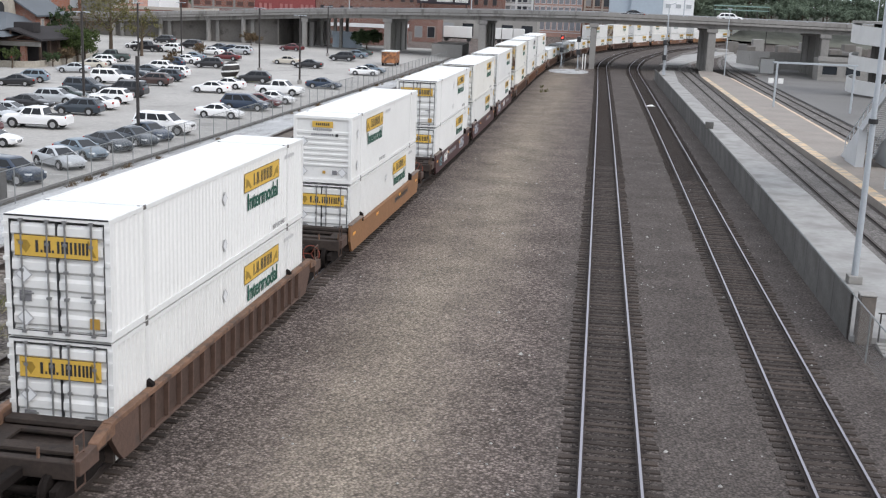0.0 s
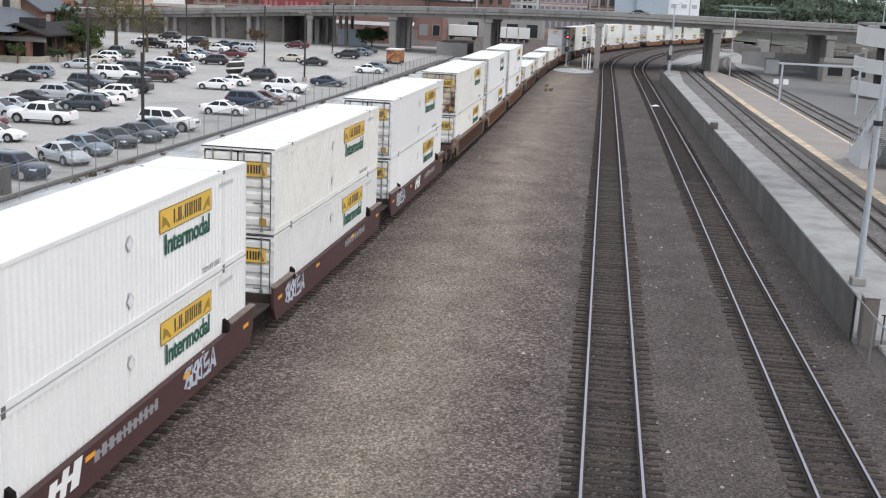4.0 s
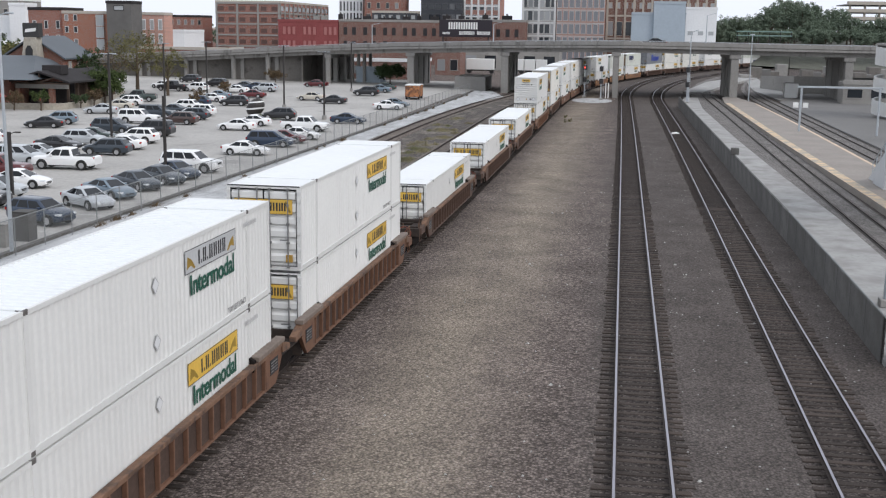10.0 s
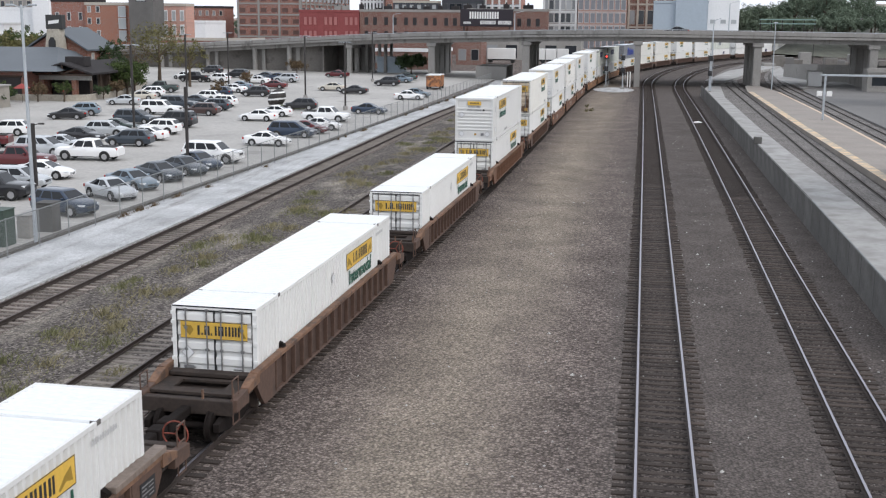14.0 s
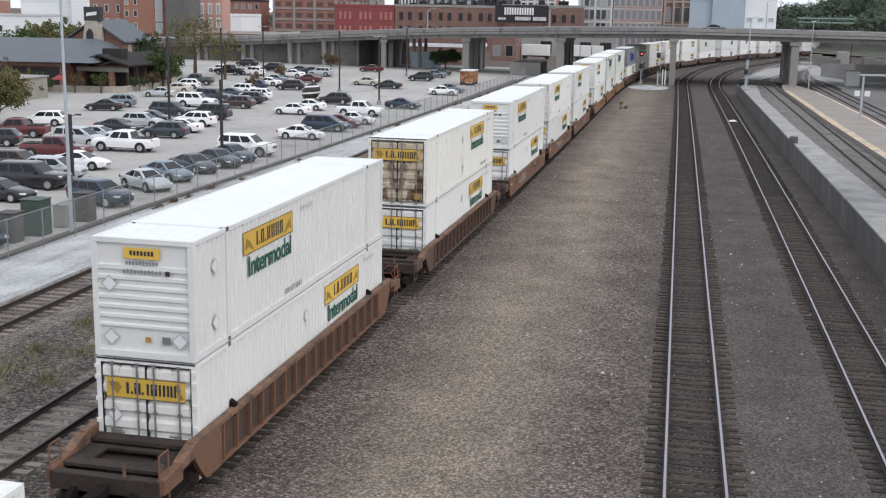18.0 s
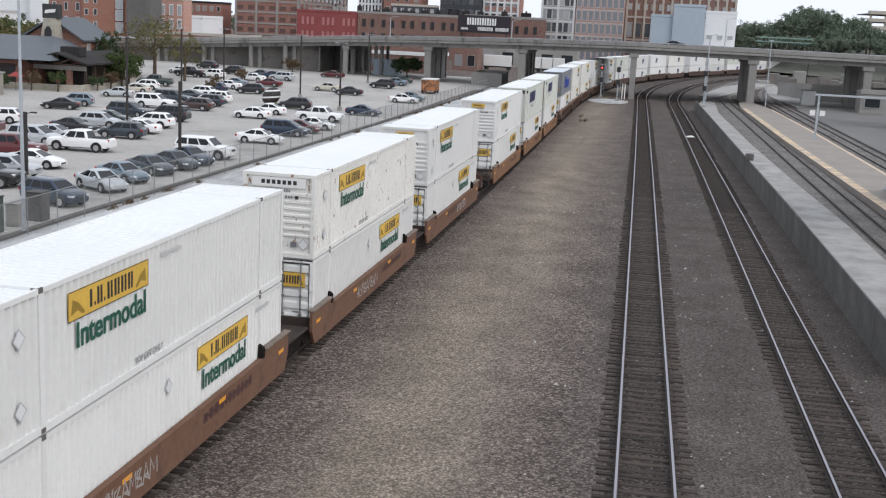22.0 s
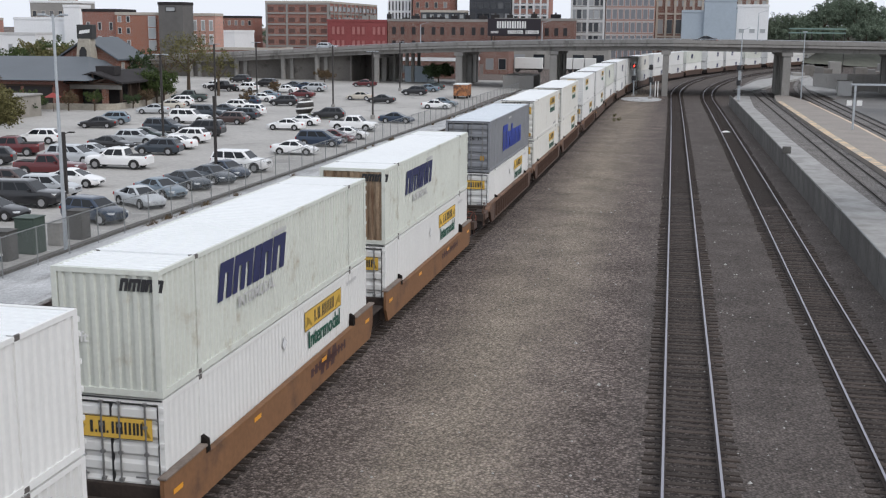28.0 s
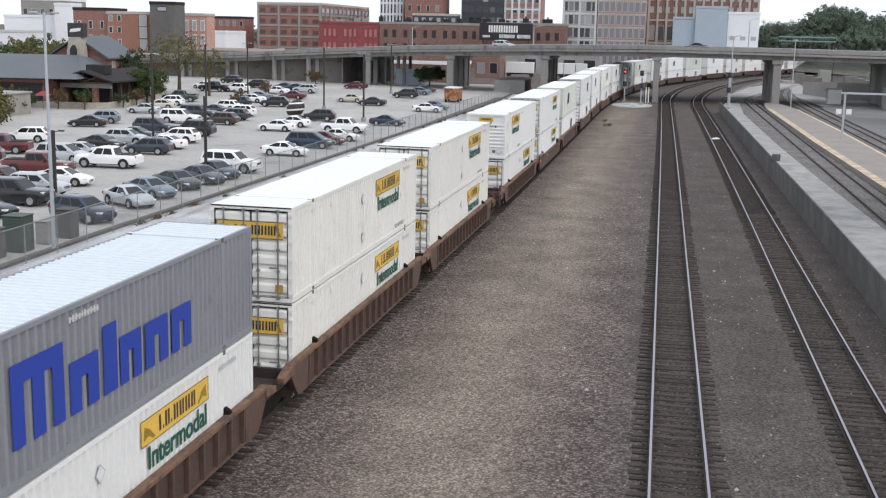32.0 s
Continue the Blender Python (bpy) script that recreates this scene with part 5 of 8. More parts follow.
def well_car(style, paint, first, last, spray=0, blocks=None, grey_ledge=False, far=False):
    """A well car unit, the well from y = 0 to 16.15; first and last: the ends that couple to another car."""
    name = {"WB": "brown", "WR": "rust-brown", "WO": "ochre", "WM": "maroon", "WT": "brown-orange"}[paint]
    mat = {"WB": WELL_BROWN, "WR": WELL_RUST, "WO": WELL_ORANGE, "WM": WELL_MAROON, "WT": WELL_TAN}[paint]
    c = thing("well_car", f"{name} {'smooth-sided' if style == 'smooth' else 'ribbed'} steel container well car on rails", "railcar", "well cars of the train")
    part("well_floor", WELL["floor"], c)
    for sx in (1, -1):
        side = pose(sx * 1.38, 0 if sx > 0 else 16.15, 0, 0, 0, 0 if sx > 0 else 180)
        if style == "smooth":
            s = part("side_sill", WELL["smooth"], c, at=side, material=mat)
            part("top_chord", WELL["lip"], s, material=mat)
            part("end_ledge", WELL["end_lip"], s, material=LEDGE)
            part("end_ledge", WELL["end_lip"], s, at=pose(0, 14.71, 0), material=LEDGE)
        else:
            # recess shade comes from the darker plate colour
            s = part("side_sill", WELL["plate"], c, at=side, material=SHADE_DARK_PLATE)
            part("top_chord", WELL["chord"], s, material=WORN_LIT_EDGE)
            part("bottom_chord", WELL["lower"], s, material=mat)
            for k in range(0 if far or sx < 0 else 17):
                part("rib", WELL["rib"], s, at=pose(0, 1.1 + k * .87, 0), material=mat)
            for m in (Matrix.Identity(4), pose(0, 16.15, 0) @ Matrix.Diagonal((1, -1, 1, 1))):
                part("end_plate", WELL["end_side"], s, at=m, material=mat)
                part("end_ledge", WELL["ledge"], s, at=m, material=WORN_LIT_EDGE)
                if grey_ledge:
                    part("raised_ledge", WELL["plank"], s, "grey-brown raised ledge plank", at=m)
        if far:
            continue
        for y in (1.98, 14.17):
            part("guide_bracket", WELL["bracket"], s, at=pose(-.03, y, 0))
        if style == "smooth":
            for y in (.3, 5.2, 10.9, 15.8):
                part("reflector", WELL["amber"], s, at=pose(.056, y, 1.05))
        elif sx > 0 and grey_ledge:
            for y in (-.1, 15.5):
                part("data_print", WELL["data_print"], part("data_panel", WELL["data"], s, "black stencilled data panel", at=pose(0, y, 0)))
        if style == "smooth":
            part("stencil", WELL["marks"], s, at=pose(.052, 5.4 if spray > 8 else 9.6, .8), material={"WO": BLACK, "WM": DARK_PRINT}.get(paint, WELL_MAROON))
            if blocks:
                part("slanted_mark", WELL["blocks"], s, at=pose(.052, blocks, .62), material=WHITE_PRINT if paint == "WM" else WELL_MAROON)
            if spray:
                part("graffiti", WELL["tag" if paint == "WR" else "spray"], s, "pale sprayed graffiti letters", at=pose(.053, spray, .58))
            if first and paint == "WM" and sx > 0:
                part("graffiti", WELL["teal_tag"], s, "teal sprayed graffiti scrawl", at=pose(.053, 1.3, .6))
    gear = SHADE_DARK_PLATE if style == "smooth" else mat
    for back in (0, 1):
        base = pose(0, 0, 0) if not back else pose(0, 16.15, 0, 0, 0, 180)
        p = part("end_platform", WELL["platform"], c, at=base)
        if (last if back else first) and not far:
            part("end_sill", WELL["end_sill"], p, material=DECK_RUST)
            part("deck_plate", WELL["deck_plate"], p)
            part("deck_frame", WELL["deck_frame"], p, "rusty deck plate round an open pit")
            for x, y in ((.45, -2.03), (1.22, -1.75)):
                part("upright", WELL["upright"], p, at=pose(x, y, 0))
            for sx in (-1, 1):
                part("end_arm", WELL["arm"], p, at=pose(sx * 1.38, 0, 0) @ Matrix.Diagonal((sx, 1, 1, 1)), material=gear)
            part("coupler", WELL["coupler"], p)
            for sx in (-1, 1):
                part("grab_iron", WELL["grab"], p, at=pose(sx * 1.34, -2.1, 0), material=gear)
            if back:
                part("brake_wheel", WELL["brake_wheel"], p, "red-brown round hand brake wheel", at=pose(-1.05, -2.2, 1.35), material=BRAKE_RED)
    if first:
        truck(c, -1.25)
    truck(c, 17.75 if not last else 17.4)
    return c


# offsets of the near end of every well at the start, and what each carries
OFF = [0.6, 24.0, 47.8, 71.2, 90.3, 109.7, 132.3, 151.7, 171.1, 194.0, 217.5, 240.3, 263.5, 286.6, 308.8, 328.3, 347.7, 371.7, 391.2, 410.0, 432.9, 452.3, 471.4, 494.0]
while len(OFF) < 43:
    OFF.append(OFF[-1] + (22.6 if len(OFF) % 3 == 2 else 19.4))


def build_train():
    proto = {}

    def get(key, make):
        if key not in proto:
            proto[key] = make()
            return proto[key]
        return copy_thing(proto[key], Matrix.Identity(4))

    # wells: style, paint, first, last, graffiti, blocks; upper and lower container: kind, turned
    wells = {0: ("rib", "WB", 1, 1), 1: ("rib", "WB", 1, 1), 2: ("smooth", "WO", 1, 1), 3: ("smooth", "WM", 1, 0, 10.8, 3.2), 4: ("smooth", "WM", 0, 0, 1.0, 0), 5: ("smooth", "WM", 0, 1, 1.2, 6.5),
             6: ("rib", "WB", 1, 0, 0, 0, True), 7: ("rib", "WR", 0, 0, 0, 0, True), 8: ("rib", "WR", 0, 1, 0, 0, True), 9: ("rib", "WB", 1, 1, 0, 0, True), 10: ("rib", "WB", 1, 1), 11: ("rib", "WB", 1, 1), 12: ("rib", "WR", 1, 1), 13: ("rib", "WB", 1, 1),
             14: ("smooth", "WR", 1, 0, 3.5, 0), 15: ("smooth", "WR", 0, 0, 5.5, 0), 16: ("smooth", "WR", 0, 1, 8.5, 0), 17: ("smooth", "WT", 1, 0), 18: ("smooth", "WT", 0, 0, 0, 10.5), 19: ("smooth", "WT", 0, 1),
             20: ("rib", "WB", 1, 0), 21: ("rib", "WB", 0, 0), 22: ("rib", "WB", 0, 1)}
    kinds = {"w": dict(), "s": dict(ribs="shallow"), "g": dict(grey_sign=True, ribs="shallow"), "c": dict(style="cream", doors=GRIMY), "k": dict(style="cream"), "r": dict(style="rusty", grey_sign=False), "i": dict(style="ivory", sign=False, back="ribbed"), "j": dict(style="ivory", sign=False, back="ribbed", doors=GRIMY, end=BROWN_END), "m": dict(style="grey", sign=False), "d": dict(doors=STREAKED)}
    loads = {0: ("w", 0, "w"), 1: ("s", 0, "w"), 2: ("s", 1, "w"), 3: ("s", 0, "w"), 4: ("k", 0, "w"), 5: ("s", 0, "w"), 6: ("c", 0, "k"), 7: ("g", 0, "s"), 8: ("s", 0, "s"), 9: ("", 0, "d"), 10: ("", 0, "w"), 11: ("", 0, "w"), 12: ("w", 1, "d"), 13: ("c", 0, "s"),
             14: ("w", 1, "w"), 15: ("r", 1, "w"), 16: ("s", 1, "w"), 17: ("s", 1, "w"), 18: ("i", 1, "s"), 19: ("j", 1, "s"), 20: ("m", 0, "w"), 21: ("k", 0, "k"), 22: ("k", 0, "k")}
    movers = []
    for i, off in enumerate(OFF):
        spec = wells.get(i) or ("rib" if i % 2 else "smooth", "WB", int(i % 3 == 2), int(i % 3 == 1))
        dist = i > 24
        movers.append((get(("well", spec, dist), lambda: well_car(*spec, far=dist)), off, 0.0, 0))
        up, turn, low = loads.get(i) or ((("s", "k", "s", "w", "i", "s", "s", "i", "s")[i % 9]), i % 2, ("w", "s")[i % 2])
        movers.append((get((low, dist), lambda: container(**kinds[low], far=dist)), off, 0.32, 0))
        if up:
            movers.append((get((up, dist, turn), lambda: container(**kinds[up], far=dist, turned=bool(turn))), off, 0.32 + BOX_H + 0.045, turn))
    return movers


# ---- parked vehicles ----
CAR_SHAPES = {
    # length, half width, wheel radius, axles, ground clearance, top line of the body from nose to tail (x, z),
    # cabin: foot x0, x1, roof x0, x1, z of the foot and of the roof, half widths of foot and roof, side panes as shares of its length
    "sedan": (4.75, .91, .34, (.93, 3.68), .2, [(0, .52), (.08, .66), (.4, .78), (.8, .87), (1.2, .93), (1.9, .95), (3.9, 1.02), (4.3, 1.02), (4.6, .97), (4.75, .8)],
              (1.1, 4.3, 2.12, 3.12, .93, 1.45, .84, .6, ((.05, .47), (.51, .93)))),
    "suv": (4.65, .94, .38, (.9, 3.6), .26, [(0, .62), (.07, .82), (.35, .95), (.75, 1.02), (1.1, 1.07), (2, 1.09), (4.4, 1.14), (4.65, .94)],
            (.98, 4.58, 1.86, 4.0, 1.06, 1.66, .88, .66, ((.06, .39), (.42, .7), (.74, .95)))),
    "big_suv": (5.3, 1.0, .42, (1.0, 4.1), .3, [(0, .86), (.06, 1.04), (.35, 1.13), (1.4, 1.2), (2.2, 1.21), (5.15, 1.23), (5.3, 1.05)],
                (1.34, 5.24, 2.1, 4.92, 1.19, 1.9, .94, .78, ((.06, .33), (.36, .64), (.68, .96)))),
    "minivan": (5.1, .98, .35, (.95, 4.0), .22, [(0, .64), (.1, .82), (.5, .96), (.95, 1.05), (2, 1.07), (4.9, 1.12), (5.1, .96)],
                (.88, 5.02, 1.98, 4.55, 1.04, 1.74, .92, .72, ((.08, .34), (.37, .66), (.7, .95)))),
    "pickup": (5.85, 1.0, .42, (1.05, 4.7), .34, [(0, .88), (.06, 1.04), (.35, 1.13), (1.45, 1.2), (2.2, 1.21), (3.95, 1.22), (5.72, 1.22), (5.85, 1.1)],
               (1.42, 3.92, 2.12, 3.66, 1.19, 1.9, .93, .76, ((.07, .48), (.52, .93)))),
}


def car_parts(kind):
    """Rounded lower body with the cabin on it, panes let into the cabin, wheel arches, wheels and lights."""
    length, hw, wr, axles, zb, line, (f0, f1, r0, r1, zf, zr, wf, wrf, panes) = CAR_SHAPES[kind]
    M = {}

    def top(x):
        for (xa, za), (xb, zc) in zip(line, line[1:]):
            if x <= xb:
                return za + (zc - za) * (x - xa) / (xb - xa)
        return line[-1][1]

    xs = sorted({x for x, _ in line} | {length * k / 14 for k in range(15)})
    rings = []
    for x in xs:
        u = min(x, length - x)
        w = hw * (1 - (.3 if kind in ("sedan", "suv", "minivan") else .18) * max(0, 1 - u / .85) ** 2.3)
        lift = .14 * max(0, 1 - u / .3)
        z0, z1 = zb + lift, top(x)
        half = [(w * .86, z0), (w * .97, z0 + .07), (w, z0 + (z1 - z0) * .42), (w * .985, z0 + (z1 - z0) * .72), (w * .95, z1 - .11), (w * .895, z1 - .045), (w * .78, z1 - .008), (w * .4, z1 + .03)]
        rings.append([(x, y, z) for y, z in half] + [(x, -y, z) for y, z in reversed(half)])
    body = Geo().loft(rings)
    # cabin: three rings, drawn in towards a crowned roof
    def ring(a, b, w, z):
        c = .1
        return [(a, -w + c, z), (a + c * .6, -w, z), (b - c * .6, -w, z), (b, -w + c, z), (b, w - c, z), (b - c * .6, w, z), (a + c * .6, w, z), (a, w - c, z)]
    mix = lambda f: (f0 + (r0 - f0) * f, f1 + (r1 - f1) * f, wf + (wrf - wf) * f, zf - .05 + (zr - .075 - zf + .05) * f)
    body.loft([ring(*mix(0)), ring(*mix(1)), ring(r0 + .07, r1 - .06, wrf - .05, zr - .04), ring(r0 + .2, r1 - .18, wrf - .14, zr - .008), ring(r0 + .42, r1 - .38, wrf - .32, zr + .018)])
    me = body.mesh("body", WHITE_CAR, TYRE)
    for p in me.polygons:
        p.use_smooth = True
        if max(me.vertices[i].co.z for i in p.vertices) < zb + .13:
            p.material_index = 1
    me.set_sharp_from_angle(angle=radians(42))
    # panes stand 6 mm proud of the cabin's faces
    def at(fx, f, sy):
        x0, x1, w, z = mix(f)
        return (x0 + .06 + (x1 - x0 - .12) * fx, sy * (w + .006), z)
    glass = Geo()
    for sy in (-1, 1):
        for p0, p1 in panes:
            glass.face(at(p0, .14, sy), at(p1, .14, sy), at(p1, .9, sy), at(p0, .9, sy))
    for end, lo, hi in ((0, .1, .95), (1, .3 if kind in ("suv", "minivan", "big_suv") else .12, .93)):
        pts = []
        for f in (lo, hi):
            x0, x1, w, z = mix(f)
            pts.append(((x0 - .007) if not end else (x1 + .007), w - .13, z + .003))
        (xa, wa, za), (xb, wb, zc) = pts
        glass.face((xa, -wa, za), (xa, wa, za), (xb, wb, zc), (xb, -wb, zc))
    M["glass"] = glass.mesh("glazing", CAR_GLASS)
    if kind == "pickup":
        M["bed"] = Geo().box(4.0, 5.68, -.8, .8, 1.245, 1.255).mesh("bed_liner", TYRE)
    n = 14
    arc = [(wr * 1.2 * math.cos(math.pi * (-.06 + 1.12 * j / n)), wr * 1.2 * math.sin(math.pi * (-.06 + 1.12 * j / n))) for j in range(n + 1)]
    arches = Geo()
    for ax in axles:
        for y in (hw - .055, -hw - .01):
            arches.loft([[(ax + x, y, wr + z) for x, z in arc], [(ax + x, y + .065, wr + z) for x, z in arc]])
    bm = bmesh.new()
    bm.from_mesh(me)
    n0 = len(bm.faces)
    bm.from_mesh(arches.mesh("arches", TYRE))
    bm.faces.ensure_lookup_table()
    for f in bm.faces[n0:]:
        f.material_index = 1
    bm.to_mesh(me)
    bm.free()
    M["body"] = me
    k = 16
    rings2 = [[(r * math.cos(2 * math.pi * j / k), y, r * math.sin(2 * math.pi * j / k)) for j in range(k)] for r, y in ((wr * .6, -.1), (wr * .64, -.13), (wr * .95, -.13), (wr, -.1), (wr, .1), (wr * .95, .13), (wr * .64, .13), (wr * .6, .1))]
    M["tyre"] = Geo().loft(rings2).mesh("wheel", TYRE, RIM, slots=[0] * (7 * k) + [1, 1])
    M["head"] = Geo().loft([[(.0, -.13, -.05), (.0, .13, -.04), (.0, .13, .05), (.0, -.13, .06)], [(.34, -.06, -.03), (.34, .2, -.02), (.34, .2, .07), (.34, -.06, .1)]]).mesh("headlight", LAMP_GLASS)
    M["tail"] = Geo().box(-.14, .03, -.11, .11, -.1, .1).mesh("tail_light", TAIL_RED, bevel=0.02)
    M["grille"] = Geo().box(-.02, .1, -.42, .42, -.1, .1).mesh("grille", BLACK, bevel=0.02)
    M["mirror"] = Geo().box(-.08, .08, -.1, .1, -.07, .07).mesh("mirror", WHITE_CAR, bevel=0.03)
    return M


def paint(name, rgb, metal=0.2):
    m = plain(name, rgb, 0.35, metal * 0.4, 0.4)
    b = m.node_tree.nodes["Principled BSDF"]
    b.inputs["Coat Weight"].default_value, b.inputs["Coat Roughness"].default_value = 0.7, 0.05
    return m


WHITE_CAR = paint("white_car_paint", (0.8, 0.8, 0.8), 0.0)
CAR_PAINT = {"white": WHITE_CAR, "black": paint("black_car_paint", (0.014, 0.014, 0.017)), "silver": paint("silver_car_paint", (0.46, 0.48, 0.5), 0.5), "grey": paint("grey_car_paint", (0.032, 0.043, 0.057), 0.4), "blue": paint("dark_blue_car_paint", (0.014, 0.03, 0.062), 0.4), "red": paint("dark_red_car_paint", (0.1, 0.01, 0.013), 0.2),
             "beige": paint("beige_car_paint", (0.52, 0.48, 0.41), 0.3), "green": paint("dark_green_car_paint", (0.035, 0.055, 0.05), 0.3), "ice": paint("pale_blue_car_paint", (0.15, 0.2, 0.245), 0.4), "brown": paint("dark_brown_car_paint", (0.06, 0.035, 0.032), 0.3)}
CAR_GLASS = plain("tinted_car_glass", (.008, .01, .013), .04, 0, .36)
SHAPES, CARS = {}, {}
WORDS = {"sedan": ("car", "sedan"), "suv": ("car", "sport utility car"), "big_suv": ("car", "large sport utility car"), "minivan": ("car", "minivan"), "pickup": ("pickup", "pickup truck")}


def car(kind, colour, x, y, heading, z=0.0, where="parked on the lot"):
    """A parked vehicle whose middle stands at (x, y), nose towards the heading in degrees from +x."""
    if where == "parked on the lot":
        x, y, z = on_lot(x, y)
    m = pose(x, y, z, 0, 0, heading) @ pose(CAR_SHAPES[kind][0] / 2, 0, 0, 0, 0, 180)
    if (kind, colour) in CARS:
        return copy_thing(CARS[kind, colour], m)
    if kind not in SHAPES:
        SHAPES[kind] = car_parts(kind)
    P = SHAPES[kind]
    length, hw, wr, axles, _, line, cabin, = CAR_SHAPES[kind]
    front = next(z for x, z in line if x > .05)
    p = CAR_PAINT[colour]
    shade = {"ice": "pale blue", "blue": "dark blue", "red": "dark red", "green": "dark green"}.get(colour, colour)
    c = thing("pickup_truck" if kind == "pickup" else "car", f"{shade} {WORDS[kind][1]} {where}", WORDS[kind][0], "parked vehicles", at=m)
    part("body", P["body"], c, material=p)
    part("glazing", P["glass"], c, "dark tinted windows")
    if "bed" in P:
        part("bed_liner", P["bed"], c)
    for ax in axles:
        for sy in (-1, 1):
            part("wheel", P["tyre"], c, at=pose(ax, sy * (hw - .06), wr))
    for sy in (-1, 1):
        part("headlight", P["head"], c, at=pose(.05, sy * hw * .68, front - .06) @ Matrix.Diagonal((1, sy, 1, 1)))
        part("tail_light", P["tail"], c, at=pose(length - .06, sy * hw * .72, line[-1][1] - .04))
        part("mirror", P["mirror"], c, at=pose(cabin[0] + .55, sy * (hw + .04), cabin[4] + .08), material=p)
    part("grille", P["grille"], c, at=pose(.02, 0, front - .2))
    CARS[kind, colour] = c
    return c


def parked_cars():
    r = random.Random(3)

    def row(cars, heading):
        for kind, colour, x, y in cars:
            car(kind, colour, x + r.uniform(-.15, .15), y, heading + r.uniform(-3, 3))

    # noses to the fence
    row([("sedan", "blue", -33.2, 48.0), ("suv", "blue", -33.0, 60.6)], -17)
    row([("sedan", "silver", -33.2, 66.8), ("sedan", "ice", -33.5, 70.9), ("sedan", "grey", -33.5, 75.2), ("sedan", "grey", -33.3, 78.6), ("sedan", "blue", -33.3, 81.6)], -30)
    row([("big_suv", "white", -33.5, 85.3), ("sedan", "white", -33.3, 98.0)], -2)
    row([("minivan", "blue", -33.3, 105.6), ("sedan", "red", -33.0, 109.5), ("sedan", "white", -32.7, 113.4), ("pickup", "white", -34.6, 122.5), ("sedan", "blue", -32.6, 134.0), ("sedan", "white", -32.8, 159.2), ("sedan", "ice", -32.9, 164.4)], 0)
    # the double row in the middle
    row([("pickup", "white", -43.6, 84.6), ("suv", "grey", -44.9, 94.7), ("sedan", "white", -45.8, 99.6), ("suv", "white", -46.6, 105.2), ("big_suv", "black", -48.4, 112.2), ("suv", "brown", -50.9, 126.6), ("suv", "grey", -52.0, 133.4), ("suv", "white", -53.4, 139.6)], 180)
    row([("sedan", "white", -41.8, 74.0), ("suv", "silver", -41.0, 69.2), ("big_suv", "black", -40.2, 65.0), ("sedan", "black", -39.4, 60.2), ("pickup", "red", -46.6, 78.9), ("suv", "brown", -45.4, 71.6), ("minivan", "silver", -49.0, 86.8), ("sedan", "silver", -49.3, 90.6), ("sedan", "black", -50.9, 97.4), ("suv", "silver", -50.8, 102.0), ("sedan", "green", -51.6, 106.4), ("minivan", "grey", -53.6, 114.6), ("big_suv", "white", -55.8, 126.4), ("big_suv", "grey", -56.8, 133.8)], 0)
    # farther rows
    row([("sedan", "white", -42.2, 121.4), ("sedan", "white", -42.4, 127.4), ("suv", "black", -42.2, 137.2), ("suv", "black", -55.6, 159.2), ("sedan", "beige", -48.4, 175.0), ("sedan", "black", -43.4, 168.8), ("suv", "black", -43.0, 190.8), ("sedan", "ice", -43.2, 201.4), ("sedan", "green", -43.7, 209.0)], 184)
    row([("sedan", "red", -59.0, 177.8), ("suv", "silver", -62.6, 195.4), ("sedan", "white", -65.9, 189.8), ("sedan", "ice", -63.4, 173.6), ("sedan", "white", -61.8, 166.4), ("suv", "white", -59.0, 148.0), ("suv", "blue", -60.5, 156.8), ("sedan", "grey", -57.8, 141.6)], 178)
    row([("suv", "black", -76.1, 207.5), ("suv", "black", -86.4, 221.0), ("suv", "white", -73.8, 191.6), ("pickup", "black", -78.0, 191.5), ("sedan", "white", -83.1, 199.0), ("sedan", "red", -58.5, 214.7), ("sedan", "grey", -69.0, 203.0), ("sedan", "blue", -66.0, 200.5)], 170)
    row([("sedan", "black", -63.0, 117.8), ("suv", "ice", -64.0, 122.6), ("suv", "white", -60.0, 100.2), ("sedan", "silver", -66.6, 139.0), ("sedan", "beige", -68.0, 147.4), ("suv", "white", -69.6, 154.0), ("pickup", "green", -71.9, 163.0), ("pickup", "red", -57.0, 90.5), ("suv", "black", -55.0, 84.0)], 195)


def station_cars():
    for kind, colour, x, y in (("sedan", "white", 35.5, 150), ("sedan", "blue", 36.4, 155), ("suv", "white", 37.5, 160)):
        car(kind, colour, x, y, 185, z=-0.03)


BRIDGE_CARS = []


def bridge_traffic():
    """Two cars that drive along the viaduct and one that waits on it."""
    for kind, colour, x, y in (("suv", "white", 25, 211), ("suv", "silver", -39.4, 211)):
        c = car(kind, colour, x, y, 0, z=9, where="driving on the viaduct")
        c = c if c.get("label", "").endswith("viaduct") else tagged(c, f"{colour} sport utility car driving on the viaduct")
        BRIDGE_CARS.append(c)
    c = car("sedan", "black", 5.5, 216, 180, z=deck_at(5.5)[1] - .85, where="standing on the viaduct")
    tagged(c, "black sedan standing on the viaduct")


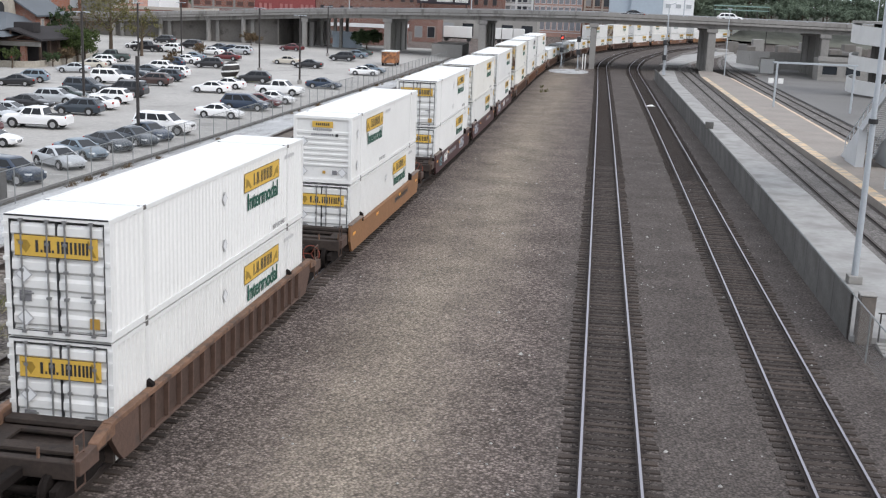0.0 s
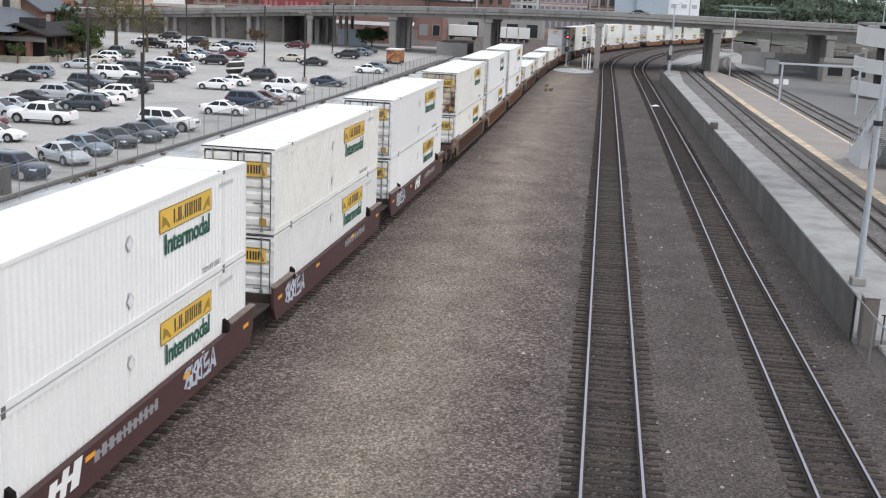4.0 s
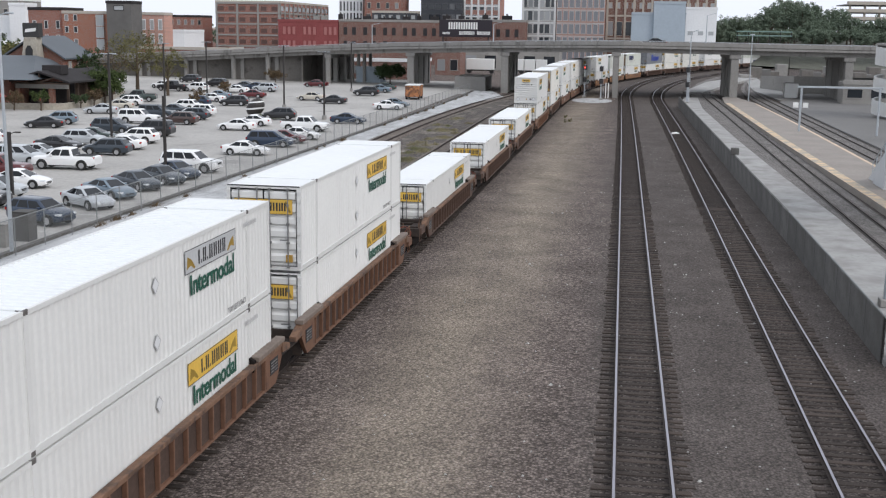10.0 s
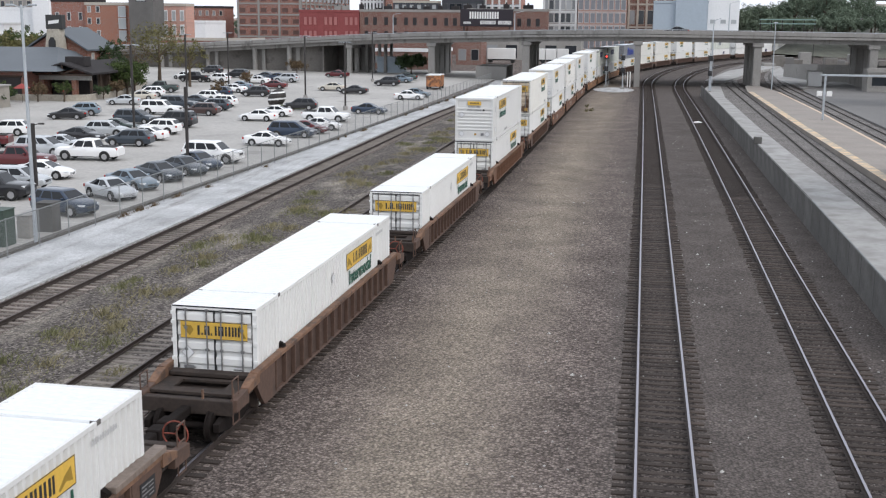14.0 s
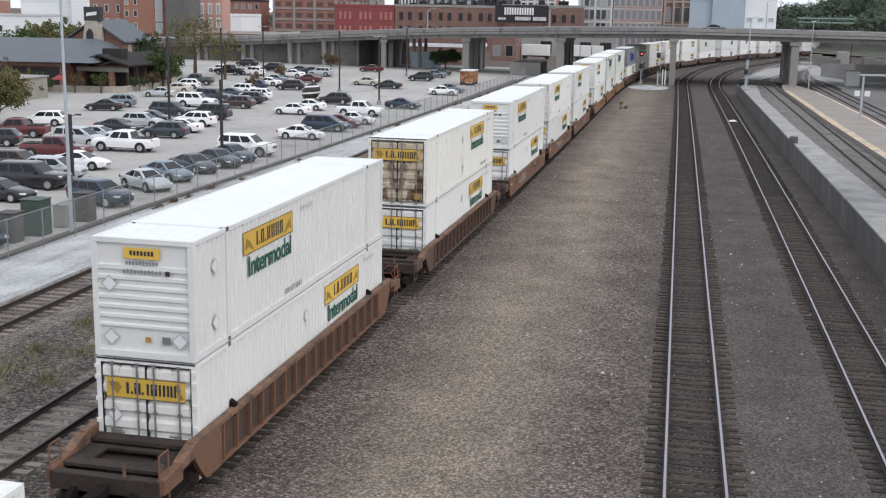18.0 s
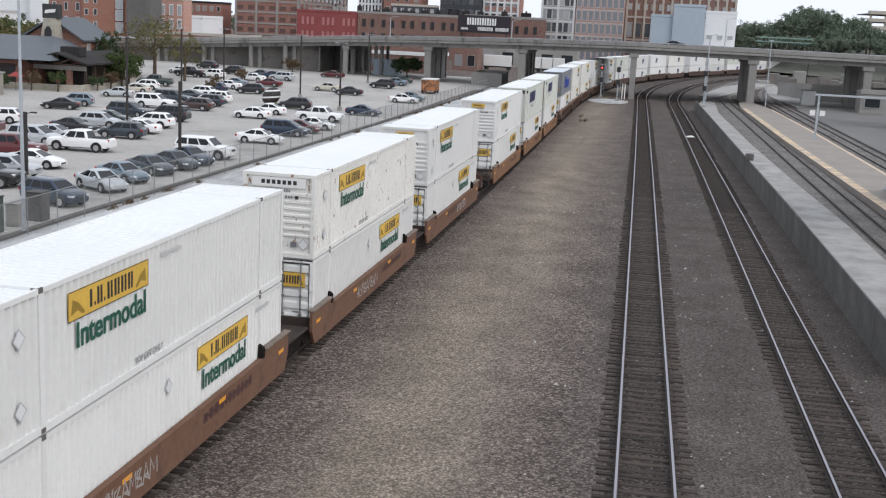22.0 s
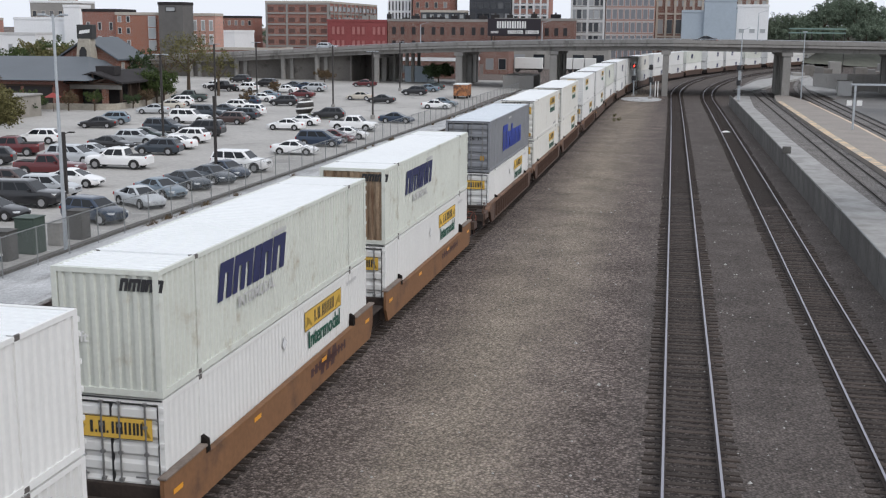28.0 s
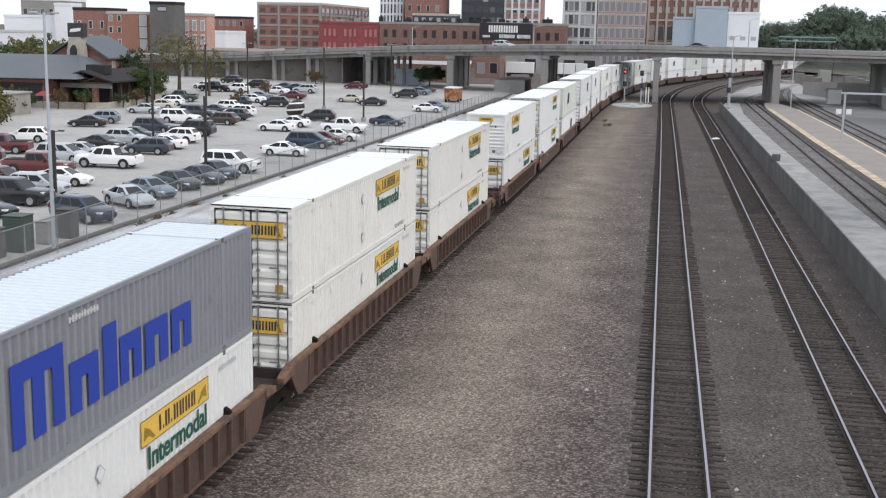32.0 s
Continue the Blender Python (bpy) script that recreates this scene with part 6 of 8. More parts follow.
def bay_lines():
    """Painted bay lines on the lot."""
    paintm = grain("worn_white_line", (0.55, 0.55, 0.53), 0.8, coarse=1.2, fine=6, var=0.2, bump=0)
    for x, y0, y1, step in ((-33.2, 46, 170, 3.0), (-46.5, 60, 142, 2.9), (-42.5, 118, 212, 3.0), (-60.5, 140, 200, 3.0)):
        y = y0
        g = Geo()
        while y < y1:
            xx = x - (y - 60) * (0.13 if x == -46.5 else 0.0)
            g.face(*[(p[0], p[1], p[2] + .006) for p in (on_lot(xx + a, y + b) for a, b in ((-2.4, -.05), (2.4, -.05), (2.4, .05), (-2.4, .05)))])
            y += step
        thing("bay_lines", "worn white painted bay lines on asphalt", "road marking", kind="structure", data=g.mesh("bay_lines", paintm))


def fence():
    f = thing("chain_link_fence", "grey galvanised chain-link fence along the car park", "fence", kind="structure")
    post = Geo().tube((0, 0, -.25), (0, 0, 1.85), .03, k=8).mesh("post", FENCE_STEEL)
    mesh_mat = chain_link()
    pts = []
    for (xa, ya), (xb, yb) in zip(FENCE, FENCE[1:]):
        n = max(1, round((yb - ya) / 3.0))
        pts += [(xa + (xb - xa) * i / n, ya + (yb - ya) * i / n) for i in range(n)]
    pts.append(FENCE[-1])
    for (xa, ya), (xb, yb) in zip(pts, pts[1:]):
        part("post", post, f, at=pose(xa, ya, 0))
    for (xa, ya), (xb, yb) in zip(FENCE, FENCE[1:]):
        part("mesh_panel", Geo().face((xa, ya, -.1), (xb, yb, -.1), (xb, yb, 1.78), (xa, ya, 1.78)).mesh("mesh_panel", mesh_mat), f)
        part("top_rail", Geo().tube((xa, ya, 1.8), (xb, yb, 1.8), .025, k=6).mesh("top_rail", FENCE_STEEL), f)
    # utility boxes behind the fence
    for x, y, w, h, c in ((-31.2, 55.5, 1.0, 1.7, PANEL), (-31.4, 53.6, .8, 1.3, CONCRETE), (-31.6, 51.4, 1.2, 2.0, grain("dark_green_box", (.06, .085, .07), .6, bump=0)), (-31.8, 49.4, 1.0, 1.6, PANEL)):
        u = thing("utility_cabinet", "weathered utility cabinet behind the fence", "utility box", "utility cabinets", at=pose(*on_lot(x, y)))
        part("body", Geo().box(-w / 2, w / 2, -w / 2, w / 2, 0, h).mesh("body", c, bevel=.03), u)
        part("lid", Geo().box(-w / 2 - .05, w / 2 + .05, -w / 2 - .05, w / 2 + .05, h, h + .06).mesh("lid", c, bevel=.02), u)
        part("door", Geo().box(-w / 2 + .08, w / 2 - .08, -w / 2 - .03, -w / 2, .1, h - .1).mesh("door", c, bevel=.01), u)


# ---- lamps, masts and signals ----


def lot_lamp(x, y, h, heads, pale=False):
    mat = POLE_PALE if pale else POLE_DARK
    lp = thing("lamp_post", "tall pale lamp post beside the fence" if pale else "dark square lamp post standing in the car park", "lamp post", "car park lamps", at=pose(x, y, 0))
    if not pale:
        lower(lp, y)
    if pale:
        part("pole", Geo().tube((0, 0, -.1), (0, 0, h), .11, .06, 12).mesh("pole", mat), lp)
    else:
        part("pole", Geo().box(-.1, .1, -.1, .1, -.1, h).mesh("pole", mat, bevel=.02), lp)
        part("base", Geo().tube((0, 0, -.1), (0, 0, .55), .3, k=14).mesh("base", CONCRETE, bevel=.02), lp)
    for k in range(heads):
        a = 2 * math.pi * k / max(heads, 1)
        c, s = math.cos(a), math.sin(a)
        arm = part("arm", Geo().tube((0, 0, h - .15), (c * .45, s * .45, h), .03, k=6).mesh("arm", mat), lp)
        part("lamp_head", Geo().box(-.2, .2, -.1, .1, -.06, .04).mesh("lamp_head", POLE_PALE if pale or heads > 2 else mat, bevel=.03), arm, at=pose(c * .6, s * .6, h, 0, 0, math.degrees(a)))


def signal_mast(x, y, h, heads, red):
    s = thing("railway_signal", "railway signal mast with black lamp heads and a red light", "railway signal", "railway signals", at=pose(x, y, -.2))
    part("mast", Geo().tube((0, 0, 0), (0, 0, h), .09, k=10).mesh("mast", POLE_PALE), s)
    part("base", Geo().box(-.35, .35, -.35, .35, 0, .4).mesh("base", CONCRETE, bevel=.03), s)
    part("ladder", Geo().box(.18, .21, .2, .23, .3, h).box(.45, .48, .2, .23, .3, h).mesh("ladder", POLE_PALE), s)
    for k, z in enumerate(heads):
        hd = part("signal_head", Geo().tube((0, -.2, z - .42), (0, -.2, z + .42), .34, k=14).mesh("signal_head", BLACK, bevel=.03), s)
        lit = red == k
        part("lens", Geo().tube((0, -.62, z), (0, -.5, z), .13, k=12).mesh("lens", RED_GLOW if lit else GLASS), hd)
        part("hood", Geo().tube((0, -.75, z + .02), (0, -.5, z + .02), .17, k=12).mesh("hood", BLACK), hd) if not lit else None


RED_GLOW = glow("lit_red_lens", (1.0, 0.05, 0.03), 4.0)


def track_signals():
    signal_mast(-6.5, 203, 5.9, (5.3, 3.2), 0)
    signal_mast(-3.5, 197, 5.9, (5.3, 3.2), -1)
    signal_mast(10.6, 191, 6.4, (5.6, 3.2), -1)
    pad = [(-4.9 + 3.4 * math.cos(2 * math.pi * k / 24), 195 + 6.5 * math.sin(2 * math.pi * k / 24)) for k in range(24)]
    slab("signal_pad", "pale crushed stone pad under the signals", "pavement", pad, -.22, -.17, WHITE_PATH)
    mast = thing("lamp_mast", "slim pale lamp mast beside the main line", "lamp post", at=pose(10.9, 192.5, -.2))
    part("pole", Geo().tube((0, 0, 0), (0, 0, 11.6), .13, .08).mesh("pole", POLE_PALE), mast)
    part("arm", Geo().tube((0, 0, 11.6), (1.1, 0, 12.0), .05).mesh("arm", POLE_PALE), mast)
    for x, y in ((-2.75, 203), (-2.3, 203)):
        b = thing("marker_post", "short white marker post beside the signals", "post", "marker posts", at=pose(x, y, -.2))
        part("post", Geo().box(-.09, .09, -.05, .05, 0, 2.6).mesh("post", WHITE_PRINT, bevel=.01), b)
        part("cap", Geo().box(-.11, .11, -.07, .07, 2.6, 2.68).mesh("cap", WHITE_PRINT), b)


# ---- station: stair tower, canopy, poles ----


def stair_tower():
    st = thing("stair_tower", "pale grey steel station staircase with a glazed upper landing", "staircase", kind="structure")
    pale = grain("pale_grey_steel", (.5, .52, .54), .5, coarse=.8, fine=8, var=.08, bump=0)
    x0, x1 = 19.6, 21.9
    a, b = (92.0, .3), (76.0, 8.6)
    for x in (x0, x1):
        part("stringer", Geo().loft([[(x - .08, a[0] + .8, a[1]), (x + .08, a[0] + .8, a[1]), (x + .08, a[0] - .6, a[1]), (x - .08, a[0] - .6, a[1])], [(x - .08, b[0] + .8, b[1] + .3), (x + .08, b[0] + .8, b[1] + .3), (x + .08, b[0] - .6, b[1] + .3), (x - .08, b[0] - .6, b[1] + .3)]]).mesh("stringer", pale), st)
        part("plinth", Geo().loft([[(x - .3, 90.2, .28), (x + .3, 90.2, .28), (x + .3, 86.5, .28), (x - .3, 86.5, .28)], [(x - .3, 90.2, 1.4), (x + .3, 90.2, 1.4), (x + .3, 86.5, 3.1), (x - .3, 86.5, 3.1)]]).mesh("plinth", pale), st)
        for k in range(14):
            f = k / 13
            y, z = a[0] + (b[0] - a[0]) * f, a[1] + (b[1] - a[1]) * f
            part("baluster", Geo().box(x - .03, x + .03, y - .03, y + .03, z, z + 1.35).mesh("baluster", POLE_PALE), st)
        part("handrail", Geo().tube((x, a[0], a[1] + 1.35), (x, b[0], b[1] + 1.35), .04).mesh("handrail", POLE_PALE), st)
    step = Geo().box(x0 + .1, x1 - .1, -.16, .16, -.04, 0).mesh("step", CONCRETE)
    for k in range(46):
        f = (k + .5) / 46
        part("step", step, st, at=pose(0, a[0] + (b[0] - a[0]) * f, a[1] + (b[1] - a[1]) * f + .1))
    part("landing", Geo().box(x0 - .6, x1 + 6, 68, 76.3, 8.4, 8.7).mesh("landing", pale, bevel=.03), st)
    for x, y in ((x0 - .5, 68.2), (x0 - .5, 76.1), (x1 + 5.8, 76.1), (x1 + 5.8, 68.2)):
        part("post", Geo().box(x - .12, x + .12, y - .12, y + .12, .28, 12.2).mesh("post", pale, bevel=.02), st)
    for x, y0, y1 in ((x0 - .5, 68.4, 76.0),):
        part("glazing", Geo().box(x - .02, x + .02, y0, y1, 8.9, 12).mesh("glazing", GLASS), st)
    part("roof", Geo().box(x0 - 1.0, x1 + 6.5, 67.5, 76.8, 12.2, 12.6).mesh("roof", pale, bevel=.04), st)


def canopy():
    c = thing("platform_canopy", "thin flat grey canopy frame on steel posts", "canopy", kind="structure")
    x0, y0, z = 20.6, 137.0, 5.3
    part("beam", Geo().box(x0 - .5, x0 + 9.0, y0 - .1, y0 + .1, z, z + .22).mesh("beam", POLE_PALE, bevel=.02), c)
    for x in (x0, x0 + 8.7):
        part("post", Geo().box(x - .11, x + .11, y0 - .11, y0 + .11, -.1, z).mesh("post", POLE_PALE, bevel=.02), c)
    for x in (x0 - .55, x0 + .55):
        part("sign_board", Geo().box(x - .3, x + .3, y0 - .05, y0 + .05, 3.0, 3.6).mesh("sign_board", WHITE_PRINT, bevel=.02), c)
    for x in (21.0,):
        l = thing("platform_lamp", "slim grey lamp column on the platform", "street lamp", "platform lamps", at=pose(x, 196, .28))
        part("pole", Geo().tube((0, 0, 0), (0, 0, 10.8), .1, .06).mesh("pole", POLE_PALE), l)
        part("lamp_head", Geo().box(-.35, .35, -.18, .18, 10.8, 10.98).mesh("lamp_head", POLE_PALE, bevel=.04), l)


def tall_pole():
    p = thing("lamp_post", "tall pale blue-grey lamp post beside the barrier", "lamp post", at=pose(11.6, 49.6, 0))
    part("pole", Geo().tube((0, 0, 0), (0, 0, 13.5), .15, .09, 14).mesh("pole", POLE_PALE), p)
    part("base", Geo().box(-.3, .3, -.3, .3, 0, .35).mesh("base", CONCRETE, bevel=.03), p)
    part("clamp", Geo().tube((0, 0, 6.9), (0, 0, 7.1), .2, k=14).mesh("clamp", GASKET), p)
    part("lamp_head", Geo().box(-.6, .6, -.2, .2, 13.5, 13.7).mesh("lamp_head", POLE_PALE, bevel=.04), p)


def spiral_ramp():
    """Curved pale balustrade bands of a car park ramp behind the station."""
    r = thing("spiral_ramp", "pale curved concrete bands of a spiral ramp", "ramp", kind="structure")
    cx, cy, R = 41.5, 168, 6.5
    band = grain("pale_band", (.56, .56, .55), .8, var=.1, bump=0)
    for z0, h in ((7.6, 2.5), (4.0, 1.9), (.8, 1.9)):
        g = Geo()
        rings = []
        for i in range(25):
            a = math.pi * (0.75 + 1.1 * i / 24)
            zz = z0 - 1.2 * (i / 24)
            rings.append([(cx + R * math.cos(a), cy + R * math.sin(a), zz), (cx + (R - .3) * math.cos(a), cy + (R - .3) * math.sin(a), zz), (cx + (R - .3) * math.cos(a), cy + (R - .3) * math.sin(a), zz + h), (cx + R * math.cos(a), cy + R * math.sin(a), zz + h)])
        part("band", g.loft(rings).mesh("band", band), r)
    part("core", Geo().tube((cx, cy, -.1), (cx, cy, 10), 3.6, k=20).mesh("core", grain("dark_core", (.07, .065, .06), .9)), r)
    part("roof", Geo().tube((cx, cy, 10), (cx, cy, 10.3), R, k=28).mesh("roof", CONCRETE), r)


# ---- buildings ----


def brick(name, rgb, joint=(.3, .27, .25)):
    """Brick courses at their real size on a facade."""
    m = grain(name, rgb, .9, coarse=.15, fine=1.2, var=.18, bump=0)
    N, L = m.node_tree.nodes, m.node_tree.links
    b = N["Principled BSDF"]
    src = b.inputs["Base Color"].links[0].from_socket
    tc = N.new("ShaderNodeTexCoord")
    mp = N.new("ShaderNodeMapping")
    mp.inputs["Rotation"].default_value = (radians(90), 0, 0)
    L.new(tc.outputs["Object"], mp.inputs["Vector"])
    t = N.new("ShaderNodeTexBrick")
    t.inputs["Scale"].default_value, t.inputs["Brick Width"].default_value, t.inputs["Row Height"].default_value, t.inputs["Mortar Size"].default_value = 1.0, .22, .075, .008
    t.inputs["Color2"].default_value = (*(c * .8 for c in rgb), 1)
    t.inputs["Mortar"].default_value = (*joint, 1)
    L.new(mp.outputs[0], t.inputs["Vector"])
    L.new(src, t.inputs["Color1"])
    L.new(t.outputs["Color"], b.inputs["Base Color"])
    return m


# facade bricks, raised in tone to hold the pale distance haze
RED_BRICK = brick("red_brown_brick", (.3, .12, .088))
BROWN_BRICK = brick("dark_brown_brick", (.2, .09, .068))
ORANGE_BRICK = brick("orange_brick", (.36, .135, .08))
PINK_BRICK = brick("pale_red_brick", (.44, .21, .165))
PALE_FRAME = grain("pale_concrete_frame", (.56, .56, .56), .85, coarse=.2, fine=2, var=.12, bump=0)
LILAC_PANE = plain("grey_loft_glass", (.2, .205, .225), .25, 0, .5)
ROSE_BRICK = brick("rose_loft_brick", (.45, .25, .2))
# rose brick with sunlight and haze painted into its colour
SUNLIT_ROSE = brick("sunlit_rose_brick", (.62, .34, .27))
PAINTED_RED = grain("faded_red_paint", (.26, .07, .07), .85, coarse=.2, fine=2, var=.2, bump=0)
FACED = grain("buff_stone", (.45, .41, .36), .85, coarse=.2, fine=2, var=.12, bump=0)
WHITE_WALL = grain("white_render_wall", (.78, .79, .8), .85, coarse=.1, fine=2, var=.08, bump=0)
BLUE_PANEL = grain("blue_grey_metal_cladding", (.37, .43, .49), .6, coarse=.1, fine=1.5, var=.08, bump=0)
DARK_GLASS = grain("dark_curtain_wall", (.05, .055, .065), .3, coarse=.2, fine=1, var=.2, bump=0)
SLATE = grain("blue_grey_roof_sheet", (.095, .108, .122), .6, coarse=.2, fine=3, var=.12, bump=0)
DARK_SHEET = grain("dark_roof_sheet", (.04, .037, .038), .9, spec=.15, coarse=.3, fine=3, var=.2, bump=0)
PANE = plain("facade_glass", (.04, .05, .06), .12, 0, .7)
N, L = PANE.node_tree.nodes, PANE.node_tree.links
info = N.new("ShaderNodeObjectInfo")  # blinds drawn in some windows
drawn = N.new("ShaderNodeValToRGB")
drawn.color_ramp.elements[0].color, drawn.color_ramp.elements[1].color = (.02, .024, .03, 1), (.34, .35, .36, 1)
drawn.color_ramp.elements[0].position, drawn.color_ramp.elements[1].position = .45, .95
L.new(info.outputs["Random"], drawn.inputs[0])
L.new(drawn.outputs[0], N["Principled BSDF"].inputs["Base Color"])
PALE_PANE = plain("pale_blind_glass", (.4, .42, .43), .3)
WINDOWS = {}


def window_mesh(w, h, frame, arch=False, pane=PANE):
    key = (w, h, frame.name, arch, pane.name)
    if key not in WINDOWS:
        t = .34 if arch else .16
        ring = lambda e, y, top: [(-w / 2 - e, y, -e), (w / 2 + e, y, -e), (w / 2 + e, y, h + top), (-w / 2 - e, y, h + top)]
        g = Geo().loft([ring(.12, .05, t), ring(.12, -.12, t), ring(0, -.12, 0), ring(0, -.02, 0)])
        slots = [0] * 12 + [0, 1]
        WINDOWS[key] = g.mesh("window", frame, pane, slots=slots)
    return WINDOWS[key]


def building(label, x0, x1, y0, y1, z1, wall, rows=(), frame=None, side_rows=(), parapet=None, z0=-.3, grid=None, name="building"):
    """A block; rows: (z, count, width, height, arched, pane) of windows on the front, side_rows the same on the +x side; grid: pilasters and bands."""
    b = thing(name, label, "building", "city buildings")
    part("wall", Geo().box(x0, x1, y0, y1, z0, z1).mesh("wall", wall), b)
    part("roof", Geo().box(x0 + .3, x1 - .3, y0 + .3, y1 - .3, z1, z1 + .1).mesh("roof", DARK_ROAD), b)
    part("parapet", Geo().box(x0 - .15, x1 + .15, y0 - .15, y0 + .25, z1 - .45, z1 + .35).mesh("parapet", parapet or FACED, bevel=.03), b)
    part("parapet", Geo().box(x1 - .2, x1 + .15, y0 + .25, y1, z1 - .45, z1 + .35).mesh("parapet", parapet or FACED, bevel=.03), b)
    for spec in rows:
        z, n, w, h = spec[:4]
        me = window_mesh(w, h, frame or FACED, len(spec) > 4 and spec[4], spec[5] if len(spec) > 5 else PANE)
        for k in range(n):
            part("window", me, b, at=pose(x0 + (x1 - x0) * (k + .5) / n, y0, z))
    for spec in side_rows:
        z, n, w, h = spec[:4]
        me = window_mesh(w, h, frame or FACED)
        for k in range(n):
            part("window", me, b, at=pose(x1, y0 + (y1 - y0) * (k + .5) / n, z, 0, 0, 90))
    if grid:
        cols, zs, gm = grid
        pil = Geo().box(-.35, .35, -.3, 0, z0, z1 - .46).mesh("pilaster", gm)
        for k in range(cols + 1):
            part("pilaster", pil, b, at=pose(x0 + .36 + (x1 - x0 - .72) * k / cols, y0, 0))
        for z in zs:
            part("band", Geo().box(x0, x1, y0 - .24, y0, z - .3, z + .3).mesh("band", gm), b)
    return b


def city():
    storeys = lambda n, z, step, cnt, w, h, arch=False, pane=PANE: [(z + k * step, cnt, w, h, arch, pane) for k in range(n)]
    ware = building("brick warehouse with pale concrete frame and broad windows", -146, -122, 400, 468, 20, RED_BRICK, storeys(5, 1.2, 3.9, 6, 2.2, 1.5, False, plain("brown_tinted_pane", (.11, .06, .05), .3)), RED_BRICK, side_rows=[(1.2 + 3.9 * k, 12, 3.6, 1.7) for k in range(5)], grid=(3, (4.3, 8.2, 12.1, 16.0, 19.4), CONCRETE))
    for z in (4.3, 8.2, 12.1, 16.0):
        part("band", Geo().box(-122, -121.75, 400, 468, z - .3, z + .3).mesh("band", CONCRETE), ware)
    for k in range(13):
        part("pilaster", Geo().box(-122, -121.7, 400 + k * 5.6, 400.6 + k * 5.6, 0, 19.5).mesh("pilaster", CONCRETE), ware)
    red = building("faded red painted brick workshop with pale boarded windows", -113.5, -93, 370, 395, 13.4, PAINTED_RED, (), PAINTED_RED, parapet=PAINTED_RED)
    boarded = window_mesh(1.0, 2.5, PAINTED_RED, True, plain("boarded_pink", (.4, .17, .16), .8))
    for z in (4.4, 8.9):
        for k in range(9):
            part("window", boarded, red, at=pose(-111.4 + (k // 3) * 7.0 + (k % 3) * 1.65, 370, z))
    for label, x0, n, x1 in (("long dark brick warehouse with arched windows", -92.8, 5, -57.5), ("dark brick warehouse behind a billboard", -57.3, 4, -31.5)):
        w = building(label, x0, x1, 370 if n == 5 else 372, 395, 13.7 + .5 * (n == 4), BROWN_BRICK, (), BROWN_BRICK, parapet=CONCRETE)
        me = window_mesh(1.3, 2.5, BROWN_BRICK, True, plain("black_arched_pane", (.02, .018, .02), .3))
        for z in (4.6, 9.0):
            for k in range(2 * n):
                part("window", me, w, at=pose(x0 + 2.2 + (k // 2) * (x1 - x0 - 2) / n + (k % 2) * 2.9, 370 if n == 5 else 372, z))
        for k in range(n + 1):
            part("pilaster", Geo().box(x0 + .1 + k * (x1 - x0 - .8) / n, x0 + .6 + k * (x1 - x0 - .8) / n, (370 if n == 5 else 372) - .12, 372.1 if n == 4 else 370.1, 0, 13).mesh("pilaster", BROWN_BRICK), w)
    bits = random.Random(4)
    for k in range(16):
        x = -110 + k * 4.6 + bits.uniform(-1, 1)
        h = bits.uniform(.8, 2.4)
        w = bits.uniform(1.2, 3.4)
        b = thing("rooftop_unit", "grey rooftop ventilation box on a warehouse roof", "roof unit", "rooftop units", at=pose(x, 378 + bits.uniform(0, 10), 13.5 + .25 * (x > -57)))
        part("casing", Geo().box(0, w, 0, 2, 0, h).mesh("casing", bits.choice((CONCRETE, DARK_SHEET, DARK_SHEET, WHITE_WALL)), bevel=.05), b)
        part("cowl", Geo().tube((w / 2, 1, h), (w / 2, 1, h + .6), .3, k=10).mesh("cowl", POLE_DARK), b)
    bb = thing("billboard", "dark blue-black billboard with white bars of lettering", "billboard", "", at=pose(-58.4, 364, 8.9))
    part("board", Geo().box(0, 17, 0, .3, 0, 5.4).mesh("board", plain("dark_plum_board", (.022, .017, .024), .6), bevel=.03), bb)
    for x, w, n, z0, z1 in ((3.0, 9.6, 6, 2.4, 4.6), (6.5, 10.0, 14, .7, 1.8), (1.1, 2.4, 5, .8, 1.5)):
        g = Geo()
        for k in range(n):
            a, c = x + k * w / n, w / n
            if k == 7:
                continue
            g.box(a, a + c * .36, -.03, 0, z0, z1).box(a + c * .5, a + c * .82, -.03, 0, z0, z1)
        part("lettering_bar", g.mesh("lettering_bar", WHITE_PRINT), bb)
    part("post", Geo().box(1, 1.4, .3, .7, -8.9, 5.2).box(15.6, 16, .3, .7, -8.9, 5.2).mesh("post", POLE_DARK), bb)
    building("white ribbed tower block far behind the warehouses", -107.7, -98.5, 430, 442, 32, WHITE_WALL, storeys(6, 5, 4.2, 7, .6, 3.4), WHITE_WALL, parapet=WHITE_WALL)
    building("brick stair tower above the warehouses", -96.7, -82.6, 425, 440, 27, RED_BRICK, storeys(5, 6, 4.2, 4, 1.1, 2.0), FACED)
    building("small dark rooftop plant house", -88, -72, 399, 405, 17, DARK_GLASS, [(14.6, 6, 1.2, 1.2, False, PALE_PANE)], CONCRETE)
    building("dark glazed office tower", -76.4, -60.5, 432, 450, 40, DARK_GLASS, storeys(9, 3, 3.9, 6, 1.9, 2.0), plain("dark_mullion", (.09, .09, .1), .4))
    building("pale office tower with brick infill and square windows", -60.3, -46.6, 434, 450, 40, PINK_BRICK, storeys(9, 3, 3.9, 5, 1.5, 1.9), PALE_FRAME, grid=(5, tuple(4.4 + 3.9 * k for k in range(9)), WHITE_WALL))
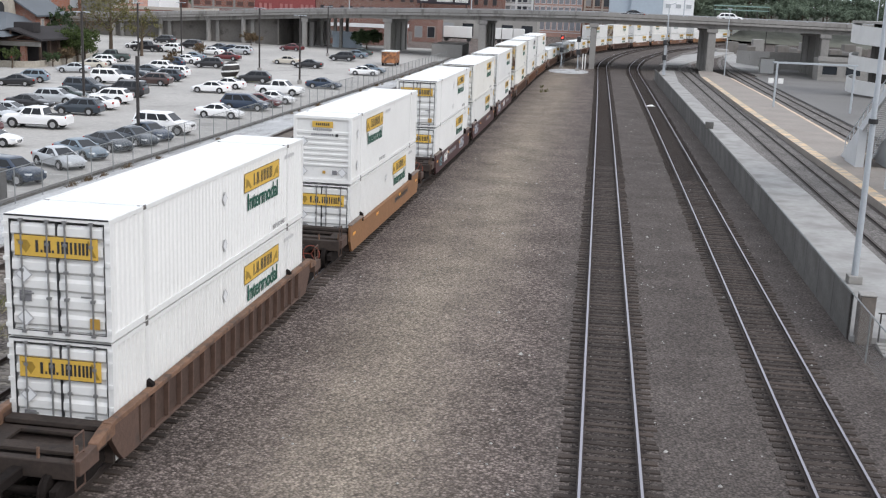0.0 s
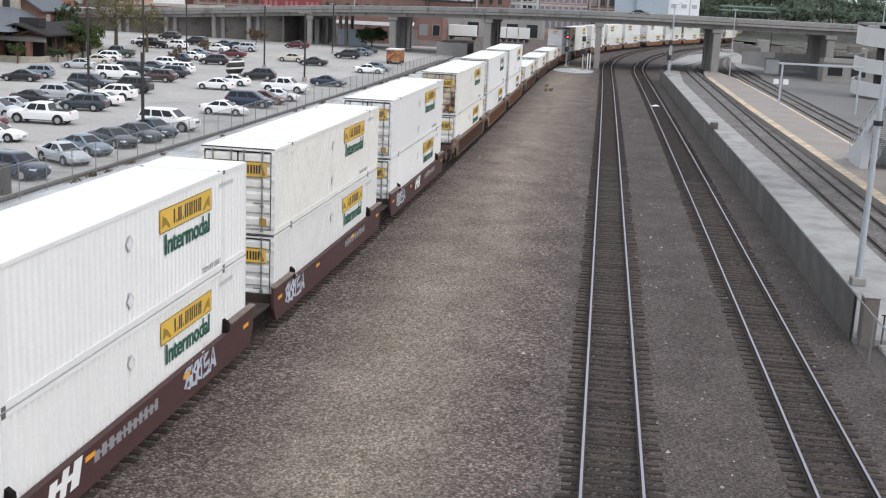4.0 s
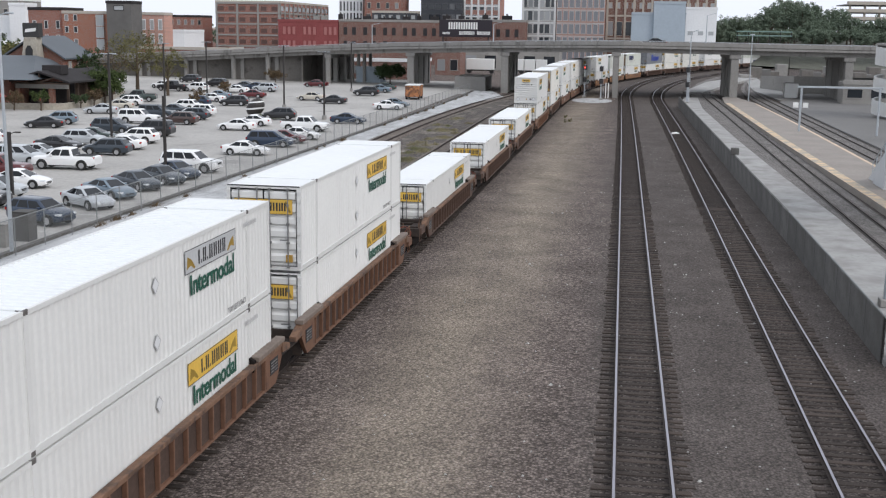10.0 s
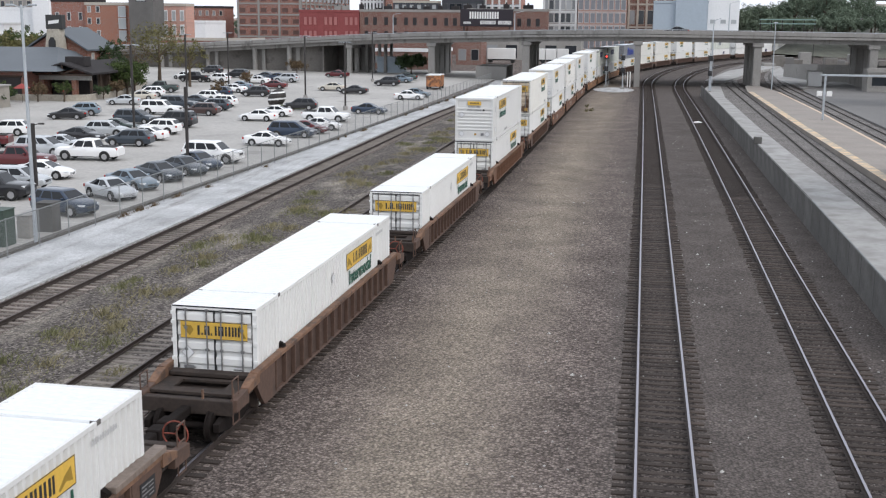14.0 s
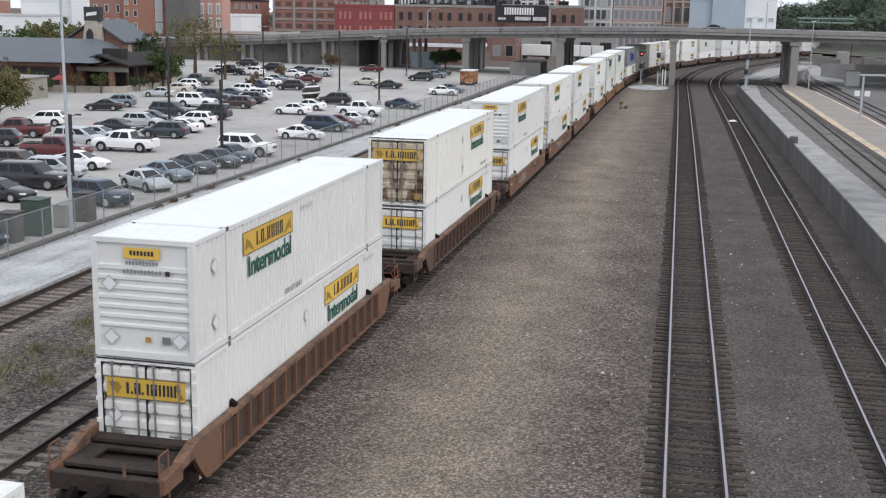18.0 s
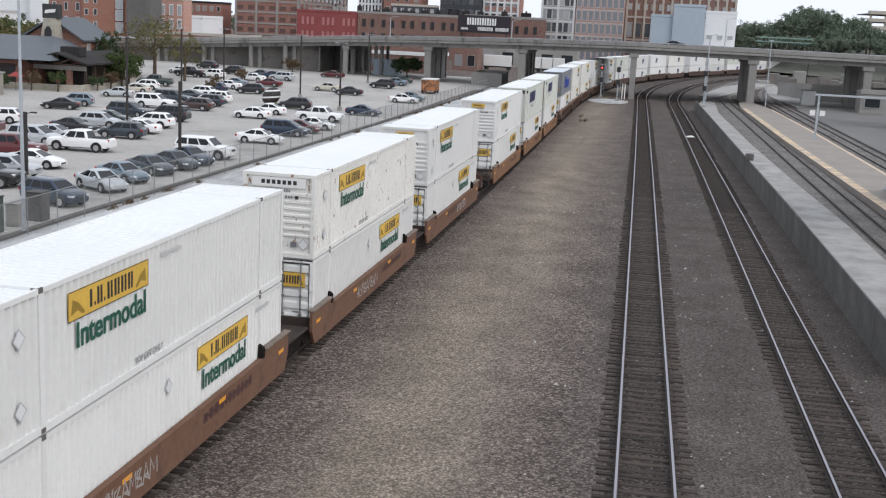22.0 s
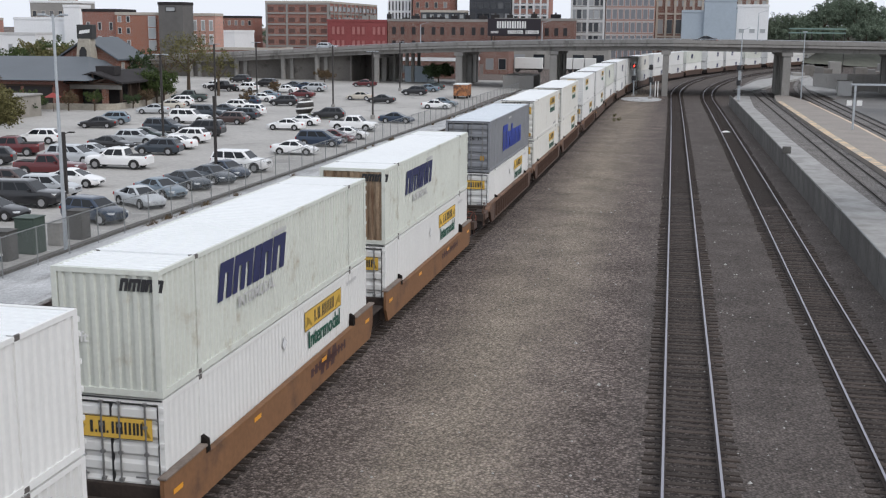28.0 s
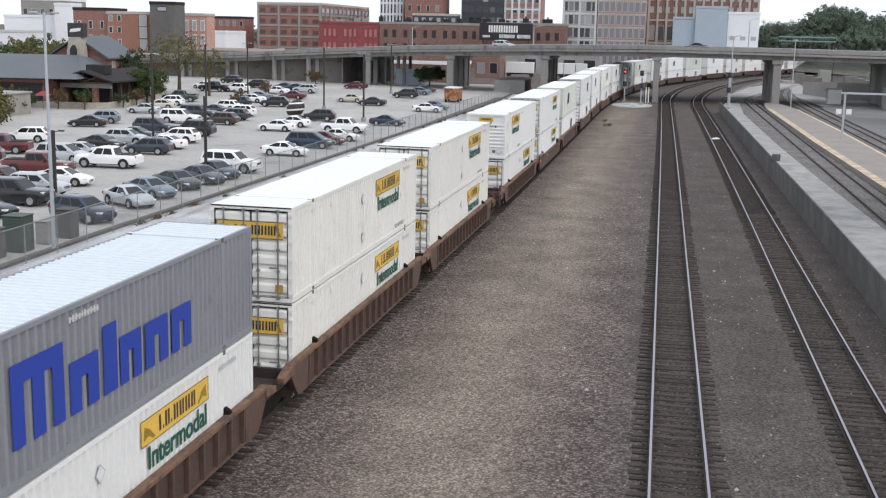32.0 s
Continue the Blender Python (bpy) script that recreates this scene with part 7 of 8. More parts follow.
    building("grey concrete framed loft building", -33.5, -22.3, 380, 410, 42, CONCRETE, storeys(9, 2, 4.2, 6, 1.45, 2.9), PALE_FRAME, grid=(2, tuple(1.2 + 4.2 * k for k in range(10)), PALE_FRAME))
    loft = building("tall pale red brick loft building with pale window frames", -22.1, -6.4, 380, 410, 42, ROSE_BRICK, storeys(9, 2, 4.2, 8, 1.35, 3.0, False, LILAC_PANE), PALE_FRAME)
    for k in range(10):
        thin = Geo().box(-22.1, -6.4, 379.86, 380, 1.1 + 4.2 * k, 1.3 + 4.2 * k).mesh("band", PALE_FRAME)
        part("band", thin, loft)
    building("dark brick building with pale concrete lower floors", -6.2, 30, 394, 420, 34, BROWN_BRICK, storeys(4, 19, 4.0, 14, 1.2, 1.8, False, PALE_PANE) + [(10, 12, 1.8, 4.5)], FACED, grid=(12, (16.5, 9.0), FACED))
    building("blue-grey metal clad plant building", 2.2, 18.8, 368, 384, 17, BLUE_PANEL, (), parapet=BLUE_PANEL)
    building("raised blue-grey clad tower section", 9.0, 18.6, 367, 380, 20.4, BLUE_PANEL, (), parapet=BLUE_PANEL)
    building("white clad plant tower with louvres", 18.9, 28.4, 369, 385, 18.8, WHITE_WALL, [(10.5, 3, 1.6, 1.2, False, PALE_PANE)], WHITE_WALL, parapet=WHITE_WALL)
    # left part of the skyline
    building("dark red brick wing with a dark flat roof", -164, -153.6, 300, 312, 15.4, RED_BRICK, storeys(3, 2.2, 3.9, 3, .9, 2.0), PALE_FRAME, parapet=DARK_SHEET)
    ap = building("orange brick apartment building with a glazed bay", -153.4, -139.2, 299, 304, 14.5, ORANGE_BRICK, (), PALE_FRAME, parapet=FACED)
    for z in (5.6, 9.0, 12.2):
        part("window", window_mesh(.9, 1.5, PALE_FRAME), ap, at=pose(-152.2, 299, z))
        part("window", window_mesh(.9, 1.5, PALE_FRAME), ap, at=pose(-149.6, 299, z))
        part("bay_window", window_mesh(2.0, 2.7, PALE_FRAME, False, PALE_PANE), ap, at=pose(-142.3, 298.6, z - 1.2))
    building("dark grey stair tower of the apartment building", -139, -131.9, 296, 303, 17.3, grain("dark_grey_cladding", (.13, .125, .12), .7, bump=0), [(15.2, 1, 2.6, 1.0, False, PALE_PANE)], DARK_SHEET, parapet=DARK_SHEET)
    building("pale rose brick block with tall windows", -139.1, -129.2, 312, 318, 14.5, SUNLIT_ROSE, storeys(3, 2, 4.0, 4, 1.0, 2.6, True, PALE_PANE), WHITE_WALL)
    building("white low flat-roofed warehouse", -146.2, -139.3, 352, 370, 9.6, WHITE_WALL, (), parapet=WHITE_WALL)
    building("low brick shops with flat roof", -132, -106, 300, 312, 5.2, RED_BRICK, [(1.0, 6, 1.6, 2.2)], FACED)
    building("brick terrace on rising ground", -175, -158.5, 420, 430, 14.8, RED_BRICK, storeys(2, 8, 3.6, 6, 1.0, 1.7), FACED, parapet=DARK_SHEET)
    building("white painted stepped corner building", -204, -180, 330, 345, 13.2, WHITE_WALL, [(6.5, 4, 1.2, 1.6)], WHITE_WALL, parapet=WHITE_WALL)
    building("white plain stair head of the corner building", -185, -179.6, 327, 334, 17.0, WHITE_WALL, (), parapet=WHITE_WALL)
    building("low white shop wing", -214, -186, 312, 322, 8.6, WHITE_WALL, [(3.6, 5, 1.2, 1.8)], PALE_FRAME, parapet=PALE_FRAME)
    building("arched pale shop front", -160, -152, 262, 268, 6.6, FACED, [(2.2, 3, 1.2, 2.4, True)], FACED, parapet=WHITE_WALL)
    building("grey concrete building behind shops", -216, -200, 360, 375, 19, CONCRETE, storeys(3, 6, 4, 5, 1.4, 1.8), FACED, parapet=WHITE_WALL)
    building("brick tower behind shops", -216, -209, 372, 380, 23, RED_BRICK, (), parapet=RED_BRICK)
    building("pale brick house row end", -250, -217, 326, 345, 13, PINK_BRICK, storeys(3, 2, 3.8, 8, 1.2, 1.9), FACED)
    rr = random.Random(12)
    for k in range(22):
        x = -175 + k * 7.5 + rr.uniform(-2, 2)
        y = 520 + rr.uniform(-30, 60)
        h = rr.uniform(9, 16)
        w = rr.uniform(8, 14)
        house = building("distant brick house on rising ground", x * 1.35, x * 1.35 + w, y, y + 12, h, rr.choice((RED_BRICK, PINK_BRICK, WHITE_WALL, BROWN_BRICK)), [(h - 3.2, 3, 1.1, 1.6)], FACED, name="house")
    # beneath and beyond the viaduct
    building("blue-grey painted shed under the viaduct", -55.7, -50.6, 237, 243, 3.0, BLUE_PANEL, (), CONCRETE, parapet=BLUE_PANEL, z0=-.1)
    building("long low brick depot with a white fascia", -64, -46, 262, 275, 4.1, BROWN_BRICK, [(1.0, 5, 1.6, 1.6)], CONCRETE, parapet=WHITE_WALL)
    building("grey depot with dark loading doors", -52, -18, 330, 345, 7.4, CONCRETE, [(.4, 6, 3.2, 3.6)], CONCRETE, parapet=FACED)
    building("brown brick shed beyond the viaduct", -47.5, -41, 290, 300, 6.0, BROWN_BRICK, [(1.0, 2, 1.8, 2.6)], CONCRETE)
    for x, y, half in ((-37.0, 300, 3.6), (-27.0, 301, 1.4), (-24.0, 301, 1.4), (-21.0, 301, 1.4)):
        t = thing("box_trailer", "white box trailer parked beyond the viaduct", "trailer", "box trailers", at=pose(x, y, 0))
        part("body", Geo().box(-half, half, -1.25, 1.25, 1.0, 3.8).mesh("body", WHITE, bevel=.04), t)
        part("chassis", Geo().box(-half + .1, half - .1, -.6, .6, .7, 1.0).mesh("chassis", GRIME), t)
        for a in (-half + .7, half - .6):
            part("wheel", Geo().tube((a, -1.2, .5), (a, 1.2, .5), .5, k=14).mesh("wheel", TYRE), t)
    thing("abutment_block", "grey concrete retaining wall beside the siding", "wall", kind="structure", data=Geo().box(-32, -26, 219, 230, -.25, 2.4).mesh("abutment_block", CONCRETE, bevel=.06))
    # beyond the viaduct on the station side
    thing("retaining_wall", "grey concrete retaining wall beyond the viaduct", "wall", kind="structure", data=Geo().loft([[(29.0, 250, -.2), (29.4, 250, -.2), (29.4, 250, 2.6), (29.0, 250, 2.6)], [(33.5, 234, -.2), (33.9, 234, -.2), (33.9, 234, 3.2), (33.5, 234, 3.2)], [(48, 226, -.2), (48.4, 226, -.2), (48.4, 226, 3.4), (48, 226, 3.4)]]).mesh("retaining_wall", CONCRETE))
    building("low grey depot beside the station yard", 36.8, 52, 200, 204.5, 3.6, CONCRETE, [(1.0, 4, 2.4, 1.4)], CONCRETE, parapet=CONCRETE)
    u = thing("signal_cabinet", "white signal cabinet beside the far station track", "utility box", at=pose(30.4, 215, 0))
    part("body", Geo().box(-1.2, 1.2, -.8, .8, 0, 2.6).mesh("body", WHITE, bevel=.04), u)
    part("lid", Geo().box(-1.3, 1.3, -.9, .9, 2.6, 2.72).mesh("lid", CONCRETE, bevel=.03), u)
    for k in range(26):
        x, y = 31 + k * 3.1, 300 + (k * 7) % 31
        b = thing("stacked_load", "grey weathered stack of stored goods beyond the viaduct", "stack", "yard stacks", at=pose(x, y, -.2))
        part("crate", Geo().box(-1.5, 1.5, -2, 2, 0, 1.2 + (k * 5) % 7 * .35).mesh("crate", (CONCRETE, BAY, DARK_ROAD, BAY)[k % 4], bevel=.08), b)
    # garage on the hill
    b = thing("parking_garage", "pale concrete parking garage with open decks on the hill", "building", "city buildings")
    for k in range(3):
        part("deck_band", Geo().box(86, 160, 470, 474, 17 + k * 2.9, 18.3 + k * 2.9).mesh("deck_band", FACED), b)
        part("deck", Geo().box(86.5, 159, 474, 500, 17 + k * 2.9, 17.4 + k * 2.9).mesh("deck", DARK_ROAD), b)
    for k in range(14):
        part("column", Geo().box(86.6 + k * 5.6, 87.3 + k * 5.6, 472, 473, 8, 24).mesh("column", FACED), b)


def restaurant():
    """Low grey-roofed brick restaurant with a stone tower and a timber porch."""
    r = lower(thing("restaurant", "brick restaurant with grey sheet roofs, stone tower and timber porch", "building", ""), 150)
    timber = grain("dark_brown_timber", (.06, .04, .03), .85, var=.25, bump=.05)
    stone = grain("buff_rubble_stone", (.36, .33, .28), .9, coarse=1.2, fine=4, var=.25, bump=.15)
    part("wall", Geo().box(-118, -83.2, 143.5, 161, -.1, 3.7).mesh("wall", RED_BRICK), r)
    for x in (-96.5, -90.4, -85.6):
        part("opening", Geo().box(x - 2.1, x + 2.1, 143.3, 143.52, .7, 3.0).mesh("opening", DARK_SHEET, bevel=.03), r)
        part("lintel", Geo().box(x - 2.3, x + 2.3, 143.26, 143.5, 3.0, 3.25).mesh("lintel", timber), r)
    # long main roof with a hipped end
    part("roof", Geo().loft([[(-120, 141, 3.7), (-120, 158, 6.6), (-120, 174, 3.7)], [(-77.8, 142.6, 3.9), (-85.6, 158, 6.7), (-83.5, 174, 3.9)]]).mesh("roof", SLATE), r)
    hall_brick = brick("warm_brown_brick", (.23, .085, .052))
    part("hall", Geo().loft([[(-92.6, 162, -.1), (-83.3, 162, -.1), (-83.3, 162, 6.3), (-88, 162, 9.15), (-92.6, 162, 6.3)], [(-92.6, 171, -.1), (-83.3, 171, -.1), (-83.3, 171, 6.3), (-88, 171, 9.15), (-92.6, 171, 6.3)]]).mesh("hall", hall_brick), r)
    for sx, ex in ((-1, -93.2), (1, -82.7)):
        part("hall_roof", Geo().loft([[(ex, 161.4, 6.05), (ex, 161.4, 6.3), (-88, 161.4, 9.5), (-88, 161.4, 9.25)], [(ex, 172, 6.05), (ex, 172, 6.3), (-88, 172, 9.5), (-88, 172, 9.25)]]).mesh("hall_roof", SLATE), r)
    for y in (164, 167):
        part("window", window_mesh(.7, 1.4, FACED), r, at=pose(-83.3, y, 4.2, 0, 0, 90))
    t = part("tower", Geo().loft([[(-89.1, 159.4, 3), (-86.0, 159.4, 3), (-86.0, 161.9, 3), (-89.1, 161.9, 3)], [(-88.3, 159.8, 9.3), (-86.4, 159.8, 9.3), (-86.4, 161.6, 9.3), (-88.3, 161.6, 9.3)]]).mesh("tower", stone, bevel=.05), r)
    g = Geo()
    g.loft([[(-88.0, 159.45, 6.2), (-86.9, 159.45, 6.2), (-86.9, 160, 6.2), (-88.0, 160, 6.2)], [(-88.0, 159.55, 7.5), (-86.9, 159.55, 7.5), (-86.9, 160, 7.5), (-88.0, 160, 7.5)], [(-87.65, 159.6, 8.1), (-87.25, 159.6, 8.1), (-87.25, 160, 8.1), (-87.65, 160, 8.1)]])
    part("arch_opening", g.mesh("arch_opening", GASKET), t)
    sg = part("sign_board", Geo().box(-88.6, -86.0, 160.1, 161.3, 9.3, 11.4).mesh("sign_board", plain("black_sign", (.03, .03, .03), .5), bevel=.04), r)
    part("sign_print", Geo().loft([[(-88.2, 160.08, 10.0), (-86.5, 160.08, 10.2), (-86.4, 160.08, 10.7), (-88.1, 160.08, 10.5)], [(-88.2, 160.04, 10.0), (-86.5, 160.04, 10.2), (-86.4, 160.04, 10.7), (-88.1, 160.04, 10.5)]]).mesh("sign_print", WHITE_PRINT), sg)
    # entrance porch: dark gabled roof, truss, pale fascia and brick piers
    for sx, ex in ((-1, -83.4), (1, -74.4)):
        part("porch_roof", Geo().loft([[(ex, 146, 3.35), (ex, 146, 3.6), (-78.9, 146, 5.0), (-78.9, 146, 4.75)], [(ex, 162, 3.35), (ex, 162, 3.6), (-78.9, 162, 5.0), (-78.9, 162, 4.75)]]).mesh("porch_roof", DARK_SHEET), r)
    part("truss", Geo().beam((-83, 146.3, 3.3), (-74.8, 146.3, 3.3), .2).beam((-78.9, 146.3, 3.3), (-78.9, 146.3, 4.7), .18).beam((-78.9, 146.3, 3.4), (-81, 146.3, 4.1), .16).beam((-78.9, 146.3, 3.4), (-76.8, 146.3, 4.1), .16).mesh("truss", timber), r)
    part("fascia", Geo().box(-82.8, -75.0, 146.9, 147.1, 2.55, 3.15).mesh("fascia", CONCRETE, bevel=.02), r)
    part("porch_back", Geo().box(-82.8, -76.0, 150.5, 150.8, -.1, 3.3).mesh("porch_back", DARK_SHEET), r)
    for x in (-82.5, -77.6):
        part("pier", Geo().box(x - .35, x + .35, 146.9, 147.6, -.1, 2.54).mesh("pier", hall_brick, bevel=.02), r)
    for k in range(6):
        part("porch_post", Geo().box(-75.4, -75.1, 147.2 + k * 2.7, 147.5 + k * 2.7, -.1, 3.4).mesh("porch_post", timber), r)
    part("porch_wall", Geo().box(-76.4, -76.1, 151, 161.5, -.1, 3.3).mesh("porch_wall", timber), r)
    part("porch_rail", Geo().box(-75.3, -75.2, 147.6, 160.7, .9, 1.05).mesh("porch_rail", timber), r)
    part("roof_vent", Geo().box(-79.6, -76.7, 148.5, 150.5, 4.4, 5.7).mesh("roof_vent", DARK_SHEET, bevel=.05), r)
    g = Geo()
    line = [(-100, 140.5), (-76.2, 142.2), (-74.0, 143.4), (-74.2, 154), (-76.5, 165), (-80, 176)]
    rings = [[(x, y, -.1), (x - .25, y + .3, -.1), (x - .25, y + .3, .85), (x, y, .85)] for x, y in line]
    wall = thing("garden_wall", "low buff stone garden wall in front of the restaurant", "wall", kind="structure", data=g.loft(rings).mesh("garden_wall", stone))
    lower(wall, 150)
    side = lower(thing("side_building", "low grey-brown block wing beside the restaurant", "building", ""), 130)
    part("wall", Geo().box(-100, -78.5, 119, 132, -.1, 2.6).mesh("wall", grain("grey_block_wall", (.27, .25, .22), .9, coarse=.4, fine=3, var=.2, bump=.05)), side)
    part("roof", Geo().box(-100.2, -78.3, 118.8, 132.2, 2.6, 2.8).mesh("roof", CONCRETE, bevel=.03), side)
    part("roof_unit", Geo().box(-86, -83.5, 124, 126, 2.8, 3.5).mesh("roof_unit", CONCRETE, bevel=.04), side)
    for x, y in ((-80.6, 138.5), (-82.9, 145.6), (-78.6, 145.8)):
        u = thing("parasol", "closed red parasol on the terrace" if y > 140 else "open red parasol on the terrace", "parasol", "terrace parasols", at=pose(x, y, 0))
        lower(u, y)
        part("pole", Geo().tube((0, 0, 0), (0, 0, 2.4), .03).mesh("pole", timber), u)
        part("canopy", (Geo().tube((0, 0, 1.0), (0, 0, 2.3), .2, .05) if y > 140 else Geo().tube((0, 0, 1.9), (0, 0, 2.5), 1.15, .05, 8)).mesh("canopy", plain("red_cloth", (.26, .045, .04), .85)), u)


def lot_things():
    # striped ball sculpture on its island
    isl = thing("planter_island", "grassy kerbed island in the car park", "planter", kind="structure", data=Geo().tube((-44.5, 141, 0), (-44.5, 141, .25), 3.2, 2.4, 20).mesh("planter_island", grain("dry_grass", (.09, .095, .05), .95, var=.3, bump=.2)))
    lower(isl, 140)
    b = thing("ball_sculpture", "dark striped ball sculpture in the car park", "sculpture", "", at=pose(-45.6, 138.5, .18))
    lower(b, 140)
    cuts = (0, .2, .26, .44, .5, .68, .74, 1)
    for k in range(7):
        a0, a1 = math.pi * (cuts[k] - .5), math.pi * (cuts[k + 1] - .5)
        rings = []
        for a in (a0, (a0 + a1) / 2, a1):
            rings.append([(math.cos(a) * 1.15 * math.cos(2 * math.pi * j / 20) + .2 * math.sin(a), math.cos(a) * 1.15 * math.sin(2 * math.pi * j / 20), 1.15 + 1.15 * math.sin(a) + .1 * math.cos(a) * math.cos(2 * math.pi * j / 20)) for j in range(20)])
        part("band", Geo().loft(rings).mesh("band", (POLE_DARK, WHITE_PRINT)[k % 2]), b)
    # orange lorry
    t = thing("work_truck", "mottled orange-brown box trailer with a white roof", "truck", "", at=pose(*on_lot(-33.6, 182.5)))
    part("box", Geo().box(-1.2, 1.2, -.2, 3.9, .5, 2.4).mesh("box", grain("mottled_orange_print", (.4, .17, .07), .6, coarse=1.2, fine=5, var=.5, bump=0, stain=(.12, .06, .04), stain_at=(.45, .6), stain_scale=1.6), bevel=.04), t)
    part("roof_sheet", Geo().box(-1.25, 1.25, -.25, 3.95, 2.4, 2.55).mesh("roof_sheet", WHITE), t)
    for y in (.6, 3.2):
        for x in (-1, 1):
            part("wheel", Geo().tube((x * .95, y, .45), (x * 1.2, y, .45), .45, k=14).mesh("wheel", TYRE), t)


# ---- trees, weeds and distance ----


def leaf_mat(name, rgb, var=.4):
    m = bpy.data.materials.new(name)
    m.use_nodes = True
    N, L = m.node_tree.nodes, m.node_tree.links
    b = N["Principled BSDF"]
    b.inputs["Roughness"].default_value, b.inputs["Specular IOR Level"].default_value = .8, .2
    geo = N.new("ShaderNodeNewGeometry")
    r = N.new("ShaderNodeMapRange")
    r.inputs["To Min"].default_value, r.inputs["To Max"].default_value = 1 - var, 1 + var
    L.new(geo.outputs["Random Per Island"], r.inputs["Value"])
    s = N.new("ShaderNodeVectorMath")
    s.operation = "SCALE"
    s.inputs[0].default_value = rgb
    L.new(r.outputs[0], s.inputs["Scale"])
    L.new(s.outputs[0], b.inputs["Base Color"])
    return m


LEAF = leaf_mat("green_leaves", (.06, .085, .028))
LEAF_OLIVE = leaf_mat("olive_autumn_leaves", (.13, .12, .05))
LEAF_BARE = leaf_mat("brown_autumn_leaves", (.12, .085, .05))
# leaves of far trees, with the distance haze mixed into the colour
LEAF_HAZE = leaf_mat("hazed_green_leaves", (.145, .185, .135), .25)
LEAF_DARK = leaf_mat("dark_green_leaves", (.05, .075, .035))
WEED = leaf_mat("dry_weed_blades", (.235, .21, .125))
WEED_GREEN = leaf_mat("green_weed_blades", (.165, .165, .085))


def crown_geo(r, clumps, leaves, size, rx, rz, cz):
    g = Geo()
    for _ in range(clumps):
        a, b = r.uniform(0, 2 * math.pi), r.uniform(-.9, 1)
        q = r.uniform(.35, 1.0)
        cx, cy, cc = rx * q * math.cos(a) * math.sqrt(1 - b * b * .8), rx * q * math.sin(a) * math.sqrt(1 - b * b * .8), cz + rz * q * b
        cr = rx * r.uniform(.12, .26)
        for _ in range(leaves):
            d = Vector((r.gauss(0, 1), r.gauss(0, 1), r.gauss(0, 1))).normalized() * cr * r.uniform(.4, 1)
            p = Vector((cx, cy, cc)) + d
            u = Vector((r.gauss(0, 1), r.gauss(0, 1), r.gauss(0, .7))).normalized()
            v = u.cross(Vector((r.gauss(0, 1), r.gauss(0, 1), r.gauss(0, 1)))).normalized()
            s = size * r.uniform(.6, 1.3)
            g.face(p - u * s - v * s * .5, p + u * s * .2 - v * s * .7, p + u * s + v * s * .3, p - u * s * .1 + v * s * .7)
    return g


def tree(x, y, h, rx, leaf, seed, label, clumps=60, leaves=45, size=.16, z=0.0, group="trees"):
    r = random.Random(seed)
    t = thing("tree", label, "tree", group, at=pose(x, y, z))
    if x < -40 and y < 214:
        lower(t, y)
    g = Geo().tube((0, 0, -.2), (.1, 0, h * .45), h * .028 + .05, h * .016 + .03)
    for k in range(7):
        a = 2 * math.pi * k / 7 + r.uniform(-.3, .3)
        z0 = h * r.uniform(.22, .45)
        g.tube((.05, 0, z0), (math.cos(a) * rx * .7, math.sin(a) * rx * .7, z0 + h * r.uniform(.15, .38)), h * .011 + .02, .02, 6)
    g.tube((.1, 0, h * .45), (0, .1, h * .85), h * .014 + .02, .02, 6)
    part("trunk", g.mesh("trunk", BARK), t)
    tagged(part("crown", crown_geo(r, clumps, leaves, size, rx, h * .34, h * .64).mesh("crown", leaf), t), kind="stuff")
    return t


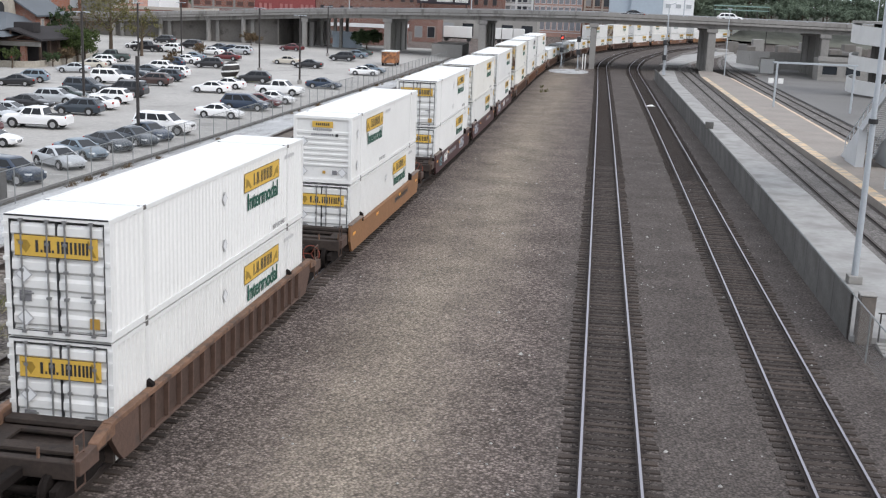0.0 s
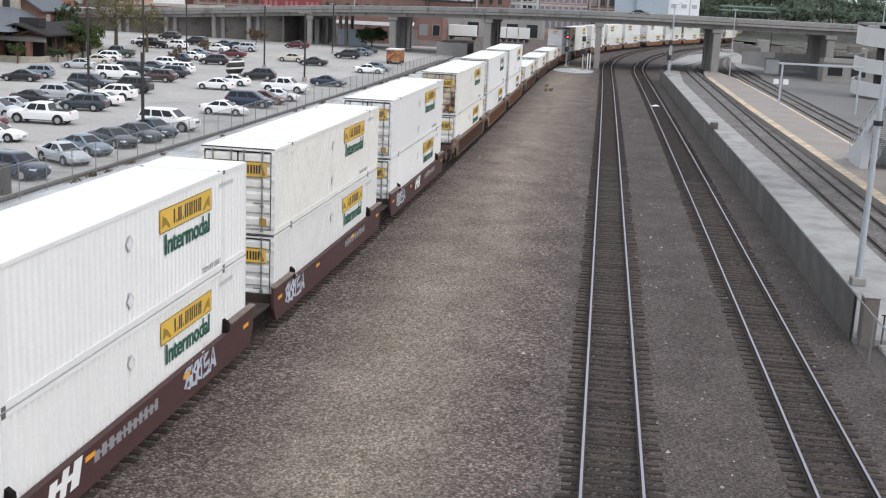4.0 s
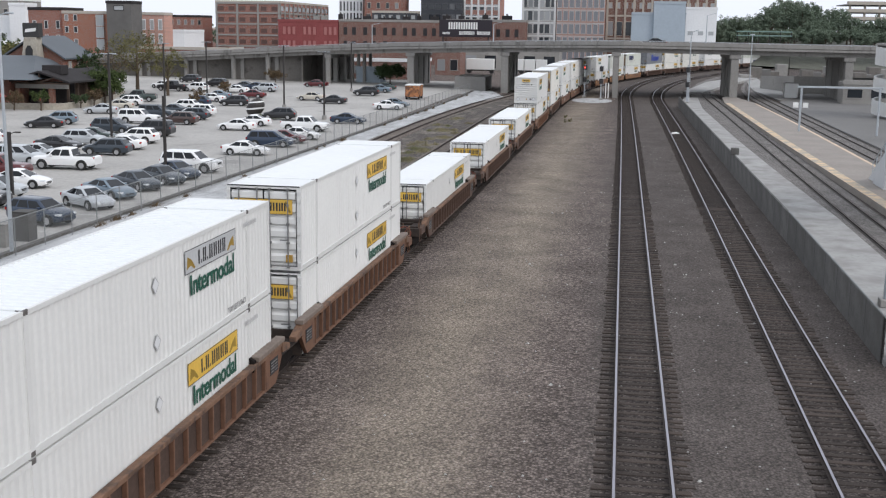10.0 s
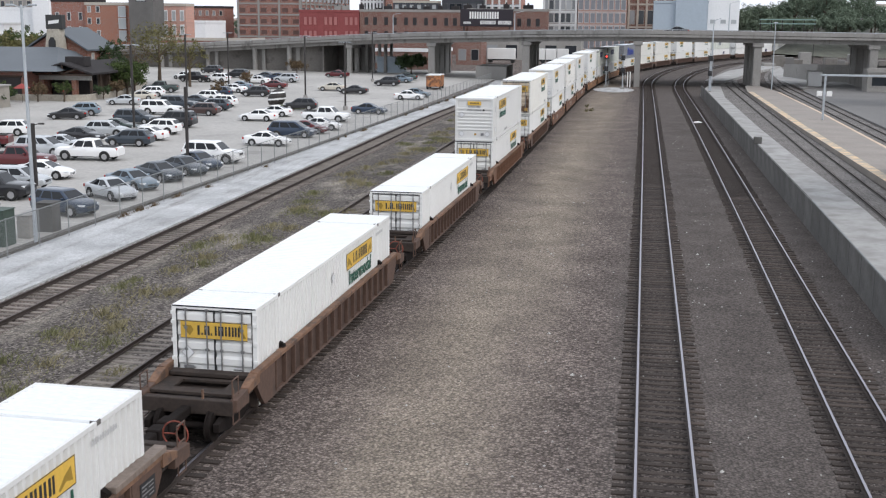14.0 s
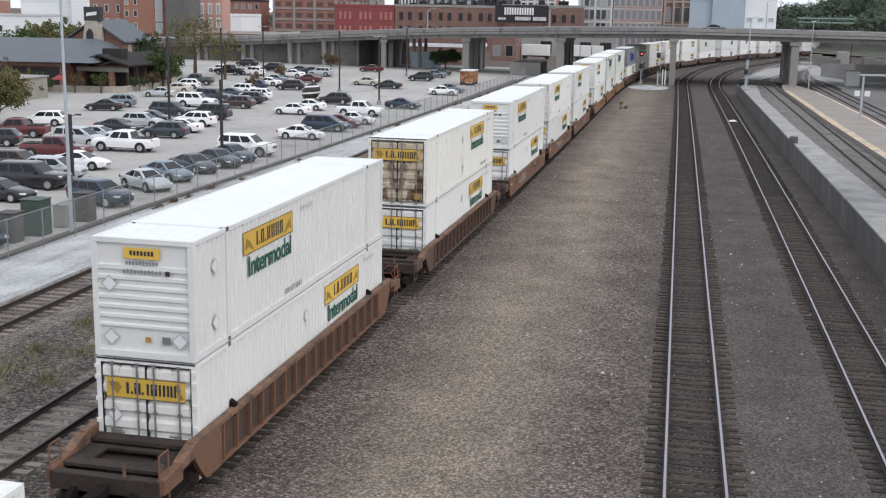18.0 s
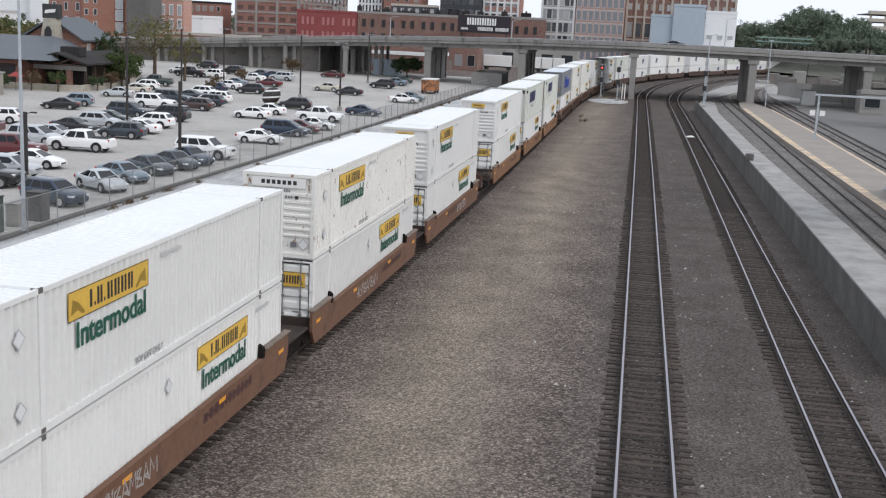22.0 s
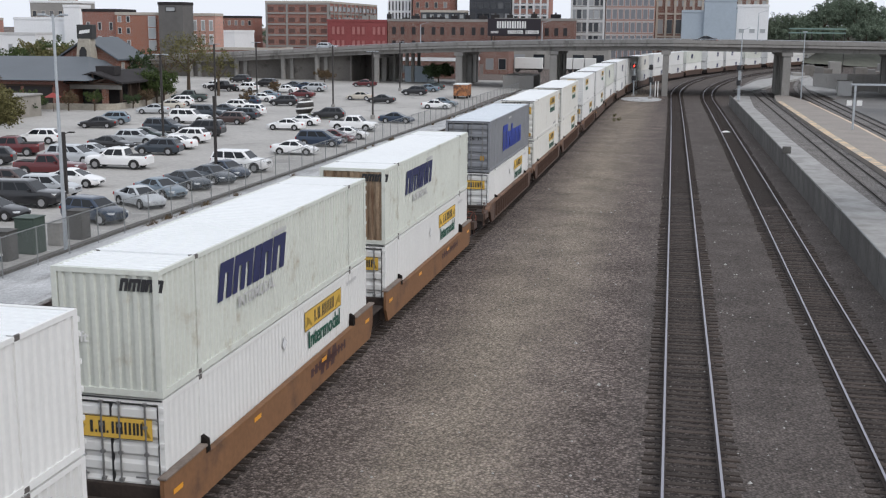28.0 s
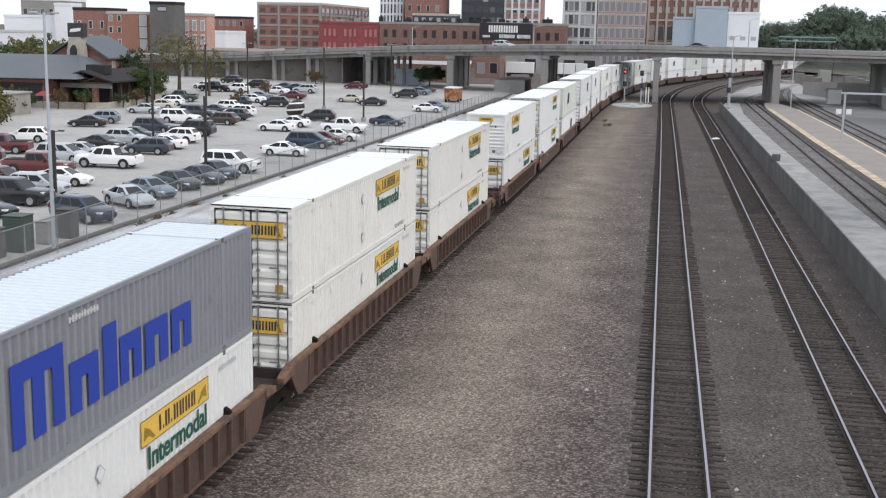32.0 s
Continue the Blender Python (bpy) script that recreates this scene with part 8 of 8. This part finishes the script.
def greenery():
    tree(-74.8, 157.5, 5.0, 3.4, LEAF, 1, "broad green tree in front of the restaurant", 140, 50, .13)
    tree(-80.5, 182, 11.0, 4.6, LEAF_OLIVE, 2, "sparse olive-brown autumn tree beside the car park", 95, 26, .15)
    tree(-73.5, 178, 8.0, 3.0, LEAF_OLIVE, 3, "thin autumn tree beside the car park", 50, 22, .14)
    tree(-84, 172, 7.6, 2.6, LEAF_DARK, 4, "dark green tree behind the porch", 60, 45, .15)
    tree(-82, 176, 8.0, 3.0, LEAF_BARE, 8, "half-bare brown autumn tree", 50, 14, .12)
    tree(-66.5, 96, 5.0, 3.0, LEAF_OLIVE, 5, "small olive tree at the edge of the car park", 170, 60, .11)
    tree(-63.5, 97.5, 5.4, 3.2, LEAF_OLIVE, 13, "bushy olive-brown tree at the edge of the car park", 220, 60, .11)
    tree(-70.5, 104, 4.6, 2.6, LEAF_BARE, 12, "brown-green tree beside the block wing", 150, 50, .11)
    tree(-72, 111, 6.0, 2.6, LEAF_BARE, 6, "small half-bare tree at the edge of the car park", 50, 26, .1)
    tree(-108, 186, 8.5, 4.5, LEAF_OLIVE, 9, "olive tree behind the restaurant roof", 80, 40, .2)
    tree(-116, 186, 7.5, 4.5, LEAF, 10, "green tree behind the restaurant roof", 80, 40, .2)
    tree(-47.6, 233, 4.1, 3.2, LEAF_DARK, 7, "dense dark green bush below the viaduct", 110, 60, .16)
    tree(-71, 229, 2.6, 2.2, LEAF_BARE, 11, "low brown bush against the viaduct wall", 60, 40, .12, group="shrubs")
    for k, (x, y, h) in enumerate(((-128, 226, 8), (-120, 222, 7), (-135, 232, 9), (-142, 236, 8))):
        tree(x, y, h, h * .45, (LEAF, LEAF_OLIVE)[k % 2], 20 + k, "leafy tree behind the restaurant", 60, 34, .2)
    for k, (x, y) in enumerate(((-58.5, 150.5), (-66.5, 186), (-65, 181), (-61.5, 160.5))):
        tree(x, y, 2.3, 1.0, LEAF_BARE, 40 + k, "small reddish shrub in a car park island", 30, 26, .08, group="shrubs")
    for k, (x, y) in enumerate(((-93, 139.2), (-90, 139.4), (-86.6, 139.8), (-83.6, 140.2), (-79.5, 140.4), (-76.0, 141.0), (-73.4, 147), (-73.6, 151.5), (-80.5, 133.5), (-79.5, 130.5))):
        tree(x, y, 2.1 + .5 * (k % 3), 1.3, (LEAF_DARK, LEAF_BARE, LEAF)[k % 3], 60 + k % 4, "low garden shrub beside the restaurant wall", 40, 26, .1, group="shrubs")
    # wooded hill to the far right
    hill = Geo()
    n = 24
    rows = []
    for j in range(8):
        row = []
        for i in range(n + 1):
            x = 25 + i * 14
            y = 395 + j * 22
            top = 13 * min(1, max(0, (x - 25) / 30)) * min(1, j / 2) + 1.5 * math.sin(x * .05)
            row.append((x, y, -.4 + max(0, top)))
        rows.append(row)
    for a, b in zip(rows, rows[1:]):
        for i in range(n):
            hill.face(a[i], a[i + 1], b[i + 1], b[i])
    # the grass colour is paled as well to carry the haze
    thing("hill", "grassy wooded hillside in the distance", "hill", kind="structure", data=hill.mesh("hill", grain("hazed_hill_grass", (.16, .165, .14), .95, var=.3, bump=0)))
    r = random.Random(77)
    crest = [(24, 12), (33, 16.6), (39, 18.4), (47, 18.2), (52, 21.5), (58, 25.6), (64, 24), (70, 21.6), (80, 20.2), (95, 19.2), (120, 18.6), (200, 17)]
    for k in range(64):
        x = 27 + k * 1.15 + (k - 40) * 1.6 * (k > 40) + r.uniform(-.8, .8)
        y = 405 + 45 * r.random()
        f = y / 430
        zt = next(za + (zb - za) * (x - xa) / (xb - xa) for (xa, za), (xb, zb) in zip(crest, crest[1:]) if xa <= x <= xb)
        zt = (zt - 11.43) * f + 11.43 - r.random() ** 1.5 * 7
        h = r.uniform(11, 14)
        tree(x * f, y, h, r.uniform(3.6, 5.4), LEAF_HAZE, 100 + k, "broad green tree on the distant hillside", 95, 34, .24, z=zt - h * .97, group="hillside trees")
    for k in range(20):
        x = 32 + k * 4.2 + r.uniform(-1, 1)
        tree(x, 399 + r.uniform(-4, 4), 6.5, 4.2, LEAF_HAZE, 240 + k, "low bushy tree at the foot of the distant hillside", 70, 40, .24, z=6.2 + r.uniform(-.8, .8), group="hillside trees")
    for k in range(26):
        x = -225 + k * 7 + r.uniform(-3, 3)
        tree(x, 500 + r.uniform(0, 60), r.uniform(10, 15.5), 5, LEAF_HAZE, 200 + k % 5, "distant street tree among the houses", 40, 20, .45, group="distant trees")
    # weeds on the strip between the sidings
    for nm, mat, seed, spots in (("dry_weeds", WEED, 31, 52), ("green_weeds", WEED_GREEN, 32, 34)):
        g = Geo()
        rr = random.Random(seed)
        for _ in range(spots):
            y = rr.uniform(24, 150)
            x = rr.uniform(-22.2, -18.4) if rr.random() < .85 else rr.uniform(-23, -15.5)
            R = rr.uniform(.3, 1.7)
            for _ in range(int(190 * R)):
                a, d = rr.uniform(0, 6.28), R * rr.random()
                px, py = x + d * math.cos(a), y + 1.6 * d * math.sin(a)
                hgt, ln = rr.uniform(.04, .3) * (1.1 - d / R), rr.uniform(-.12, .12)
                w = rr.uniform(.012, .025)
                g.face((px - w, py, -.2), (px + w, py, -.2), (px + w * .4 + ln, py + ln, -.2 + hgt), (px - w * .4 + ln, py + ln, -.2 + hgt))
        thing(nm, "clumps of dry yellow weeds in gravel" if mat == WEED else "clumps of green weeds in gravel", "weeds", kind="stuff", data=g.mesh(nm, mat))
    # weeds along the fence
    g = Geo()
    rr = random.Random(15)
    for _ in range(26):
        y = rr.uniform(50, 200)
        x = next(xa + (xb - xa) * (y - ya) / (yb - ya) for (xa, ya), (xb, yb) in zip(FENCE, FENCE[1:]) if ya <= y <= yb) + rr.uniform(-.1, .35)
        R = rr.uniform(.2, .6)
        for _ in range(int(150 * R)):
            a, d = rr.uniform(0, 6.28), R * rr.random()
            px, py = x + .6 * d * math.cos(a), y + 2.2 * d * math.sin(a)
            hgt, ln, w = rr.uniform(.05, .34) * (1.05 - d / R), rr.uniform(-.12, .12), rr.uniform(.012, .03)
            g.face((px - w, py, -.1), (px + w, py, -.1), (px + w * .4 + ln, py + ln, -.1 + hgt), (px - w * .4 + ln, py + ln, -.1 + hgt))
    thing("fence_weeds", "dusty olive weeds growing along the fence", "weeds", kind="stuff", data=g.mesh("fence_weeds", LEAF_BARE))
    g = Geo()
    rr = random.Random(9)
    for x, y in ((-6.9, 147), (-6.5, 148.6), (-7.4, 155)):
        g2 = crown_geo(rr, 8, 30, .05, .45, .25, .12)
        n = len(g.v)
        g.v += [(a + x, b + y, c - .2) for a, b, c in g2.v]
        g.f += [tuple(n + i for i in f) for f in g2.f]
    thing("low_bush", "low dusty olive bush growing in the ballast", "bush", kind="stuff", data=g.mesh("low_bush", LEAF_OLIVE))
    thing("litter", "crumpled white sheet of litter lying on the ties", "litter", at=pose(6.35, 134.5, -.165, 0, 0, 20), data=Geo().loft([[(-.5, -.35, 0), (.5, -.3, .02), (.45, .35, 0), (-.4, .3, .03)], [(-.3, -.2, .16), (.35, -.15, .1), (.25, .2, .18), (-.25, .15, .12)]]).mesh("litter", WHITE_PRINT))
    # loose pale stones and litter on the ballast
    g = Geo()
    for _ in range(900):
        x, y = rr.uniform(-9.5, 9.0), rr.uniform(16, 120)
        s = rr.uniform(.02, .05) if rr.random() < .96 else rr.uniform(.06, .1)
        pts = [(x + s * math.cos(a + rr.uniform(-.3, .3)), y + s * math.sin(a + rr.uniform(-.3, .3)), -.215) for a in (0, 1.26, 2.5, 3.77, 5.03)]
        top = (x, y, -.21 + s * .8)
        for p, q in zip(pts, pts[1:] + pts[:1]):
            g.face(p, q, top)
    thing("loose_stones", "pale loose stones scattered on the ballast", "stones", kind="stuff", data=g.mesh("loose_stones", leaf_mat("pale_stone", (.36, .35, .33), .35)))


def highway_sign():
    b = thing("sign_bridge", "green steel overpass rail in front of the wooded hill", "overpass", kind="structure")
    green = grain("weathered_green_steel", (.2, .3, .27), .6, var=.15, bump=0)
    part("rail", Geo().box(31, 46, 330, 330.4, 11.7, 12.0).mesh("rail", green), b)
    part("rail", Geo().box(31, 46, 330, 330.4, 10.6, 10.9).mesh("rail", green), b)
    for k in range(6):
        part("post", Geo().box(31.2 + k * 2.9, 31.4 + k * 2.9, 330.1, 330.3, 8.5 if k % 5 else 0, 11.7).mesh("post", POLE_DARK), b)


road_bridge()
barrier()
fence()
bay_lines()
track_signals()
stair_tower()
canopy()
tall_pole()
spiral_ramp()
for spot in ((-33.9, 81.2, 6.2, 0), (-49.4, 105.2, 8.6, 4), (-60.1, 144.5, 9.0, 4), (-36.7, 138.6, 8.4, 4), (-47.1, 155.9, 8.8, 4), (-38.4, 67.0, 4.6, 1), (-48.5, 202.5, 8.8, 4), (-66, 176, 8.8, 4)):
    lot_lamp(*spot)
lot_lamp(-30.3, 52.5, 11.9, 2, pale=True)
city()
restaurant()
lot_things()
parked_cars()
station_cars()
bridge_traffic()
highway_sign()
greenery()
MOVERS = build_train()
track("main railway track with polished rails and dark timber ties", LINE_A, 0, 500, ties=145)
track("second main railway track with polished rails and dark timber ties", LINE_B, 0, 500, ties=135)
track("railway track under the freight train", LINE_TRAIN, 0, 720, ties=120, first=74)
track("old siding track with weathered grey ties", LINE_LEFT, 20, 290, ties=95, first=86, old=True, top=RAIL_DULL, pitch=.55)
track("old inner siding track with rusty rails", LINE_INNER, 20, 320, ties=50, first=78, old=True, top=RAIL_DULL, pitch=.55)
track("station track with dull rails set between platforms", LINE_C, 70, 400, ties=-1, top=RAIL_DULL, pitch=.55)
track("far station track with dull rails beside the platform", LINE_D, 70, 390, ties=-1, top=RAIL_DULL, pitch=.55)

SPEEDS = ((0, 13.56), (8, 13.4), (16, 13.04), (24, 12.87), (32, 12.94))


def run(t):
    """Metres that the train has run at t seconds."""
    d = 0.0
    for (ta, va), (tb, vb) in zip(SPEEDS, SPEEDS[1:]):
        if t <= ta:
            break
        u = min(t, tb) - ta
        d += va * u + (vb - va) * u * u / (2 * (tb - ta))
    return d


def unit_pose(s):
    """Pose of a well whose near end lies s metres along y on the curved track."""
    xa, ya, _ = on(LINE_TRAIN, s - 1.25 - START)
    xb, yb, _ = on(LINE_TRAIN, s + 17.4 - START)
    h = math.atan2(xb - xa, yb - ya)
    return pose(xa + 1.25 * math.sin(h), ya + 1.25 * math.cos(h), 0, 0, 0, -math.degrees(h))


def motions():
    turned = pose(0, BOX_L, 0, 0, 0, 180)
    for ob, off, z, turn in MOVERS:
        rows = []
        for k in range(33):
            m = unit_pose(off - run(k)) @ pose(0, 0, z)
            rows.append((float(k), m @ turned if turn else m))
        walk(ob, rows)
    for c, start, speed in zip(BRIDGE_CARS, (25.0, -39.4 - 31 * 10.7), (14.0, 10.7)):
        rows = []
        for k in range(33):
            x = min(max(start + speed * k, -140), 140)
            y, z = deck_at(x)
            ya, za = deck_at(x - 3)
            yb, zb = deck_at(x + 3)
            h = math.degrees(math.atan2(yb - ya, 6))
            rows.append((float(k), pose(x, y + 5.5, z - .84, 0, 0, h + 180)))
        walk(c, rows)


motions()
